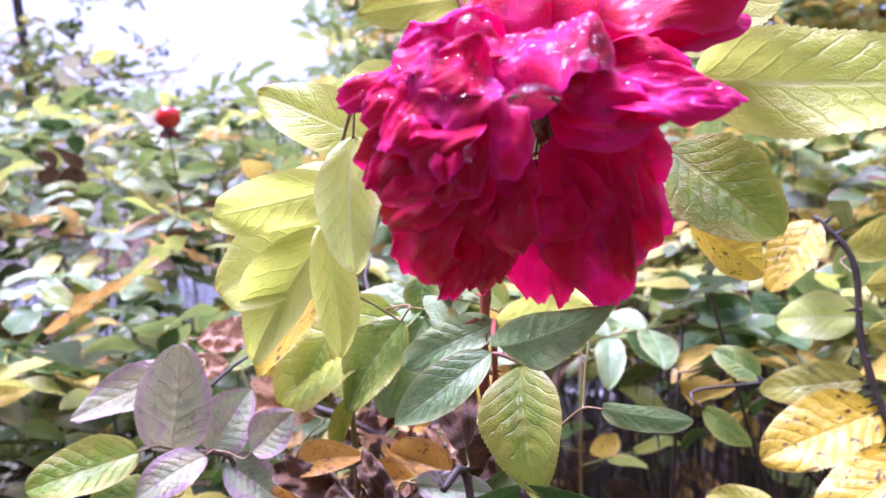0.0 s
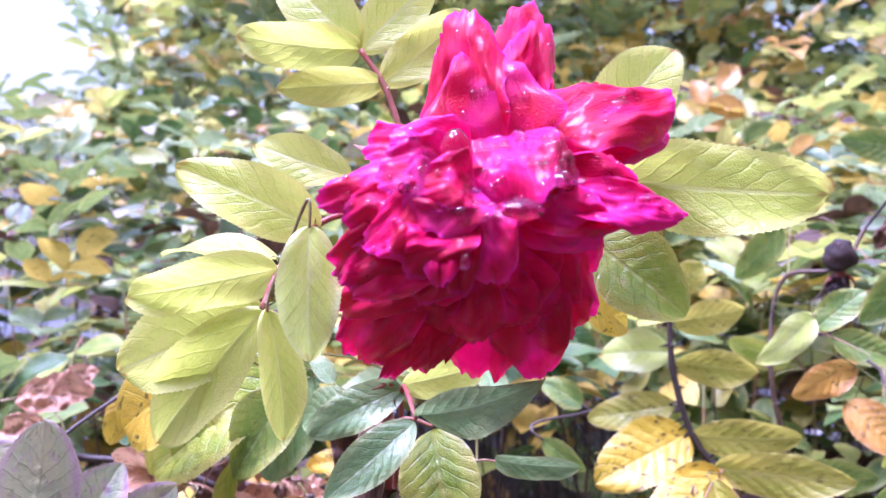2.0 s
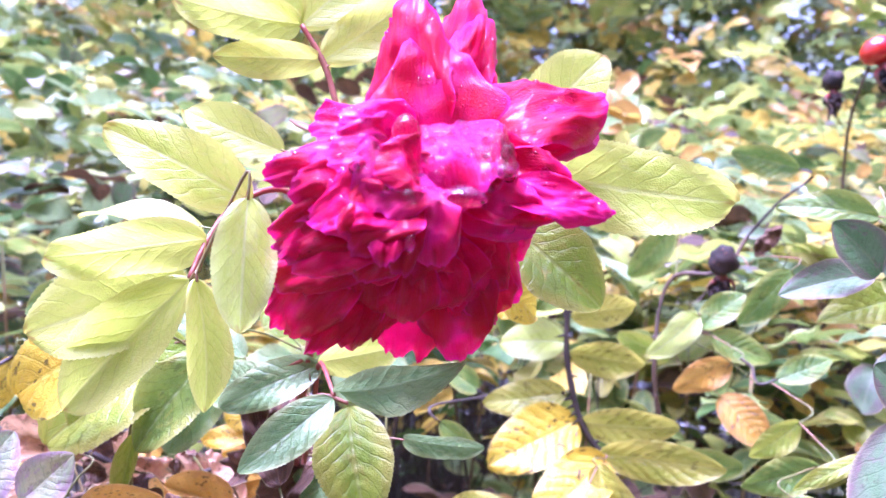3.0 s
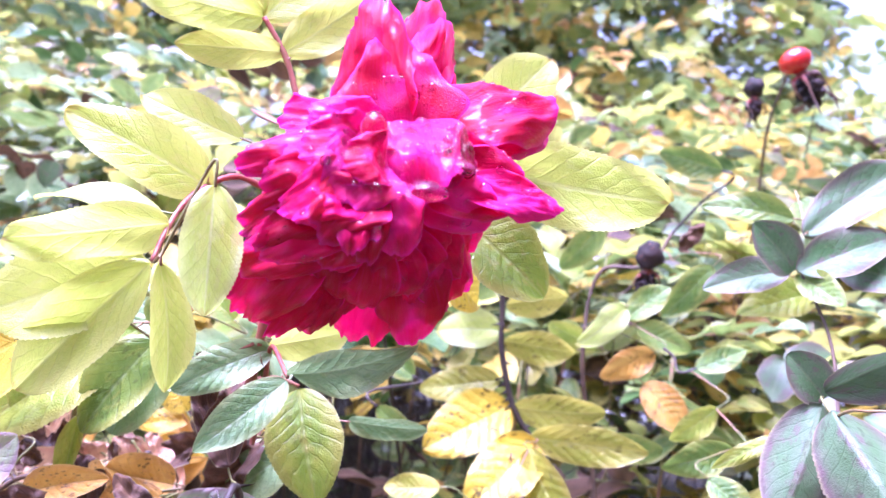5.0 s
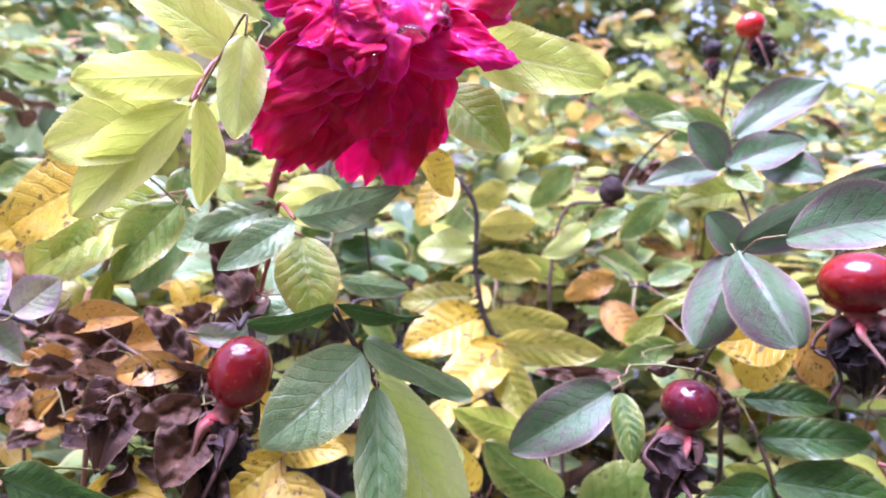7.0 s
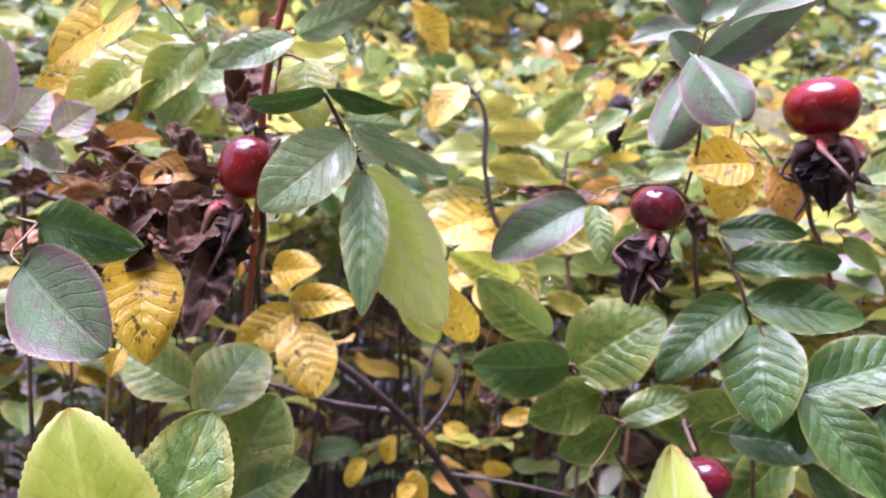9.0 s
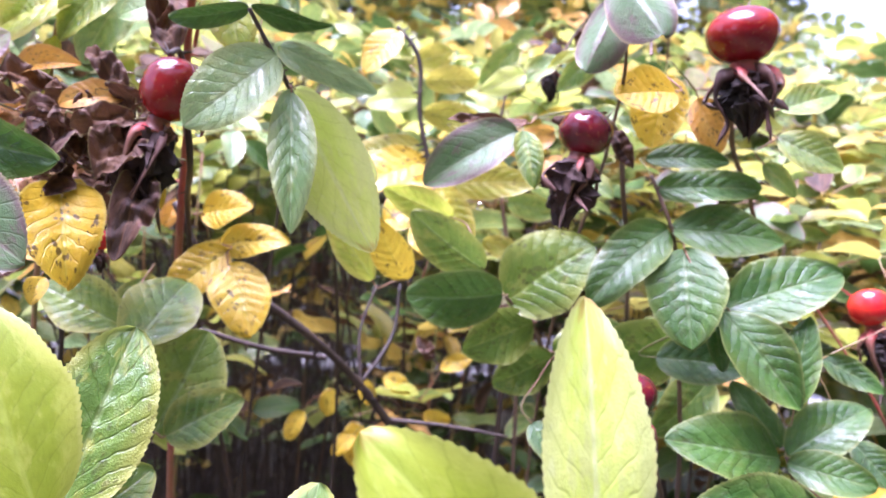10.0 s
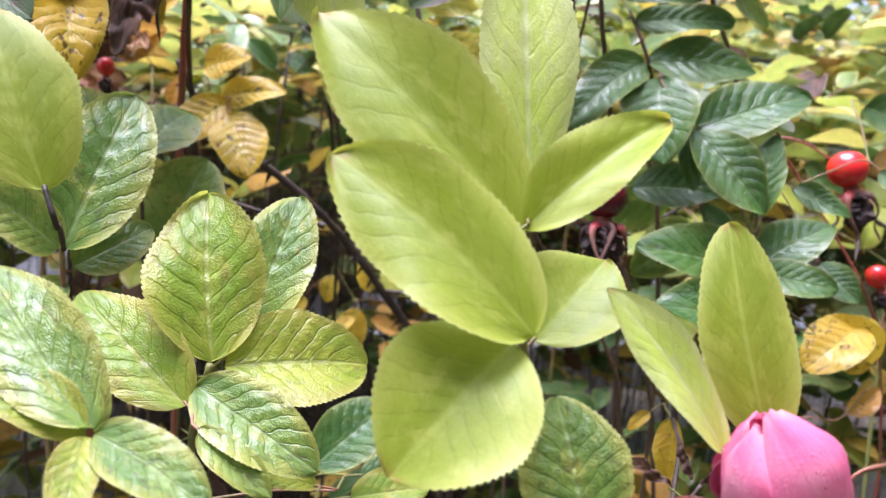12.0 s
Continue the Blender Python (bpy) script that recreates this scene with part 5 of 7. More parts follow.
leaflet(upper_purple, (0.2629, 0.2533, 1.1719), (0.2609, 0.2409, 1.1591), (-0.72, -0.44, 0.54), 0.61, GREEN, 0.30, 0.10)
# cane with paired leaflets below the rose
paired_cane = thing("rose_cane", "dark brown rose cane with glossy dark green leaflets", "rose cane", [(0.2228, 0.4181, 0.0000), (0.1937, 0.3931, 0.5338), (0.1737, 0.3581, 0.9705), (0.1331, 0.2853, 1.0397), (0.0905, 0.2157, 1.0789), (0.0832, 0.2128, 1.0889), (0.0750, 0.2117, 1.1007)], 0.0011, STEM_DARK, taper=0.60)
leaflet(paired_cane, (0.0837, 0.2103, 1.0889), (0.0574, 0.2088, 1.0654), (-0.29, -0.88, 0.38), 0.62, SAGE, 0.25, 0.10)
leaflet(paired_cane, (0.0848, 0.2122, 1.0913), (0.1097, 0.1944, 1.0792), (-0.65, -0.71, -0.28), 0.30, SAGE, 0.25, 0.10)
leaflet(paired_cane, (0.0892, 0.2107, 1.0788), (0.0851, 0.1899, 1.0377), (-0.08, -0.89, 0.46), 0.31, SAGE, 0.25, 0.10)
leaflet(paired_cane, (0.0913, 0.2164, 1.0786), (0.1142, 0.1966, 1.0313), (-0.50, -0.86, 0.12), 0.46, PALE, 0.25, 0.10)
leaflet(paired_cane, (0.0932, 0.2201, 1.0799), (0.1190, 0.2090, 1.0521), (-0.57, -0.79, -0.22), 0.40, PALE, 0.25, 0.10)
leaflet(paired_cane, (0.0750, 0.2117, 1.1007), (0.0537, 0.2175, 1.0948), (-0.10, -0.86, -0.51), 0.34, DARK, 0.25, 0.10)
leaflet(paired_cane, (0.0757, 0.2125, 1.1015), (0.0999, 0.2075, 1.0988), (-0.22, -0.65, -0.73), 0.30, DARK, 0.25, 0.10)
# hips and their canes
left_hip_cane = thing("rose_cane", "brown rose cane with a red hip and withered leaves", "rose cane", [(0.1065, 0.5082, 0.0000), (0.1663, 0.4832, 0.4638), (0.1463, 0.4482, 0.8433), (0.1189, 0.4160, 0.9302), (0.0818, 0.3112, 1.0320), (0.0665, 0.2459, 1.0649), (0.0631, 0.2506, 1.0893), (0.0593, 0.2443, 1.0871)], 0.0016, STEM_DARK, taper=0.60)
hip(left_hip_cane, (0.0588, 0.2376, 1.0760), 0.0091, 0.0110, (-0.26, 0.02, -0.97), HIP, 5, 1.30, 1.70)
leaflet(left_hip_cane, (0.0494, 0.2413, 1.0655), (0.0308, 0.2393, 1.0623), (0.03, -0.92, 0.40), 0.50, BROWN, 0.45, 0.20)
leaflet(left_hip_cane, (0.0478, 0.2419, 1.0635), (0.0386, 0.2279, 1.0479), (-0.05, -0.73, 0.68), 0.72, BROWN, 0.45, 0.20)
leaflet(left_hip_cane, (0.0532, 0.2374, 1.0486), (0.0427, 0.2230, 1.0248), (-0.16, -0.81, 0.56), 0.46, BROWN, 0.45, 0.20)
leaflet(left_hip_cane, (0.0472, 0.2546, 1.0725), (0.0287, 0.2638, 1.0686), (-0.47, -0.77, 0.44), 0.50, OCHRE, 0.45, 0.20)
leaflet(left_hip_cane, (0.0489, 0.2540, 1.0745), (0.0376, 0.2725, 1.0851), (-0.26, -0.59, 0.76), 0.30, BROWN, 0.45, 0.20)
leaflet(left_hip_cane, (0.0310, 0.2745, 1.0726), (0.0079, 0.2872, 1.0781), (-0.29, -0.77, 0.57), 0.35, BROWN, 0.45, 0.20)
leaflet(left_hip_cane, (0.0289, 0.2496, 1.0449), (0.0305, 0.2282, 1.0150), (-0.12, -0.81, 0.57), 0.66, YELLOW, 0.45, 0.20)
leaflet(left_hip_cane, (0.0331, 0.2608, 1.0433), (0.0411, 0.2529, 1.0302), (-0.11, -0.88, 0.46), 0.61, YELLOW, 0.45, 0.20)
leaflet(left_hip_cane, (0.0251, 0.2480, 1.0139), (0.0220, 0.2430, 1.0059), (-0.10, -0.83, 0.55), 0.71, YELLOW, 0.45, 0.20)
leaflet(left_hip_cane, (0.0563, 0.2588, 1.0517), (0.0603, 0.2493, 1.0371), (-0.21, -0.84, 0.49), 0.40, YELLOW, 0.45, 0.20)
leaflet(left_hip_cane, (0.0343, 0.2664, 1.0672), (0.0234, 0.2419, 1.0510), (0.07, -0.57, 0.82), 0.63, BROWN, 0.45, 0.20)
leaflet(left_hip_cane, (0.0649, 0.2643, 1.0881), (0.0593, 0.2871, 1.1134), (-0.05, -0.75, 0.66), 0.35, BROWN, 0.45, 0.20)
leaflet(left_hip_cane, (0.0592, 0.2735, 1.0938), (0.0706, 0.2814, 1.1146), (0.35, -0.92, 0.16), 0.30, BROWN, 0.45, 0.20)
leaflet(left_hip_cane, (-0.0003, 0.2264, 1.0556), (0.0253, 0.2070, 1.0522), (-0.61, -0.78, -0.12), 0.55, DARK, 0.20, 0.10)
leaflet(left_hip_cane, (-0.0034, 0.2155, 1.0455), (0.0173, 0.1913, 1.0279), (-0.59, -0.74, 0.33), 0.75, PURPLE, 0.20, 0.10)
mid_hip_cane = thing("rose_cane", "brown rose cane with a dark red hip over withered sepals", "rose cane", [(0.3247, 0.3623, 0.0000), (0.3675, 0.3373, 0.4860), (0.3475, 0.3023, 0.8836), (0.2999, 0.2709, 0.9834), (0.2172, 0.1976, 1.0538), (0.2066, 0.1947, 1.0785), (0.1924, 0.1914, 1.0842)], 0.0014, STEM_BROWN, taper=0.60)
hip(mid_hip_cane, (0.1848, 0.1853, 1.0756), 0.0092, 0.0081, (-0.18, -0.02, -0.98), HIP_DARK, 6, 1.40, 1.55)
leaflet(mid_hip_cane, (0.1701, 0.2043, 1.0751), (0.1404, 0.2150, 1.0529), (-0.56, -0.73, 0.39), 0.51, PURPLE, 0.35, 0.15)
leaflet(mid_hip_cane, (0.1707, 0.2016, 1.0747), (0.1696, 0.1909, 1.0556), (-0.57, -0.70, 0.43), 0.45, GREEN, 0.35, 0.15)
leaflet(mid_hip_cane, (0.1774, 0.2098, 1.0776), (0.1520, 0.2229, 1.0759), (-0.45, -0.83, 0.33), 0.20, BROWN, 0.35, 0.15)
leaflet(mid_hip_cane, (0.2022, 0.1913, 1.0783), (0.2054, 0.1824, 1.0651), (-0.64, -0.70, 0.32), 0.41, BROWN, 0.35, 0.15)
leaflet(mid_hip_cane, (0.1877, 0.2105, 1.0805), (0.2080, 0.2002, 1.0836), (-0.38, -0.86, -0.34), 0.25, BROWN, 0.35, 0.15)
right_hip_cane = thing("rose_cane", "brown rose cane with a large red hip over black sepals", "rose cane", [(0.3613, 0.3215, 0.0000), (0.4244, 0.2965, 0.5403), (0.4044, 0.2615, 0.9824), (0.3389, 0.2361, 1.0542), (0.2610, 0.1907, 1.0941), (0.2544, 0.1868, 1.1273), (0.2504, 0.1799, 1.1281)], 0.0015, STEM_BROWN, taper=0.60)
hip(right_hip_cane, (0.2447, 0.1758, 1.1165), 0.0130, 0.0107, (0.08, -0.16, -0.98), HIP, 6, 1.15, 1.20)
leaflet(right_hip_cane, (0.2299, 0.1901, 1.0952), (0.2061, 0.1965, 1.0917), (-0.29, -0.85, 0.45), 0.79, YELLOW, 0.25, 0.10)
leaflet(right_hip_cane, (0.2298, 0.1966, 1.1015), (0.2260, 0.1953, 1.0737), (-0.74, -0.66, 0.13), 0.75, YELLOW, 0.25, 0.10)
leaflet(right_hip_cane, (0.2493, 0.1970, 1.0951), (0.2578, 0.1901, 1.0741), (-0.63, -0.78, 0.00), 0.61, OCHRE, 0.25, 0.10)
leaflet(right_hip_cane, (0.2691, 0.1738, 1.0824), (0.2834, 0.1538, 1.0722), (-0.69, -0.65, 0.32), 0.54, GREEN, 0.25, 0.10)
leaflet(right_hip_cane, (0.2786, 0.1815, 1.0938), (0.2998, 0.1714, 1.1025), (-0.53, -0.70, 0.48), 0.55, GREEN, 0.25, 0.10)
leaflet(right_hip_cane, (0.2561, 0.1680, 1.0714), (0.2674, 0.1607, 1.0604), (-0.48, -0.87, 0.08), 0.47, GREEN, 0.25, 0.10)
# green cane at the right
green_cane = thing("rose_cane", "rose cane with dark green glossy veined leaflets", "rose cane", [(0.3212, 0.2608, 0.0000), (0.2920, 0.2358, 0.5164), (0.2720, 0.2008, 0.9388), (0.2493, 0.1922, 1.0063), (0.2317, 0.1855, 1.0443), (0.2264, 0.1939, 1.0632)], 0.0012, STEM_BROWN, taper=0.60)
leaflet(green_cane, (0.2313, 0.1857, 1.0444), (0.2647, 0.1602, 1.0438), (-0.53, -0.71, 0.47), 0.48, DARK, 0.25, 0.10)
leaflet(green_cane, (0.2306, 0.1861, 1.0444), (0.1967, 0.1869, 1.0161), (-0.52, -0.61, 0.60), 0.48, DARK, 0.25, 0.10)
leaflet(green_cane, (0.2323, 0.1788, 1.0384), (0.2205, 0.1585, 1.0061), (-0.65, -0.51, 0.56), 0.72, DARK, 0.25, 0.10)
leaflet(green_cane, (0.2269, 0.1908, 1.0585), (0.2604, 0.1703, 1.0623), (-0.50, -0.73, 0.46), 0.37, DARK, 0.25, 0.10)
leaflet(green_cane, (0.2279, 0.1995, 1.0693), (0.2531, 0.1808, 1.0711), (-0.56, -0.72, 0.42), 0.35, DARK, 0.25, 0.10)
leaflet(green_cane, (0.2352, 0.1592, 1.0193), (0.2750, 0.1426, 1.0358), (-0.51, -0.60, 0.62), 0.55, DARK, 0.25, 0.10)
leaflet(green_cane, (0.2332, 0.1578, 1.0185), (0.2444, 0.1306, 0.9912), (-0.64, -0.66, 0.39), 0.51, DARK, 0.25, 0.10)
leaflet(green_cane, (0.2467, 0.1349, 0.9900), (0.2567, 0.1412, 1.0202), (-0.79, -0.49, 0.36), 0.42, DARK, 0.25, 0.10)
leaflet(green_cane, (0.2455, 0.1917, 1.0336), (0.2276, 0.2022, 1.0426), (-0.35, -0.88, 0.33), 0.54, YGREEN, 0.25, 0.10)
lower_green_cane = thing("rose_cane", "rose cane with crowded dark green leaflets", "rose cane", [(0.3362, 0.2231, 0.0000), (0.3443, 0.1981, 0.4926), (0.3243, 0.1631, 0.8957), (0.2810, 0.1484, 0.9434), (0.2534, 0.1390, 0.9699)], 0.0012, STEM_BROWN, taper=0.60)
leaflet(lower_green_cane, (0.2517, 0.1400, 0.9701), (0.2095, 0.1540, 0.9763), (-0.17, -0.79, 0.59), 0.55, DARK, 0.25, 0.10)
leaflet(lower_green_cane, (0.2539, 0.1389, 0.9712), (0.2827, 0.1302, 0.9887), (-0.55, -0.50, 0.66), 0.57, DARK, 0.25, 0.10)
leaflet(lower_green_cane, (0.2509, 0.1369, 0.9694), (0.2685, 0.1146, 0.9676), (-0.62, -0.54, 0.57), 0.53, DARK, 0.25, 0.10)
leaflet(lower_green_cane, (0.2605, 0.1206, 0.9510), (0.2055, 0.1364, 0.9585), (-0.12, -0.74, 0.66), 0.49, DARK, 0.25, 0.10)
leaflet(lower_green_cane, (0.2568, 0.1432, 0.9720), (0.2483, 0.1624, 0.9906), (-0.62, -0.67, 0.41), 0.41, DARK, 0.25, 0.10)
leaflet(lower_green_cane, (0.2383, 0.1658, 1.0158), (0.2376, 0.1578, 0.9964), (-0.70, -0.65, 0.30), 0.40, DARK, 0.25, 0.10)
leaflet(lower_green_cane, (0.2882, 0.1365, 0.9728), (0.2925, 0.1206, 0.9607), (-0.70, -0.55, 0.47), 0.62, DARK, 0.25, 0.10)
leaflet(lower_green_cane, (0.2314, 0.1846, 0.9946), (0.2537, 0.1599, 0.9954), (-0.64, -0.56, 0.52), 0.59, DARK, 0.25, 0.10)
leaflet(lower_green_cane, (0.2864, 0.1530, 1.0005), (0.2979, 0.1334, 0.9918), (-0.67, -0.59, 0.45), 0.42, DARK, 0.25, 0.10)
leaflet(lower_green_cane, (0.3415, 0.1479, 0.9437), (0.3120, 0.1508, 0.9239), (-0.54, -0.41, 0.74), 0.72, YELLOW, 0.25, 0.10)
leaflet(lower_green_cane, (0.3455, 0.1616, 0.9328), (0.3627, 0.1527, 0.9421), (-0.59, -0.45, 0.66), 0.63, YELLOW, 0.25, 0.10)
leaflet(lower_green_cane, (0.3166, 0.1366, 1.0103), (0.3216, 0.1204, 0.9985), (-0.75, -0.52, 0.40), 0.52, DARK, 0.25, 0.10)
leaflet(lower_green_cane, (0.3297, 0.1559, 1.0372), (0.3523, 0.1415, 1.0280), (-0.43, -0.85, 0.29), 0.66, DARK, 0.25, 0.10)
leaflet(lower_green_cane, (0.3509, 0.1448, 0.9240), (0.3312, 0.1540, 0.9457), (-0.43, -0.91, -0.00), 0.80, YELLOW, 0.40, 0.10)
leaflet(lower_green_cane, (0.3460, 0.1495, 0.9015), (0.3592, 0.1439, 0.9131), (-0.56, -0.79, 0.25), 0.60, OCHRE, 0.40, 0.10)
leaflet(lower_green_cane, (0.1634, 0.0832, 0.9232), (0.1509, 0.0916, 0.9303), (-0.13, -0.75, 0.65), 0.16, BROWN, 0.40, 0.10)
leaflet(lower_green_cane, (0.1685, 0.0808, 0.9259), (0.1652, 0.0844, 0.9356), (-0.88, -0.45, -0.13), 0.18, BROWN, 0.40, 0.10)
leaflet(lower_green_cane, (0.1704, 0.0795, 0.9247), (0.1748, 0.0781, 0.9317), (-0.48, -0.86, 0.14), 0.20, BROWN, 0.40, 0.10)
leaflet(lower_green_cane, (0.2241, 0.1401, 0.9146), (0.2226, 0.1371, 0.8922), (-0.90, -0.42, 0.12), 0.50, YELLOW, 0.40, 0.10)
leaflet(lower_green_cane, (0.2315, 0.1583, 0.9092), (0.2240, 0.1613, 0.9018), (-0.71, -0.45, 0.54), 0.50, YELLOW, 0.40, 0.10)
mid_leaf_cane = thing("rose_cane", "rose cane with flat olive green spotted leaflets", "rose cane", [(0.2554, 0.2992, 0.0000), (0.2826, 0.2742, 0.5136), (0.2626, 0.2392, 0.9338), (0.2279, 0.2382, 0.9640), (0.2113, 0.2331, 0.9917), (0.1916, 0.2307, 1.0091)], 0.0011, STEM_BROWN, taper=0.60)
leaflet(mid_leaf_cane, (0.1866, 0.2256, 1.0109), (0.1483, 0.2340, 1.0091), (-0.21, -0.97, -0.08), 0.62, DARK, 0.15, 0.10)
leaflet(mid_leaf_cane, (0.1934, 0.2329, 1.0067), (0.2180, 0.2119, 1.0341), (-0.79, -0.53, 0.31), 0.85, OLIVE, 0.15, 0.10)
leaflet(mid_leaf_cane, (0.1848, 0.2387, 1.0184), (0.1557, 0.2508, 1.0398), (-0.51, -0.83, -0.23), 0.55, GREEN, 0.15, 0.10)
leaflet(mid_leaf_cane, (0.2039, 0.2264, 0.9986), (0.1757, 0.2340, 0.9859), (-0.28, -0.96, 0.06), 0.72, OLIVE, 0.15, 0.10)
leaflet(mid_leaf_cane, (0.2147, 0.2247, 0.9843), (0.1899, 0.2306, 0.9720), (-0.29, -0.95, 0.13), 0.70, OLIVE, 0.15, 0.10)
leaflet(mid_leaf_cane, (0.2210, 0.2328, 0.9840), (0.2474, 0.2206, 0.9975), (-0.57, -0.61, 0.56), 0.50, OLIVE, 0.15, 0.10)
leaflet(mid_leaf_cane, (0.2825, 0.2123, 0.9870), (0.2338, 0.2262, 0.9853), (-0.27, -0.96, -0.02), 0.60, OLIVE, 0.15, 0.10)
leaflet(mid_leaf_cane, (0.2835, 0.1994, 0.9784), (0.2532, 0.2012, 0.9557), (-0.32, -0.88, 0.35), 0.60, OLIVE, 0.15, 0.10)
leaflet(mid_leaf_cane, (0.1952, 0.2098, 0.9629), (0.2009, 0.1940, 0.9509), (-0.40, -0.64, 0.65), 0.60, DARK, 0.15, 0.10)
leaflet(mid_leaf_cane, (0.1688, 0.2741, 1.0074), (0.1505, 0.2756, 1.0343), (-0.50, -0.82, -0.30), 0.55, YELLOW, 0.15, 0.10)
leaflet(mid_leaf_cane, (0.1556, 0.2809, 1.0060), (0.1368, 0.2943, 1.0362), (-0.62, -0.79, -0.03), 0.40, YGREEN, 0.15, 0.10)
leaflet(mid_leaf_cane, (0.1805, 0.2602, 1.0374), (0.1500, 0.2660, 1.0474), (-0.27, -0.91, -0.30), 0.45, YGREEN, 0.15, 0.10)
low_hip_cane = thing("rose_cane", "brown rose cane with a dark hip and hanging dry sepals", "rose cane", [(0.3203, 0.2538, 0.0000), (0.2906, 0.2288, 0.4894), (0.2706, 0.1938, 0.8899), (0.2323, 0.1780, 0.9512), (0.2113, 0.1853, 0.9992), (0.1995, 0.1753, 1.0036), (0.1936, 0.1629, 0.9984)], 0.0012, STEM_BROWN, taper=0.60)
hip(low_hip_cane, (0.1935, 0.1573, 0.9916), 0.0083, 0.0076, (0.02, -0.15, -0.99), HIP_DARK, 6, 1.70, 1.30)
red_hip_cane = thing("rose_cane", "rose cane with small bright red hips on pink stalks", "rose cane", [(0.4853, 0.2474, 0.0000), (0.4584, 0.2224, 0.4886), (0.4384, 0.1874, 0.8883), (0.4142, 0.1860, 0.9348), (0.3612, 0.2192, 1.0183), (0.3548, 0.2178, 1.0225), (0.3624, 0.2074, 1.0214), (0.3751, 0.1963, 1.0129)], 0.0010, STEM_RED, taper=0.60)
hip(red_hip_cane, (0.3777, 0.1908, 1.0101), 0.0099, 0.0096, (0.18, -0.27, -0.95), HIP_RED, 5, 1.60, 1.20)
hip(red_hip_cane, (0.4059, 0.1829, 0.9570), 0.0059, 0.0064, (0.26, -0.31, -0.91), HIP_RED, 4, 1.60, 1.00)
hip(red_hip_cane, (0.0458, 0.2841, 1.0207), 0.0033, 0.0040, (0.01, -0.18, -0.98), HIP_RED, 4, 1.40, 1.00)
far_hip_cane = thing("rose_cane", "brown rose cane with a scarlet hip over black sepals", "rose cane", [(0.5295, 0.5392, 0.0000), (0.5339, 0.5142, 0.6378), (0.5139, 0.4792, 1.1596), (0.4880, 0.4570, 1.2217), (0.4737, 0.4351, 1.2532)], 0.0014, STEM_BROWN, taper=0.60)
hip(far_hip_cane, (0.4681, 0.4273, 1.2573), 0.0107, 0.0090, (0.41, -0.36, -0.84), HIP_RED, 5, 1.80, 1.40)
hip(far_hip_cane, (0.4530, 0.4448, 1.2385), 0.0067, 0.0067, (0.02, -0.16, -0.99), HIP_WITHER, 4, 1.20, 1.20)
left_far_hip_cane = thing("rose_cane", "thin rose cane with a crimson hip above the hedge", "rose cane", [(-0.1852, 0.8473, 0.0000), (-0.1690, 0.8223, 0.6068), (-0.1890, 0.7873, 1.1033), (-0.1892, 0.7743, 1.1665), (-0.1865, 0.7585, 1.2037)], 0.0012, STEM_BROWN, taper=0.60)
hip(left_far_hip_cane, (-0.1861, 0.7595, 1.2121), 0.0110, 0.0100, (-0.05, -0.11, -0.99), HIP_RED, 4, 0.50, 0.35)
# yellow spotted leaves on the dark branch
dark_branch = thing("rose_cane", "dark bent rose branch with yellow black-spotted leaves", "rose cane", [(0.2694, 0.4068, 0.0000), (0.2411, 0.3818, 0.4911), (0.2211, 0.3468, 0.8930), (0.2032, 0.3474, 0.9145), (0.1858, 0.3475, 0.9351), (0.1560, 0.3437, 0.9627), (0.1367, 0.3442, 0.9774), (0.1008, 0.3427, 0.9986), (0.0833, 0.3443, 1.0304)], 0.0030, STEM_DARK, taper=0.60)
dark_twig = tube_part("twig", dark_branch, [(0.1652, 0.3489, 0.9516), (0.1354, 0.3537, 0.9562), (0.1016, 0.3612, 0.9658)], 0.0018, STEM_DARK)
dark_twig_b = tube_part("twig", dark_branch, [(0.1832, 0.3485, 0.9318), (0.2101, 0.3607, 0.9623), (0.2167, 0.3715, 0.9862)], 0.0014, STEM_DARK)
leaflet(dark_branch, (0.0918, 0.3282, 1.0276), (0.1086, 0.3088, 1.0338), (-0.75, -0.51, 0.43), 0.68, YELLOW, 0.20, 0.10)
leaflet(dark_branch, (0.0991, 0.3228, 1.0143), (0.1230, 0.2996, 1.0200), (-0.66, -0.57, 0.49), 0.50, YELLOW, 0.20, 0.10)
leaflet(dark_branch, (0.1013, 0.3158, 1.0130), (0.0759, 0.3154, 0.9929), (-0.35, -0.81, 0.46), 0.65, YELLOW, 0.20, 0.10)
leaflet(dark_branch, (0.1007, 0.3120, 1.0073), (0.1053, 0.2873, 0.9817), (-0.29, -0.71, 0.64), 0.72, YELLOW, 0.20, 0.10)
leaflet(dark_branch, (0.2164, 0.4167, 0.8870), (0.2168, 0.4131, 0.8579), (-0.44, -0.89, 0.11), 0.60, YELLOW, 0.20, 0.10)
leaflet(dark_branch, (0.2027, 0.4262, 0.9074), (0.2001, 0.4254, 0.8889), (-0.51, -0.86, 0.11), 0.70, YELLOW, 0.20, 0.10)
leaflet(dark_branch, (0.2317, 0.4123, 0.9177), (0.2483, 0.4025, 0.9085), (-0.21, -0.83, 0.51), 0.63, YELLOW, 0.20, 0.10)
leaflet(dark_branch, (0.2388, 0.3544, 0.9394), (0.2561, 0.3463, 0.9477), (-0.56, -0.62, 0.55), 0.53, YELLOW, 0.20, 0.10)
leaflet(dark_branch, (0.2085, 0.3982, 0.8874), (0.1965, 0.4026, 0.8722), (-0.72, -0.58, 0.39), 0.60, YELLOW, 0.20, 0.10)
leaflet(dark_branch, (0.2258, 0.4132, 0.8989), (0.2187, 0.4189, 0.9163), (-0.03, -0.95, 0.30), 0.60, YELLOW, 0.20, 0.10)
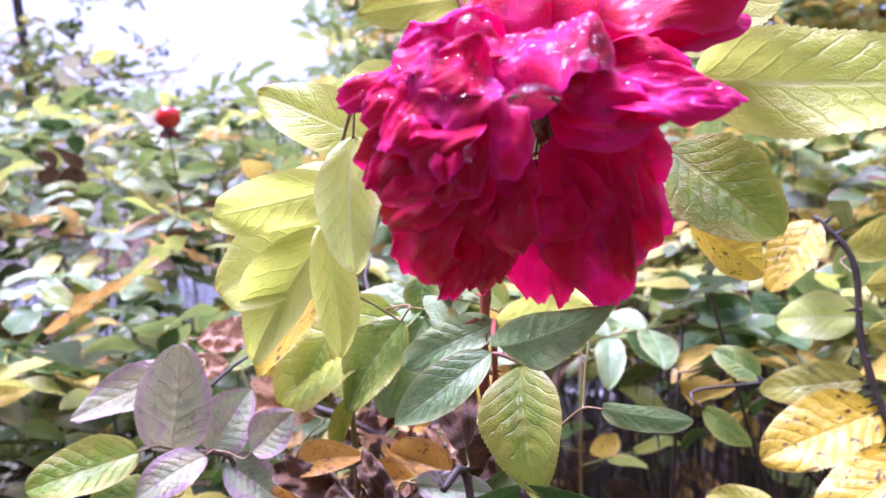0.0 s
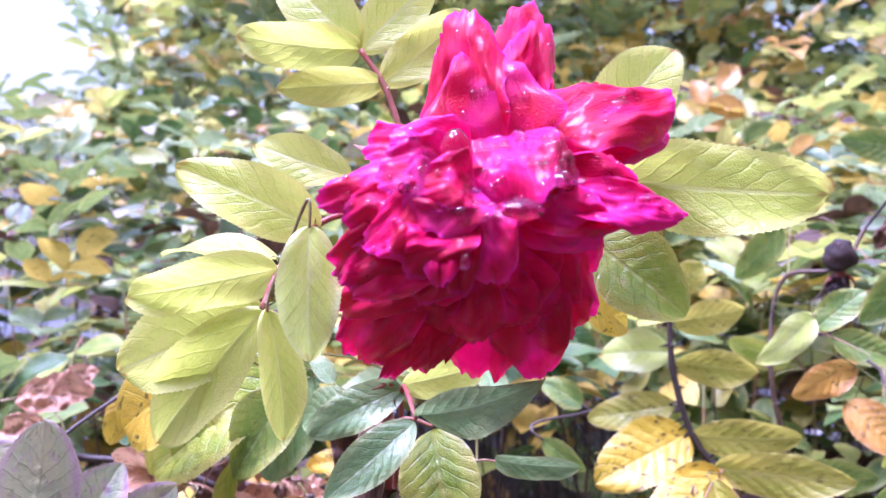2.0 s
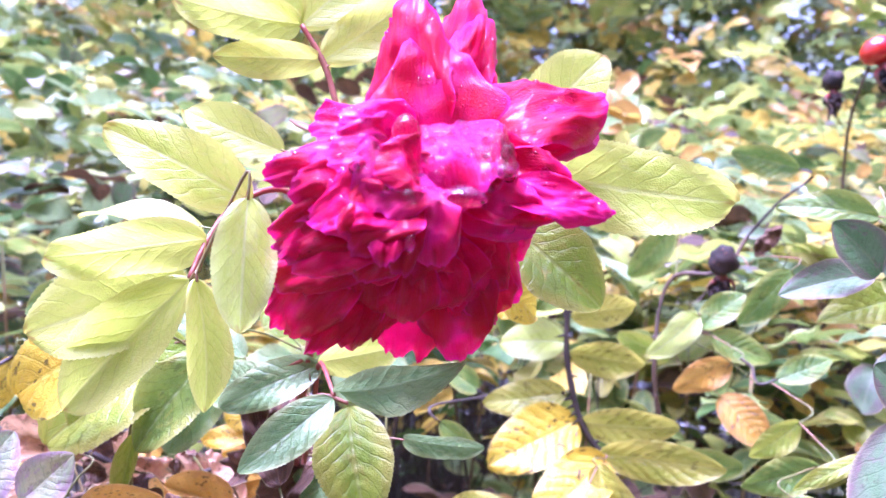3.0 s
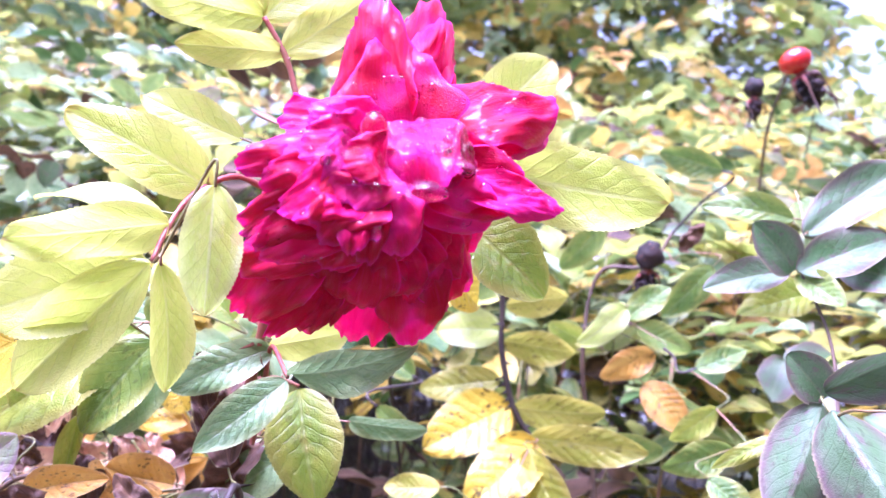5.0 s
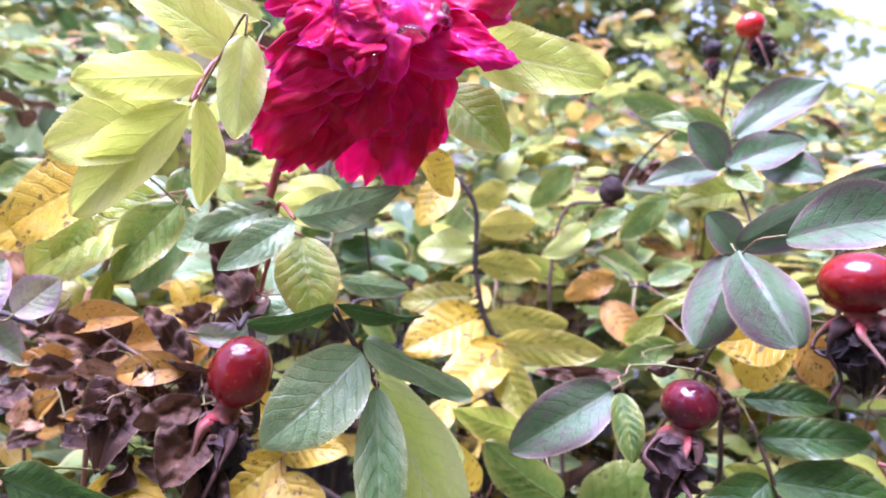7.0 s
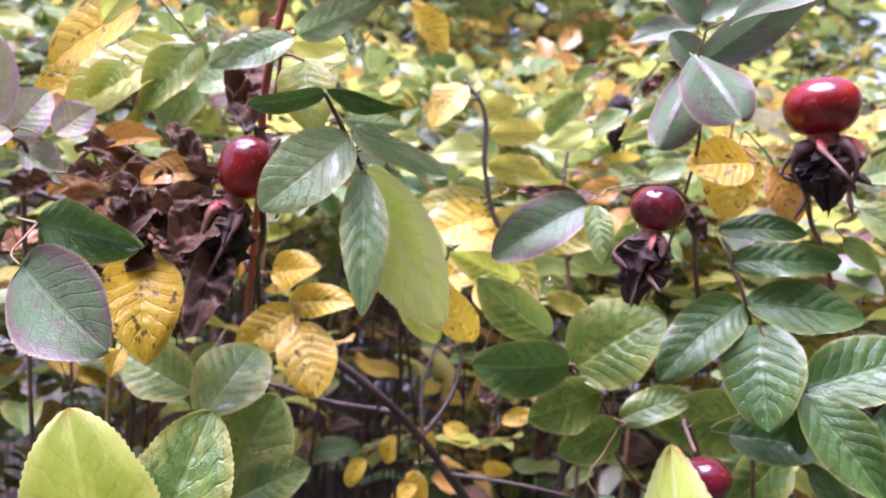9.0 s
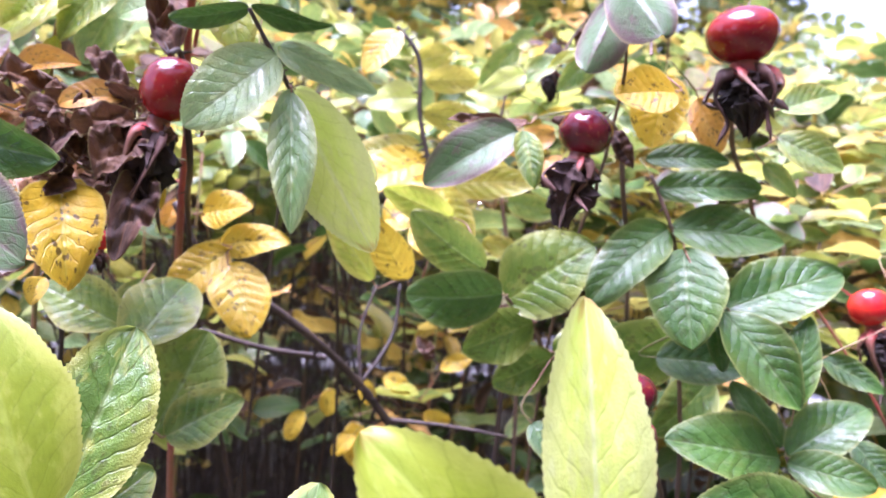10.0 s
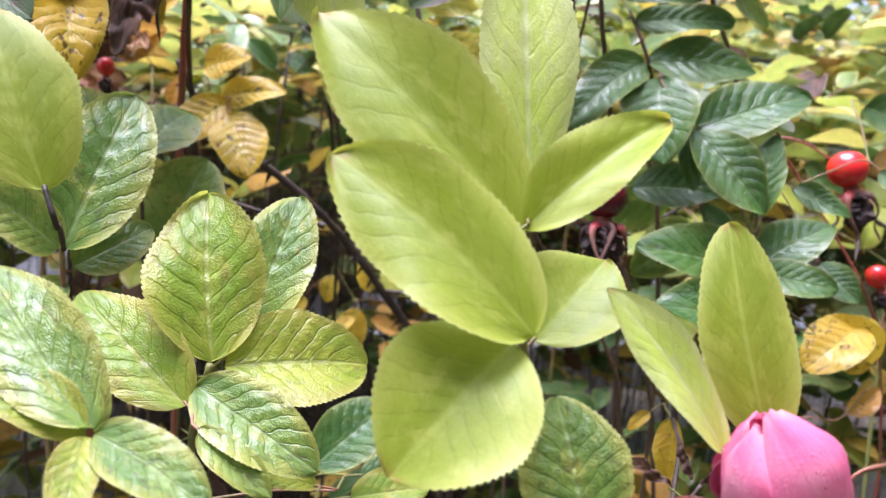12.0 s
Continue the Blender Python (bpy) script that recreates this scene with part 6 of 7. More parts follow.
leaflet(dark_branch, (0.2553, 0.3972, 0.8946), (0.2716, 0.3885, 0.8927), (-0.47, -0.88, -0.00), 0.60, YELLOW, 0.20, 0.10)
leaflet(dark_branch, (0.1870, 0.4326, 0.8912), (0.1779, 0.4351, 0.8721), (-0.71, -0.66, 0.25), 0.60, YELLOW, 0.20, 0.10)
leaflet(dark_branch, (0.2605, 0.3988, 0.9316), (0.2503, 0.4058, 0.9450), (-0.13, -0.92, 0.37), 0.60, BROWN, 0.20, 0.10)
dark_twig_c = tube_part("twig", dark_branch, [(0.2032, 0.3474, 0.9145), (0.2302, 0.3222, 0.9168), (0.2577, 0.3074, 0.9135)], 0.0013, STEM_DARK)
dark_twig_d = tube_part("twig", dark_branch, [(0.1858, 0.3475, 0.9351), (0.1889, 0.3606, 0.9630), (0.2007, 0.3685, 0.9869)], 0.0011, STEM_DARK)
# near leaves at the bottom left
near_left_cane = thing("rose_cane", "rose cane with broad fresh green wrinkled leaves", "rose cane", [(0.0751, 0.2615, 0.0000), (0.0462, 0.2365, 0.4847), (0.0262, 0.2015, 0.8813), (0.0276, 0.1818, 0.9413), (0.0260, 0.1768, 0.9678)], 0.0012, STEM_GREEN, taper=0.60)
leaflet(near_left_cane, (0.0260, 0.1757, 0.9680), (0.0449, 0.1920, 1.0107), (-0.17, -0.89, 0.42), 0.57, GREEN, 0.25, 0.10)
leaflet(near_left_cane, (0.0201, 0.1358, 0.9879), (0.0090, 0.1523, 1.0263), (-0.06, -0.92, 0.38), 0.60, LIME, 0.15, 0.10)
leaflet(near_left_cane, (0.0253, 0.1760, 0.9679), (0.0067, 0.1720, 0.9839), (0.37, -0.90, 0.21), 0.63, GREEN, 0.20, 0.10)
leaflet(near_left_cane, (0.0290, 0.1789, 0.9628), (0.0501, 0.1860, 0.9731), (-0.02, -0.80, 0.60), 0.64, GREEN, 0.20, 0.10)
leaflet(near_left_cane, (0.0277, 0.1788, 0.9581), (0.0144, 0.1735, 0.9504), (-0.03, -0.80, 0.61), 0.64, GREEN, 0.20, 0.10)
leaflet(near_left_cane, (0.0639, 0.2638, 0.9521), (0.0831, 0.2700, 0.9886), (-0.36, -0.87, 0.34), 0.82, GREEN, 0.20, 0.10)
leaflet(near_left_cane, (0.0675, 0.2615, 0.9515), (0.0920, 0.2494, 0.9679), (-0.61, -0.68, 0.41), 0.65, GREEN, 0.20, 0.10)
leaflet(near_left_cane, (0.0495, 0.2558, 0.9960), (0.0262, 0.2693, 1.0073), (-0.17, -0.79, 0.59), 0.73, GREEN, 0.20, 0.10)
leaflet(near_left_cane, (0.0525, 0.2479, 0.9900), (0.0764, 0.2771, 1.0073), (0.05, -0.54, 0.84), 0.63, GREEN, 0.20, 0.10)
leaflet(near_left_cane, (0.0628, 0.2841, 1.0059), (0.0556, 0.2857, 0.9877), (-0.44, -0.89, 0.09), 0.82, GREEN, 0.20, 0.10)
near_rosette_cane = thing("rose_cane", "rose shoot tip with a rosette of pale green leaves", "rose cane", [(0.0278, 0.2006, 0.0000), (0.0784, 0.1756, 0.4984), (0.0584, 0.1406, 0.9063), (0.0486, 0.1117, 0.9429), (0.0501, 0.1073, 0.9561)], 0.0012, STEM_GREEN, taper=0.60)
leaflet(near_rosette_cane, (0.0504, 0.1073, 0.9570), (0.0520, 0.1262, 0.9906), (-0.25, -0.84, 0.48), 0.64, YGREEN, 0.30, 0.10)
leaflet(near_rosette_cane, (0.0592, 0.1165, 0.9585), (0.0744, 0.1295, 0.9900), (-0.32, -0.81, 0.49), 0.51, GREEN, 0.30, 0.10)
leaflet(near_rosette_cane, (0.0530, 0.1057, 0.9565), (0.0852, 0.1046, 0.9555), (-0.01, -0.78, 0.63), 0.69, YGREEN, 0.30, 0.10)
leaflet(near_rosette_cane, (0.0468, 0.1052, 0.9529), (0.0662, 0.0838, 0.9412), (-0.31, -0.66, 0.69), 0.52, GREEN, 0.30, 0.10)
leaflet(near_rosette_cane, (0.0449, 0.1033, 0.9495), (0.0267, 0.1286, 0.9676), (-0.25, -0.68, 0.69), 0.51, YGREEN, 0.30, 0.10)
leaflet(near_rosette_cane, (0.0459, 0.0965, 0.9467), (0.0570, 0.0827, 0.9376), (-0.26, -0.67, 0.69), 0.41, GREEN, 0.30, 0.10)
near_pale_cane = thing("rose_cane", "rose shoot with long pale green leaflets", "rose cane", [(-0.0171, 0.1580, 0.0000), (0.0381, 0.1330, 0.5119), (0.0181, 0.0980, 0.9307), (0.0222, 0.0813, 0.9486), (0.0250, 0.0732, 0.9586)], 0.0012, STEM_RED, taper=0.60)
leaflet(near_pale_cane, (0.0248, 0.0712, 0.9595), (0.0097, 0.0995, 0.9792), (-0.19, -0.63, 0.76), 0.42, GREEN, 0.25, 0.10)
leaflet(near_pale_cane, (0.0237, 0.0716, 0.9585), (0.0079, 0.0842, 0.9657), (-0.21, -0.67, 0.71), 0.47, YGREEN, 0.25, 0.10)
leaflet(near_pale_cane, (0.0247, 0.0700, 0.9591), (0.0382, 0.0530, 0.9531), (-0.33, -0.54, 0.78), 0.46, GREEN, 0.25, 0.10)
leaflet(near_pale_cane, (0.0236, 0.0705, 0.9585), (0.0201, 0.0593, 0.9497), (-0.07, -0.60, 0.79), 0.50, YGREEN, 0.25, 0.10)
leaflet(near_rosette_cane, (0.0971, 0.1643, 0.9023), (0.1234, 0.1641, 0.9212), (-0.44, -0.67, 0.60), 0.62, DARK, 0.25, 0.10)
leaflet(near_rosette_cane, (0.0838, 0.1275, 0.9149), (0.0633, 0.1287, 0.9211), (0.14, -0.76, 0.63), 0.32, YGREEN, 0.25, 0.10)
leaflet(near_rosette_cane, (0.1020, 0.1395, 0.9100), (0.1236, 0.1386, 0.9092), (-0.00, -0.69, 0.72), 0.53, DARK, 0.25, 0.10)
leaflet(near_rosette_cane, (0.0797, 0.0970, 0.9272), (0.0948, 0.0890, 0.9313), (-0.48, -0.57, 0.67), 0.63, YGREEN, 0.25, 0.10)
# budding shoot close by
bud_cane = thing("rose_cane", "fresh rose shoot with yellow-green leaves and a pink bud", "rose cane", [(0.1546, 0.1133, 0.0000), (0.1323, 0.0883, 0.5046), (0.1123, 0.0533, 0.9174), (0.0974, 0.0492, 0.9454), (0.0855, 0.0448, 0.9686), (0.0802, 0.0415, 0.9790), (0.0770, 0.0402, 0.9946)], 0.0011, STEM_GREEN, taper=0.60)
leaflet(bud_cane, (0.0815, 0.0458, 0.9946), (0.0551, 0.0709, 1.0254), (-0.34, -0.85, 0.40), 0.47, LIME, 0.20, 0.10)
leaflet(bud_cane, (0.0864, 0.0529, 1.0017), (0.0895, 0.0676, 1.0447), (-0.47, -0.82, 0.32), 0.35, PALE, 0.30, 0.10)
leaflet(bud_cane, (0.0802, 0.0444, 0.9955), (0.1029, 0.0404, 1.0146), (-0.55, -0.68, 0.49), 0.40, LIME, 0.50, 0.10)
leaflet(bud_cane, (0.0752, 0.0321, 0.9826), (0.0531, 0.0555, 1.0041), (-0.41, -0.80, 0.45), 0.50, LIME, 0.20, 0.10)
leaflet(bud_cane, (0.0737, 0.0351, 0.9810), (0.0563, 0.0351, 0.9636), (-0.52, -0.63, 0.57), 0.95, LIME, 0.20, 0.10)
leaflet(bud_cane, (0.0906, 0.0524, 0.9754), (0.1079, 0.0564, 0.9889), (-0.40, -0.60, 0.69), 0.88, LIME, 0.20, 0.10)
leaflet(bud_cane, (0.1041, 0.0221, 0.9665), (0.0933, 0.0389, 0.9874), (-0.36, -0.81, 0.46), 0.30, PALE, 0.30, 0.10)
leaflet(bud_cane, (0.1167, 0.0241, 0.9655), (0.1156, 0.0373, 0.9984), (-0.73, -0.64, 0.26), 0.40, LIME, 0.20, 0.10)
leaflet(bud_cane, (0.0853, 0.0282, 0.9526), (0.0846, 0.0376, 0.9712), (-0.54, -0.76, 0.36), 0.78, GREEN, 0.20, 0.10)
pink_bud_stalk = thing("rose_cane", "reddish rose stalk with a pink wet rosebud", "rose cane", [(0.1976, 0.0905, 0.0000), (0.1706, 0.0655, 0.5022), (0.1506, 0.0305, 0.9131), (0.1259, 0.0203, 0.9404), (0.1123, 0.0158, 0.9569)], 0.0012, STEM_RED, taper=0.60)
bud(pink_bud_stalk, (0.1126, 0.0154, 0.9562), (0.1017, 0.0159, 0.9763), 0.0088)
# withered cane low at the left
withered_cane = thing("rose_cane", "withered rose cane hung with curled brown dry leaves", "rose cane", [(0.0708, 0.4367, 0.0000), (0.0610, 0.4117, 0.5429), (0.0410, 0.3767, 0.9871), (0.0412, 0.3701, 1.0213), (0.0490, 0.3694, 1.0461), (0.0635, 0.3623, 1.0549)], 0.0014, STEM_DARK, taper=0.60)
leaflet(withered_cane, (0.0149, 0.3717, 1.0578), (0.0225, 0.3707, 1.0499), (-0.25, -0.96, -0.12), 0.64, BROWN, 0.60, -0.09)
leaflet(withered_cane, (0.0355, 0.3316, 1.0605), (0.0434, 0.3075, 1.0627), (-0.95, -0.31, 0.06), 0.64, OCHRE, 0.60, -0.10)
leaflet(withered_cane, (0.0238, 0.4030, 1.0143), (0.0410, 0.4137, 1.0229), (-0.09, -0.54, 0.84), 0.57, PEACH, 0.60, -0.08)
leaflet(withered_cane, (0.0191, 0.4347, 1.0253), (0.0294, 0.4164, 1.0483), (-0.78, -0.61, -0.14), 0.74, BROWN, 0.60, 0.24)
leaflet(withered_cane, (0.0634, 0.3435, 1.0409), (0.0514, 0.3662, 1.0410), (-0.41, -0.22, 0.89), 0.48, BROWN, 0.60, -0.16)
leaflet(withered_cane, (0.0351, 0.3679, 1.0055), (0.0233, 0.3918, 1.0091), (-0.50, -0.36, 0.79), 0.46, OCHRE, 0.60, -0.10)
leaflet(withered_cane, (0.0453, 0.3484, 1.0538), (0.0446, 0.3478, 1.0652), (-0.77, -0.63, -0.08), 0.43, BROWN, 0.60, -0.09)
leaflet(withered_cane, (0.0535, 0.3268, 1.0427), (0.0474, 0.3308, 1.0333), (0.08, -0.90, -0.43), 0.51, BROWN, 0.60, 0.28)
leaflet(withered_cane, (0.0190, 0.3565, 1.0312), (0.0129, 0.3736, 1.0143), (-0.96, -0.28, 0.07), 0.52, OCHRE, 0.60, 0.11)
leaflet(withered_cane, (0.0560, 0.3223, 1.0612), (0.0449, 0.3333, 1.0551), (-0.38, -0.71, -0.59), 0.50, BROWN, 0.60, -0.18)
leaflet(withered_cane, (0.0105, 0.3647, 1.0227), (0.0069, 0.3444, 1.0234), (0.84, -0.13, 0.53), 0.67, PEACH, 0.60, -0.17)
leaflet(withered_cane, (0.0654, 0.4088, 1.0093), (0.0475, 0.4167, 1.0181), (-0.47, -0.86, -0.18), 0.70, BROWN, 0.60, 0.06)
leaflet(withered_cane, (0.0689, 0.4107, 1.0208), (0.0517, 0.4241, 1.0158), (-0.61, -0.58, 0.54), 0.49, BROWN, 0.60, 0.12)
leaflet(withered_cane, (0.0278, 0.3383, 1.0619), (0.0412, 0.3293, 1.0617), (-0.38, -0.58, 0.72), 0.53, BROWN, 0.60, -0.04)
leaflet(withered_cane, (0.0596, 0.3111, 1.0638), (0.0395, 0.3165, 1.0701), (-0.04, -0.81, 0.59), 0.65, OCHRE, 0.60, -0.15)
leaflet(withered_cane, (0.0164, 0.4251, 0.9896), (0.0325, 0.4100, 1.0001), (-0.71, -0.32, 0.63), 0.60, OCHRE, 0.60, -0.09)
leaflet(withered_cane, (0.0585, 0.3348, 1.0286), (0.0428, 0.3268, 1.0266), (0.21, -0.61, 0.77), 0.69, BROWN, 0.60, -0.18)
leaflet(withered_cane, (0.0798, 0.4051, 1.0410), (0.0747, 0.4241, 1.0450), (-0.45, -0.30, 0.84), 0.55, OCHRE, 0.60, 0.00)
leaflet(withered_cane, (0.0260, 0.3377, 1.0317), (0.0373, 0.3403, 1.0178), (-0.11, -0.96, -0.27), 0.64, PEACH, 0.60, 0.24)
leaflet(withered_cane, (0.0376, 0.3295, 1.0295), (0.0288, 0.3185, 1.0447), (0.70, -0.70, -0.10), 0.73, PEACH, 0.60, -0.16)
leaflet(withered_cane, (0.0535, 0.3701, 1.0552), (0.0557, 0.3868, 1.0326), (-0.43, -0.70, -0.56), 0.66, BROWN, 0.60, -0.19)
leaflet(withered_cane, (0.0557, 0.3057, 1.0404), (0.0398, 0.3024, 1.0468), (0.39, -0.67, 0.64), 0.52, BROWN, 0.60, 0.23)
leaflet(withered_cane, (0.0327, 0.4255, 1.0409), (0.0363, 0.4031, 1.0603), (0.02, -0.65, -0.76), 0.66, PEACH, 0.60, -0.17)
leaflet(withered_cane, (0.0630, 0.3326, 1.0623), (0.0687, 0.3176, 1.0766), (-0.95, -0.30, 0.06), 0.51, BROWN, 0.60, 0.15)
leaflet(withered_cane, (0.0218, 0.3453, 1.0256), (0.0345, 0.3528, 1.0218), (0.53, -0.58, 0.62), 0.52, OCHRE, 0.60, 0.04)
leaflet(withered_cane, (0.0467, 0.3121, 1.0561), (0.0485, 0.3153, 1.0402), (-0.36, -0.90, -0.22), 0.72, BROWN, 0.60, 0.14)
leaflet(withered_cane, (0.0522, 0.4119, 1.0284), (0.0264, 0.4344, 1.0186), (-0.59, -0.36, 0.73), 0.78, PEACH, 0.60, 0.02)
leaflet(withered_cane, (0.0082, 0.3660, 1.0231), (0.0012, 0.3894, 1.0227), (-0.18, -0.03, 0.98), 0.67, BROWN, 0.60, -0.06)
leaflet(withered_cane, (0.0794, 0.3833, 1.0437), (0.0709, 0.4093, 1.0528), (-0.88, -0.39, 0.28), 0.68, OCHRE, 0.60, 0.13)
leaflet(withered_cane, (0.0193, 0.3224, 1.0639), (0.0375, 0.2973, 1.0695), (-0.68, -0.59, -0.44), 0.64, BROWN, 0.60, -0.12)
leaflet(withered_cane, (0.0451, 0.3732, 1.0320), (0.0621, 0.3438, 1.0472), (-0.81, -0.18, 0.55), 0.54, BROWN, 0.60, 0.24)
leaflet(withered_cane, (0.0160, 0.3973, 1.0076), (0.0280, 0.3757, 1.0276), (-0.46, -0.73, -0.51), 0.67, BROWN, 0.60, -0.05)
leaflet(withered_cane, (0.0159, 0.3974, 1.0359), (0.0410, 0.3878, 1.0373), (-0.31, -0.72, 0.63), 0.69, PEACH, 0.60, 0.02)
leaflet(withered_cane, (0.0499, 0.4119, 1.0327), (0.0277, 0.4094, 1.0315), (0.03, -0.59, 0.80), 0.82, PEACH, 0.60, -0.12)
leaflet(withered_cane, (0.0035, 0.4419, 0.9769), (0.0243, 0.4396, 0.9831), (-0.27, -0.69, 0.67), 0.67, BROWN, 0.60, 0.12)
leaflet(withered_cane, (0.0303, 0.3193, 1.0490), (0.0424, 0.3291, 1.0475), (0.62, -0.78, -0.05), 0.45, BROWN, 0.60, 0.14)
leaflet(withered_cane, (0.0378, 0.3387, 1.0405), (0.0261, 0.3632, 1.0335), (-0.80, -0.48, -0.36), 0.68, BROWN, 0.60, -0.06)
leaflet(withered_cane, (0.0702, 0.3637, 1.0349), (0.0624, 0.3847, 1.0361), (-0.19, -0.12, 0.97), 0.69, PEACH, 0.60, 0.16)
leaflet(withered_cane, (0.0452, 0.3913, 1.0255), (0.0273, 0.4173, 1.0222), (-0.77, -0.57, -0.30), 0.55, BROWN, 0.60, -0.12)
leaflet(withered_cane, (0.0647, 0.3417, 1.0532), (0.0566, 0.3559, 1.0638), (0.35, -0.42, 0.84), 0.42, PEACH, 0.60, -0.06)
leaflet(withered_cane, (0.0562, 0.3946, 1.0337), (0.0685, 0.3821, 1.0316), (-0.48, -0.58, 0.65), 0.48, BROWN, 0.60, 0.04)
leaflet(withered_cane, (0.0605, 0.3971, 1.0358), (0.0801, 0.3675, 1.0447), (-0.73, -0.59, -0.34), 0.51, OCHRE, 0.60, 0.22)
leaflet(withered_cane, (0.0457, 0.3806, 1.0448), (0.0589, 0.3675, 1.0544), (-0.71, -0.23, 0.67), 0.58, PEACH, 0.60, 0.12)
leaflet(withered_cane, (0.0186, 0.3981, 1.0212), (0.0099, 0.3951, 1.0068), (0.48, -0.87, -0.11), 0.64, BROWN, 0.60, -0.08)
leaflet(withered_cane, (0.0256, 0.4352, 1.0275), (0.0443, 0.4253, 1.0262), (-0.23, -0.54, 0.81), 0.68, BROWN, 0.60, -0.18)
leaflet(withered_cane, (0.0416, 0.3913, 1.0223), (0.0644, 0.3851, 1.0183), (-0.25, -0.97, 0.06), 0.67, PEACH, 0.60, -0.14)
leaflet(withered_cane, (0.0770, 0.3900, 1.0584), (0.0699, 0.3960, 1.0706), (-0.09, -0.91, 0.40), 0.91, YELLOW, 0.30, 0.10)
leaflet(withered_cane, (0.0782, 0.3890, 1.0560), (0.0589, 0.3994, 1.0511), (-0.50, -0.65, 0.57), 0.48, YELLOW, 0.30, 0.10)
leaflet(withered_cane, (0.0794, 0.3881, 1.0548), (0.0895, 0.3838, 1.0651), (-0.63, -0.71, 0.32), 0.64, YELLOW, 0.30, 0.10)
leaflet(withered_cane, (0.0762, 0.3885, 1.0453), (0.0648, 0.3949, 1.0440), (-0.44, -0.65, 0.62), 0.64, YELLOW, 0.30, 0.10)
leaflet(withered_cane, (0.0807, 0.3749, 1.0495), (0.0776, 0.3751, 1.0390), (-0.46, -0.88, 0.12), 0.51, YELLOW, 0.30, 0.10)
leaflet(withered_cane, (0.0383, 0.3399, 1.0413), (0.0534, 0.3325, 1.0496), (-0.59, -0.62, 0.52), 0.65, PEACH, 0.30, 0.10)
# small dark details
leaflet(withered_cane, (0.0305, 0.2477, 1.0471), (0.0290, 0.2560, 1.0532), (-0.76, -0.47, 0.46), 0.80, BROWN, 0.90, 0.15)
leaflet(withered_cane, (0.0381, 0.2574, 1.0563), (0.0437, 0.2641, 1.0437), (0.84, -0.54, 0.09), 0.49, BROWN, 0.90, -0.11)
leaflet(withered_cane, (0.0365, 0.2533, 1.0480), (0.0409, 0.2371, 1.0444), (-0.64, -0.33, 0.69), 0.43, BROWN, 0.90, -0.04)
leaflet(withered_cane, (0.0448, 0.2608, 1.0588), (0.0335, 0.2557, 1.0582), (0.35, -0.70, -0.62), 0.63, BROWN, 0.90, -0.25)
leaflet(withered_cane, (0.0514, 0.2403, 1.0577), (0.0593, 0.2305, 1.0622), (-0.81, -0.56, 0.19), 0.75, BROWN, 0.90, -0.05)
leaflet(withered_cane, (0.0518, 0.2602, 1.0634), (0.0600, 0.2497, 1.0575), (-0.82, -0.49, -0.29), 0.78, BROWN, 0.90, 0.05)
leaflet(withered_cane, (0.0300, 0.2633, 1.0612), (0.0232, 0.2559, 1.0614), (0.67, -0.60, 0.44), 0.60, BROWN, 0.90, -0.15)
leaflet(withered_cane, (0.0309, 0.2568, 1.0641), (0.0305, 0.2593, 1.0542), (-0.78, -0.61, -0.12), 0.73, BROWN, 0.90, -0.18)
leaflet(withered_cane, (0.0364, 0.2645, 1.0613), (0.0430, 0.2541, 1.0635), (-0.63, -0.24, 0.74), 0.52, BROWN, 0.90, 0.24)
leaflet(withered_cane, (0.0342, 0.2580, 1.0614), (0.0356, 0.2576, 1.0518), (-0.26, -0.97, 0.00), 0.58, BROWN, 0.90, -0.10)
leaflet(withered_cane, (0.0261, 0.2511, 1.0626), (0.0180, 0.2471, 1.0632), (0.43, -0.80, 0.42), 0.60, BROWN, 0.90, 0.39)
leaflet(withered_cane, (0.0252, 0.2529, 1.0637), (0.0182, 0.2491, 1.0565), (-0.49, -0.48, 0.73), 0.54, BROWN, 0.90, -0.30)
leaflet(withered_cane, (0.0510, 0.2642, 1.0617), (0.0626, 0.2509, 1.0602), (-0.67, -0.63, 0.40), 0.83, BROWN, 0.90, -0.18)
leaflet(withered_cane, (0.0516, 0.2366, 1.0588), (0.0446, 0.2416, 1.0642), (-0.72, -0.58, -0.40), 0.46, BROWN, 0.90, 0.11)
leaflet(withered_cane, (0.0375, 0.2565, 1.0625), (0.0356, 0.2596, 1.0742), (-0.40, -0.90, 0.18), 0.56, BROWN, 0.90, -0.14)
leaflet(withered_cane, (0.0293, 0.2488, 1.0564), (0.0273, 0.2481, 1.0675), (-0.32, -0.94, -0.11), 0.41, BROWN, 0.90, 0.00)
leaflet(withered_cane, (0.0277, 0.2702, 1.0447), (0.0169, 0.2839, 1.0431), (-0.66, -0.45, 0.60), 0.60, BROWN, 0.90, 0.22)
leaflet(withered_cane, (0.0439, 0.2594, 1.0652), (0.0515, 0.2446, 1.0727), (-0.90, -0.44, 0.05), 0.79, BROWN, 0.90, -0.09)
leaflet(withered_cane, (0.0407, 0.2506, 1.0471), (0.0512, 0.2453, 1.0527), (0.10, -0.62, -0.78), 0.65, BROWN, 0.90, 0.25)
leaflet(withered_cane, (0.0326, 0.2492, 1.0492), (0.0243, 0.2430, 1.0398), (0.51, -0.85, 0.11), 0.52, BROWN, 0.90, 0.13)
leaflet(withered_cane, (0.0518, 0.2647, 1.0522), (0.0495, 0.2646, 1.0654), (-0.26, -0.96, -0.05), 0.55, BROWN, 0.90, 0.04)
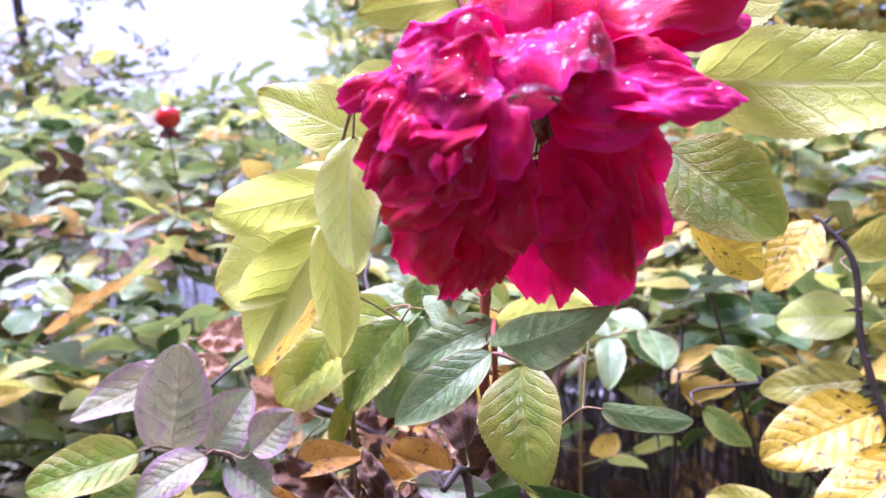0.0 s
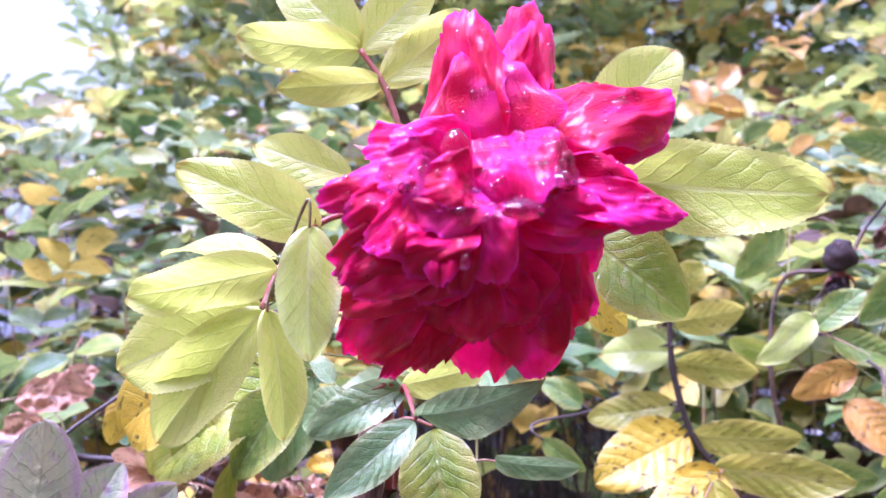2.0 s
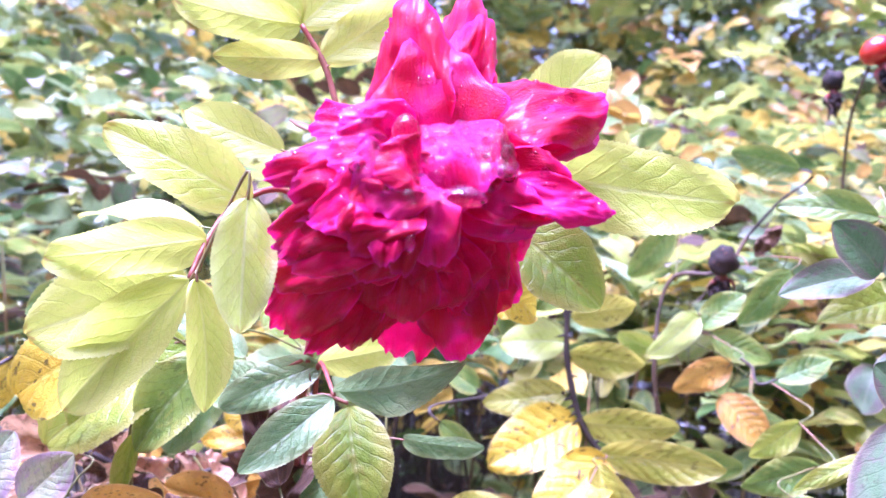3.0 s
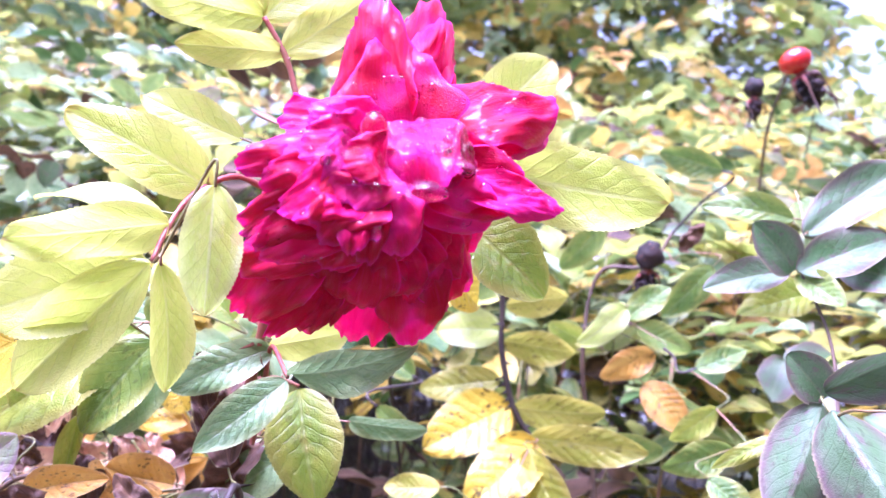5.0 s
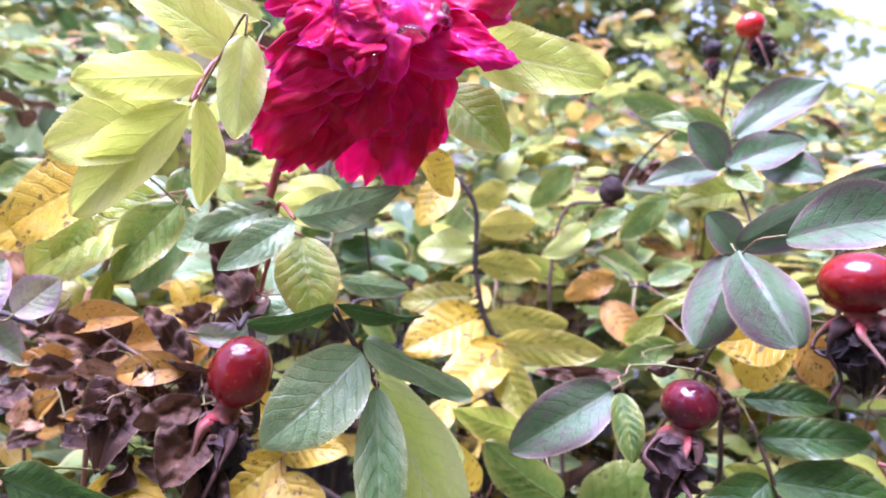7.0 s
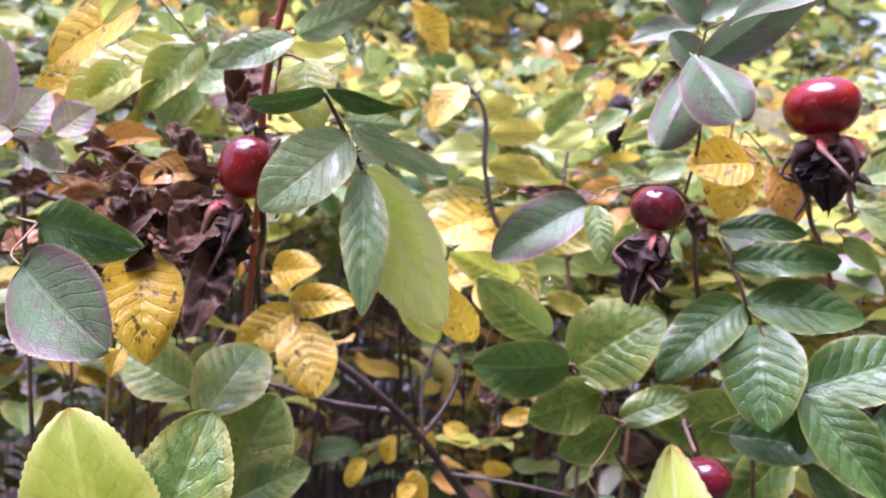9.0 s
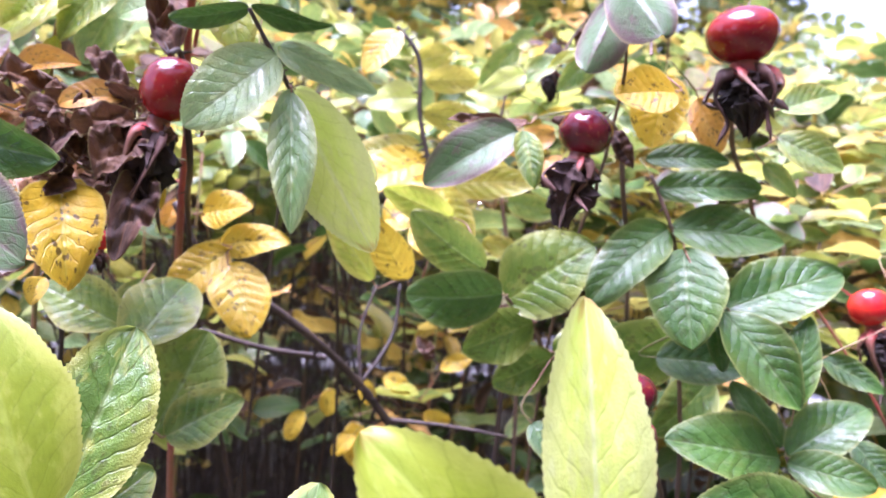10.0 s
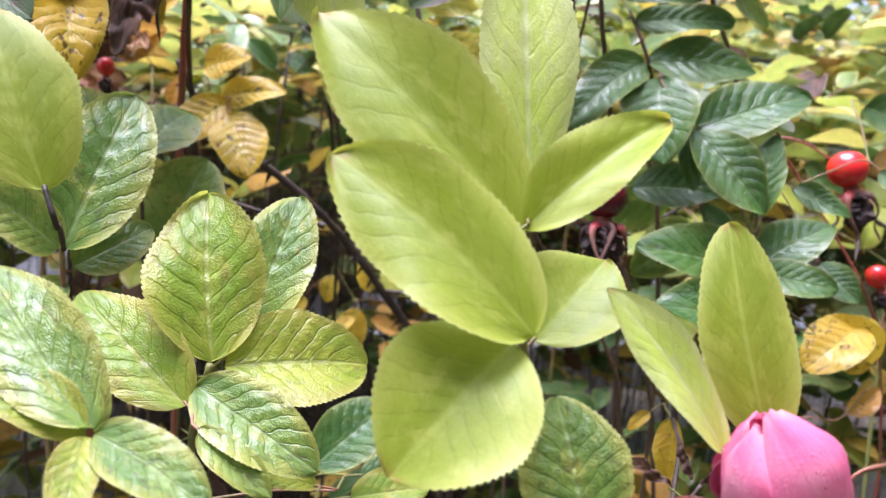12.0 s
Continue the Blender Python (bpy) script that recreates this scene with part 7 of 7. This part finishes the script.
leaflet(withered_cane, (0.0397, 0.2480, 1.0499), (0.0503, 0.2482, 1.0454), (0.30, -0.67, 0.68), 0.57, BROWN, 0.90, 0.28)
leaflet(withered_cane, (0.0331, 0.2707, 1.0583), (0.0246, 0.2646, 1.0583), (0.57, -0.79, -0.23), 0.56, BROWN, 0.90, 0.38)
leaflet(withered_cane, (0.0473, 0.2437, 1.0524), (0.0496, 0.2348, 1.0630), (0.25, -0.71, -0.66), 0.55, BROWN, 0.90, 0.26)
leaflet(withered_cane, (0.0368, 0.2672, 1.0517), (0.0484, 0.2536, 1.0538), (-0.75, -0.60, 0.28), 0.48, BROWN, 0.90, 0.18)
leaflet(withered_cane, (0.0274, 0.2754, 1.0542), (0.0387, 0.2816, 1.0628), (0.63, -0.71, -0.31), 0.64, BROWN, 0.90, 0.16)
leaflet(withered_cane, (0.0162, 0.3138, 1.0831), (-0.0060, 0.3261, 1.0888), (-0.34, -0.83, 0.45), 0.54, PEACH, 0.70, 0.12)
leaflet(withered_cane, (0.0160, 0.2877, 1.0771), (0.0361, 0.2779, 1.0831), (-0.50, -0.76, 0.43), 0.43, OCHRE, 0.70, 0.33)
leaflet(withered_cane, (0.0065, 0.2783, 1.0677), (0.0198, 0.2715, 1.0685), (-0.42, -0.76, 0.49), 0.40, BROWN, 0.70, 0.36)
leaflet(withered_cane, (0.0012, 0.2860, 1.0659), (-0.0111, 0.2916, 1.0592), (-0.50, -0.84, 0.21), 0.57, BROWN, 0.70, 0.09)
leaflet(withered_cane, (0.0561, 0.2915, 1.0665), (0.0434, 0.2973, 1.0589), (-0.53, -0.80, 0.29), 0.35, BROWN, 0.70, -0.26)
leaflet(withered_cane, (0.0510, 0.2808, 1.0749), (0.0337, 0.2893, 1.0706), (-0.45, -0.58, 0.67), 0.51, OCHRE, 0.70, 0.04)
leaflet(withered_cane, (0.0194, 0.2924, 1.0664), (0.0000, 0.3017, 1.0592), (-0.52, -0.60, 0.61), 0.45, OCHRE, 0.70, 0.07)
leaflet(withered_cane, (0.0515, 0.2633, 1.0808), (0.0706, 0.2534, 1.0822), (-0.42, -0.73, 0.54), 0.42, LILAC, 0.70, -0.28)
leaflet(withered_cane, (0.0195, 0.2839, 1.0645), (0.0388, 0.2736, 1.0622), (-0.33, -0.74, 0.59), 0.32, PEACH, 0.70, 0.11)
leaflet(withered_cane, (0.0051, 0.2948, 1.0626), (0.0199, 0.2870, 1.0619), (-0.45, -0.83, -0.32), 0.60, PEACH, 0.70, -0.04)
withered_twig = tube_part("twig", withered_cane, [(0.0080, 0.3087, 1.0680), (0.0187, 0.2931, 1.0794), (0.0327, 0.2737, 1.0738), (0.0543, 0.2499, 1.0637)], 0.0008, STEM_BROWN)
join_leaflets()

# ---- the rest of the rose thicket ----
def heading(theta, r):
    """A place in plan: theta degrees to the right of straight ahead, r metres off."""
    a = radians(theta)
    return 0.03 + r * math.sin(a), 0.04 + r * math.cos(a)


def canopy_top(theta, r):
    """Height of the thicket's upper leaves."""
    x, y = heading(theta, r)
    low = 1.03 + 0.22 * min(1.0, max(0.0, (r - 0.35) / 0.75))
    far = 0.10 * max(0.0, r - 1.1)
    return low + far + 0.06 * noise.noise(Vector((x * 3.1, y * 3.1, 4.0))) + 0.03 * noise.noise(Vector((x * 9, y * 9, 1.0)))


KINDS = list(LEAF_LOOKS)


def unit_leaves(rows, cols, count, sd):
    """A few leaf shapes as arrays, 1 long."""
    rng = random.Random(sd)
    out = []
    for _ in range(count):
        verts, faces, marks = leaf_grid(rng.uniform(0.5, 0.66), rng.uniform(0.1, 0.45), rng.uniform(-0.05, 0.2), rows, cols, 0, rng)
        out.append((np.array(verts), np.array(faces), np.array(marks)))
    return out


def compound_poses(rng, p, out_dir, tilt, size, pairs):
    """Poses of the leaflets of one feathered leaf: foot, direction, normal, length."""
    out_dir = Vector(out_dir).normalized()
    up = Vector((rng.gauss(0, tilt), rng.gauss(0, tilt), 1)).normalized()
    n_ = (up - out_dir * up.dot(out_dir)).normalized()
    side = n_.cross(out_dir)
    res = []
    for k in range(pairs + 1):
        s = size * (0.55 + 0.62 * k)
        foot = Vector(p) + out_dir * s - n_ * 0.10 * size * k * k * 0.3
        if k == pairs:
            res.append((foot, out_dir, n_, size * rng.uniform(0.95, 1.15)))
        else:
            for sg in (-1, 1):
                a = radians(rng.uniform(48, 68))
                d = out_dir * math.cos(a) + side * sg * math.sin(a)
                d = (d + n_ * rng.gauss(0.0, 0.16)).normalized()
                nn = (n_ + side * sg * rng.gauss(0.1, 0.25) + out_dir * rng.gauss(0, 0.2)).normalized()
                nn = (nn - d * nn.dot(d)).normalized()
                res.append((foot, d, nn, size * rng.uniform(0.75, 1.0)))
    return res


def massed(name, label, category, poses, shapes, rng):
    """Many leaflets as one mesh; each carries one of the leaf looks."""
    allv, allf, allm, mats, base = [], [], [], [], 0
    for foot, d, n_, length, look_ in poses:
        v, f, mk = shapes[rng.randrange(len(shapes))]
        rot = np.array((d, n_.cross(d), n_))
        allv.append((v * length) @ rot + np.array(foot))
        allf.append(f + base)
        allm.append(mk)
        mats.append(np.full(len(f), look_, np.int32))
        base += len(v)
    v, f, mk = np.concatenate(allv), np.concatenate(allf), np.concatenate(allm)
    mesh = bpy.data.meshes.new(name)
    mesh.vertices.add(len(v))
    mesh.vertices.foreach_set("co", v.astype(np.float32).ravel())
    mesh.loops.add(f.size)
    mesh.loops.foreach_set("vertex_index", f.astype(np.int32).ravel())
    mesh.polygons.add(len(f))
    mesh.polygons.foreach_set("loop_start", np.arange(0, f.size, f.shape[1], dtype=np.int32))
    mesh.polygons.foreach_set("material_index", np.concatenate(mats))
    uv = mesh.uv_layers.new(name="leaf")
    uv.data.foreach_set("uv", mk[f.ravel()].astype(np.float32).ravel())
    for k in KINDS:
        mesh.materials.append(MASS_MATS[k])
    mesh.update(calc_edges=True)
    mesh.validate()
    return tagged(new(name, smooth(mesh)), label, category, kind="stuff")


def pick(rng, weights):
    return rng.choices(range(len(KINDS)), [weights.get(k, 0) for k in KINDS])[0]


CANE_LABELS = ("brown rose cane with green autumn leaflets", "rose cane with yellowing green leaflets", "thin rose cane with mixed green and purple leaflets")
MIX_NEAR = {"GREEN": 22, "YGREEN": 26, "STRAW": 12, "FRESH": 5, "YELLOW": 15, "PURPLE": 5, "LILAC": 3, "DARK": 14, "SAGE": 6, "OCHRE": 5, "BROWN": 6}
# low leaves: extra dark and brown looks stand in for shade down there
MIX_LOW_DARKENED = {"GREEN": 22, "YGREEN": 8, "YELLOW": 22, "DARK": 34, "OCHRE": 6, "BROWN": 16}
MIX_FAR = {"GREEN": 28, "YGREEN": 26, "STRAW": 10, "YELLOW": 16, "PURPLE": 5, "DARK": 10, "OCHRE": 6, "BROWN": 6}


MIX_SHADE = {"GREEN": 38, "SAGE": 14, "DARK": 18, "YGREEN": 10, "STRAW": 5, "YELLOW": 9, "PURPLE": 8, "LILAC": 4, "OCHRE": 4, "BROWN": 5}


def thicket(name, label, count, r0, r1, t0, t1, depth, size, mix, shapes, sd, low=0.0):
    rng = random.Random(sd)
    poses = []
    for _ in range(count):
        r = math.sqrt(rng.uniform(r0 * r0, r1 * r1))
        th = rng.uniform(t0, t1)
        x, y = heading(th, r)
        top = canopy_top(th, r) + low
        z = top - depth * abs(rng.gauss(0, 0.5))
        if 13 < th < 30 and z < 1.08 - 0.14 * r and r < 1.7 and count > 200:
            continue
        a = rng.uniform(0, 2 * math.pi)
        d = (math.cos(a), math.sin(a), rng.gauss(0.05, 0.3))
        mix_here = MIX_SHADE if th < 10 and mix is not MIX_LOW_DARKENED else mix
        look_ = pick(rng, mix_here)
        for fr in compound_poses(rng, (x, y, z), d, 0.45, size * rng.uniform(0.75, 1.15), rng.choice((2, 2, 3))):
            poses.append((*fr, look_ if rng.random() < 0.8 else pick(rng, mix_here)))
    massed(name, label, "foliage", poses, shapes, rng)


NEAR_SHAPES, MID_SHAPES, FAR_SHAPES = unit_leaves(14, 4, 8, 1), unit_leaves(7, 4, 8, 2), unit_leaves(4, 2, 8, 3)
thicket("rose_foliage", "crowded green and yellow rose leaves of the thicket", 950, 0.52, 1.0, -50, 75, 0.22, 0.040, MIX_NEAR, NEAR_SHAPES, 21)
thicket("rose_foliage", "sparse yellow and green rose leaves low among the stems", 34, 0.6, 1.4, 12, 32, 0.32, 0.034, MIX_LOW_DARKENED, NEAR_SHAPES, 24, low=-0.25)
thicket("rose_foliage", "green and yellowing rose leaves further into the thicket", 2300, 1.0, 2.3, -60, 85, 0.30, 0.046, MIX_FAR, MID_SHAPES, 22)


MIX_SHRUB = {"GREEN": 28, "YGREEN": 36, "YELLOW": 15, "FRESH": 5, "SAGE": 7, "DARK": 7, "OCHRE": 4}


def tall_shrubs(name, label, count, t0, t1, r0, r1, top0, size, gap, sd):
    """Tall leafy shrubs behind the roses, with gaps where the white sky shows."""
    rng = random.Random(sd)
    poses = []
    for _ in range(count):
        th, r = rng.uniform(t0, t1), rng.uniform(r0, r1)
        x, y = heading(th, r)
        lump = noise.noise(Vector((x * 1.1, y * 1.1, 7.0)))
        top = top0 + 0.25 * top0 * lump - (max(0, (th - 50) * 0.12) if th < 64 else 0) - max(0, (-th - 5) * 0.35)
        z = rng.uniform(0.5, max(0.9, top))
        if noise.noise(Vector((x * 2.2, y * 2.2, z * 2.2))) < gap:
            continue
        a = rng.uniform(0, 2 * math.pi)
        look_ = pick(rng, MIX_SHRUB)
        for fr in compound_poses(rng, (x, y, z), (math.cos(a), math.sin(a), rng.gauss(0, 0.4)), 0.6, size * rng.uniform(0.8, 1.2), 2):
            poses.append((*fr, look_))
    massed(name, label, "foliage", poses, FAR_SHAPES, rng)


LEAF_LIBRARY = [marked_mesh("leaflet", [tuple(c) for c in v], [tuple(int(i) for i in q) for q in f], mk) for v, f, mk in unit_leaves(16, 6, 10, 4)]
for data in LEAF_LIBRARY:
    data.materials.append(GREYED_MATS["GREEN"])


def thicket_cane(theta, r, mix, label, sd):
    """One cane of the thicket with feathered leaves near its top."""
    rng = random.Random(sd)
    x, y = heading(theta, r)
    top = canopy_top(theta, r) - 0.02
    lean_x, lean_y = rng.gauss(0, 0.05), rng.gauss(0, 0.05)
    pts = [Vector((x - lean_x, y - lean_y + 0.03, 0)), Vector((x - lean_x * 0.5, y - lean_y * 0.4, top * 0.55)), Vector((x, y, top))]
    cane = thing("rose_cane", label, "rose cane", pts, rng.uniform(0.0013, 0.0022), rng.choice((STEM_BROWN, STEM_DARK, STEM_GREEN)), taper=0.5)
    cane["group"] = "canes of the thicket"
    line = curve_points(pts, 8)
    for k in range(5):
        foot = line[-1 - k] if k < 3 else line[-2].lerp(line[-5], rng.random())
        if 13 < theta < 30 and foot.z < 1.08 - 0.14 * r:
            continue
        a = rng.uniform(0, 6.3) + k * 2.4
        d = Vector((math.cos(a), math.sin(a), rng.gauss(0.15, 0.25))).normalized()
        size = rng.uniform(0.030, 0.042)
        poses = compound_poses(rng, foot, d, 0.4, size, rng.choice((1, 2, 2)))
        stalk = tube_part("leaf_stalk", cane, [foot, foot + d * size * 0.8, poses[-1][0]], 0.0006, STEM_GREEN)
        look_ = pick(rng, mix)
        for p, dd, nn, length in poses:
            m = Matrix.Translation(p) @ Matrix((dd, nn.cross(dd), nn)).transposed().to_4x4() @ Matrix.Diagonal((length, length, length, 1))
            leaf = part("leaflet", rng.choice(LEAF_LIBRARY), None, stalk, m=m)
            slot = leaf.material_slots[0]
            slot.link = "OBJECT"
            slot.material = GREYED_MATS[KINDS[look_ if rng.random() < 0.8 else pick(rng, mix)]]


cane_rng = random.Random(77)
for i in range(40):
    th = -46 + 120 * ((i * 0.6180339) % 1)
    thicket_cane(th, cane_rng.uniform(0.46, 0.72), MIX_NEAR, CANE_LABELS[i % 3], 300 + i)

tall_shrubs("shrub_foliage", "yellow-green leaves of tall shrubs behind the roses", 4600, -8, 62, 2.0, 3.1, 2.2, 0.07, -0.05, 5)
tall_shrubs("hedge_foliage", "dark green leaves of a high hedge further back", 6500, -7, 53, 7.2, 9.5, 4.6, 0.17, -0.35, 6)

# unseen hedge added behind the camera to cut reflections and fill light
tall_shrubs("hedge_foliage", "unseen dark green hedge leaves added to cut light from behind", 5200, 80, 255, 2.6, 4.0, 4.2, 0.15, -0.45, 7)


def stems(name, label, count, r0, r1, rad0, rad1, lean, sd, t0=-50, t1=75):
    """Dark bare stems below the leaves, from the soil to the canopy, with a fork or two."""
    rng = random.Random(sd)
    verts, faces = [], []

    def rod(p, rad):
        line = curve_points(p, 4)
        k0 = len(verts)
        for i, q in enumerate(line):
            rr = rad * (1 - 0.6 * i / (len(line) - 1)) * rng.uniform(0.85, 1.2)
            for k in range(5):
                a = 2 * math.pi * k / 5
                verts.append((q.x + rr * math.cos(a), q.y + rr * math.sin(a), q.z))
        for i in range(len(line) - 1):
            for k in range(5):
                a, b = k0 + 5 * i + k, k0 + 5 * i + (k + 1) % 5
                faces.append((a, b, b + 5, a + 5))
        return line

    for _ in range(count):
        th, r = rng.uniform(t0, t1), math.sqrt(rng.uniform(r0 * r0, r1 * r1))
        x, y = heading(th, r)
        top = canopy_top(th, r) - rng.uniform(0.02, 0.25)
        dx, dy = rng.gauss(0, lean), rng.gauss(0, lean)
        line = rod([Vector((x, y, -0.03)), Vector((x + dx * 0.3 + rng.gauss(0, 0.03), y + dy * 0.3 + rng.gauss(0, 0.03), top * 0.5)), Vector((x + dx, y + dy, top))], rng.uniform(rad0, rad1))
        for _ in range(rng.choice((1, 2, 3))):
            q = line[rng.randrange(3, len(line) - 1)]
            a, l = rng.uniform(0, 6.3), rng.uniform(0.08, 0.3)
            rod([q, q + Vector((math.cos(a) * l * 0.5, math.sin(a) * l * 0.5, l * 0.4)), q + Vector((math.cos(a) * l * 0.8, math.sin(a) * l * 0.8, l))], rad0 * 0.8)
    mesh = bpy.data.meshes.new(name)
    mesh.from_pydata(verts, [], faces)
    mesh.materials.append(STEM_DARK)
    tagged(new(name, smooth(mesh)), label, "stems", kind="stuff")


thicket("rose_foliage", "dark green and yellow rose leaves low in the thicket", 420, 0.46, 1.1, 30, 78, 0.5, 0.042, MIX_LOW_DARKENED, NEAR_SHAPES, 25, low=-0.18)
# dark leaf screen added to hide bright ground and darken the hollow
thicket("rose_foliage", "dark brown and green leaves added to darken the hollow", 190, 1.3, 2.2, 8, 36, 0.5, 0.045, {"DARK": 50, "BROWN": 30, "YELLOW": 12, "OCHRE": 8}, MID_SHAPES, 27, low=-0.45)
thicket("rose_foliage", "green and brown rose leaves low in the thicket", 420, 0.46, 1.1, -52, 13, 0.5, 0.042, MIX_LOW_DARKENED, NEAR_SHAPES, 26, low=-0.18)
stems("rose_stems", "dense thin dark stems in the hollow of the thicket", 620, 0.55, 1.9, 0.0006, 0.0018, 0.10, 19, 8, 38)
stems("rose_stems", "thicket of thin dark bare rose stems", 420, 0.75, 2.4, 0.0008, 0.0026, 0.16, 9)


def tree(theta, r, height, spread, label, sd):
    """A tree: trunk, limbs, and a crown of many leaf clumps with gaps."""
    rng = random.Random(sd)
    x, y = heading(theta, r)
    ob = new("tree")
    PLACE[ob] = Matrix.Translation((x, y, -0.05))
    ob.matrix_basis = PLACE[ob]
    tagged(ob, label, "tree")
    top = Vector((rng.gauss(0, 0.2), rng.gauss(0, 0.2), height * 0.9))
    part("trunk", tube_mesh("trunk", [(0, 0, 0), (top.x * 0.4, top.y * 0.2, height * 0.45), top], 0.016 * height, 0.25, 10, 6, 0, sd), BARK, ob, m=PLACE[ob].copy())
    poses = []
    for i in range(16):
        u = rng.uniform(0.30, 0.95)
        a = rng.uniform(0, 6.3)
        foot = top * u
        reach_ = spread * (1.15 - 0.75 * u) * rng.uniform(0.7, 1.1)
        tip = foot + Vector((math.cos(a) * reach_, math.sin(a) * reach_, rng.uniform(0.1, 0.5) * reach_))
        part("limb", tube_mesh("limb", [foot, foot.lerp(tip, 0.5) + Vector((0, 0, 0.06 * reach_)), tip], 0.005 * height * (1.1 - u), 0.3, 6, 4, 0, sd + i), BARK, ob, m=PLACE[ob].copy())
        for _ in range(60):
            c = foot.lerp(tip, rng.uniform(0.3, 1.08)) + Vector((rng.gauss(0, 0.12), rng.gauss(0, 0.12), rng.gauss(0, 0.10))) * spread
            b_ = rng.uniform(0, 6.3)
            look_ = pick(rng, MIX_FAR)
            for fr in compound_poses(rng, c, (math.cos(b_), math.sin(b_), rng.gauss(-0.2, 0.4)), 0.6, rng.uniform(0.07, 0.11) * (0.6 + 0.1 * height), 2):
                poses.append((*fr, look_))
    crown = massed("crown", "", "", poses, FAR_SHAPES, rng)
    crown.matrix_basis = PLACE[ob]
    crown.parent = ob
    crown.matrix_parent_inverse = PLACE[ob].inverted()


tree(-27.5, 8.0, 5.0, 1.9, "dark bare-limbed tree against the white sky", 61)
tree(-4.5, 10.0, 5.5, 1.1, "slender dark green tree above the hedge", 62)
tree(20, 11.0, 6.0, 1.8, "green tree behind the high hedge", 63)
tree(35, 10.5, 6.0, 1.8, "green tree with a dark slim trunk", 64)
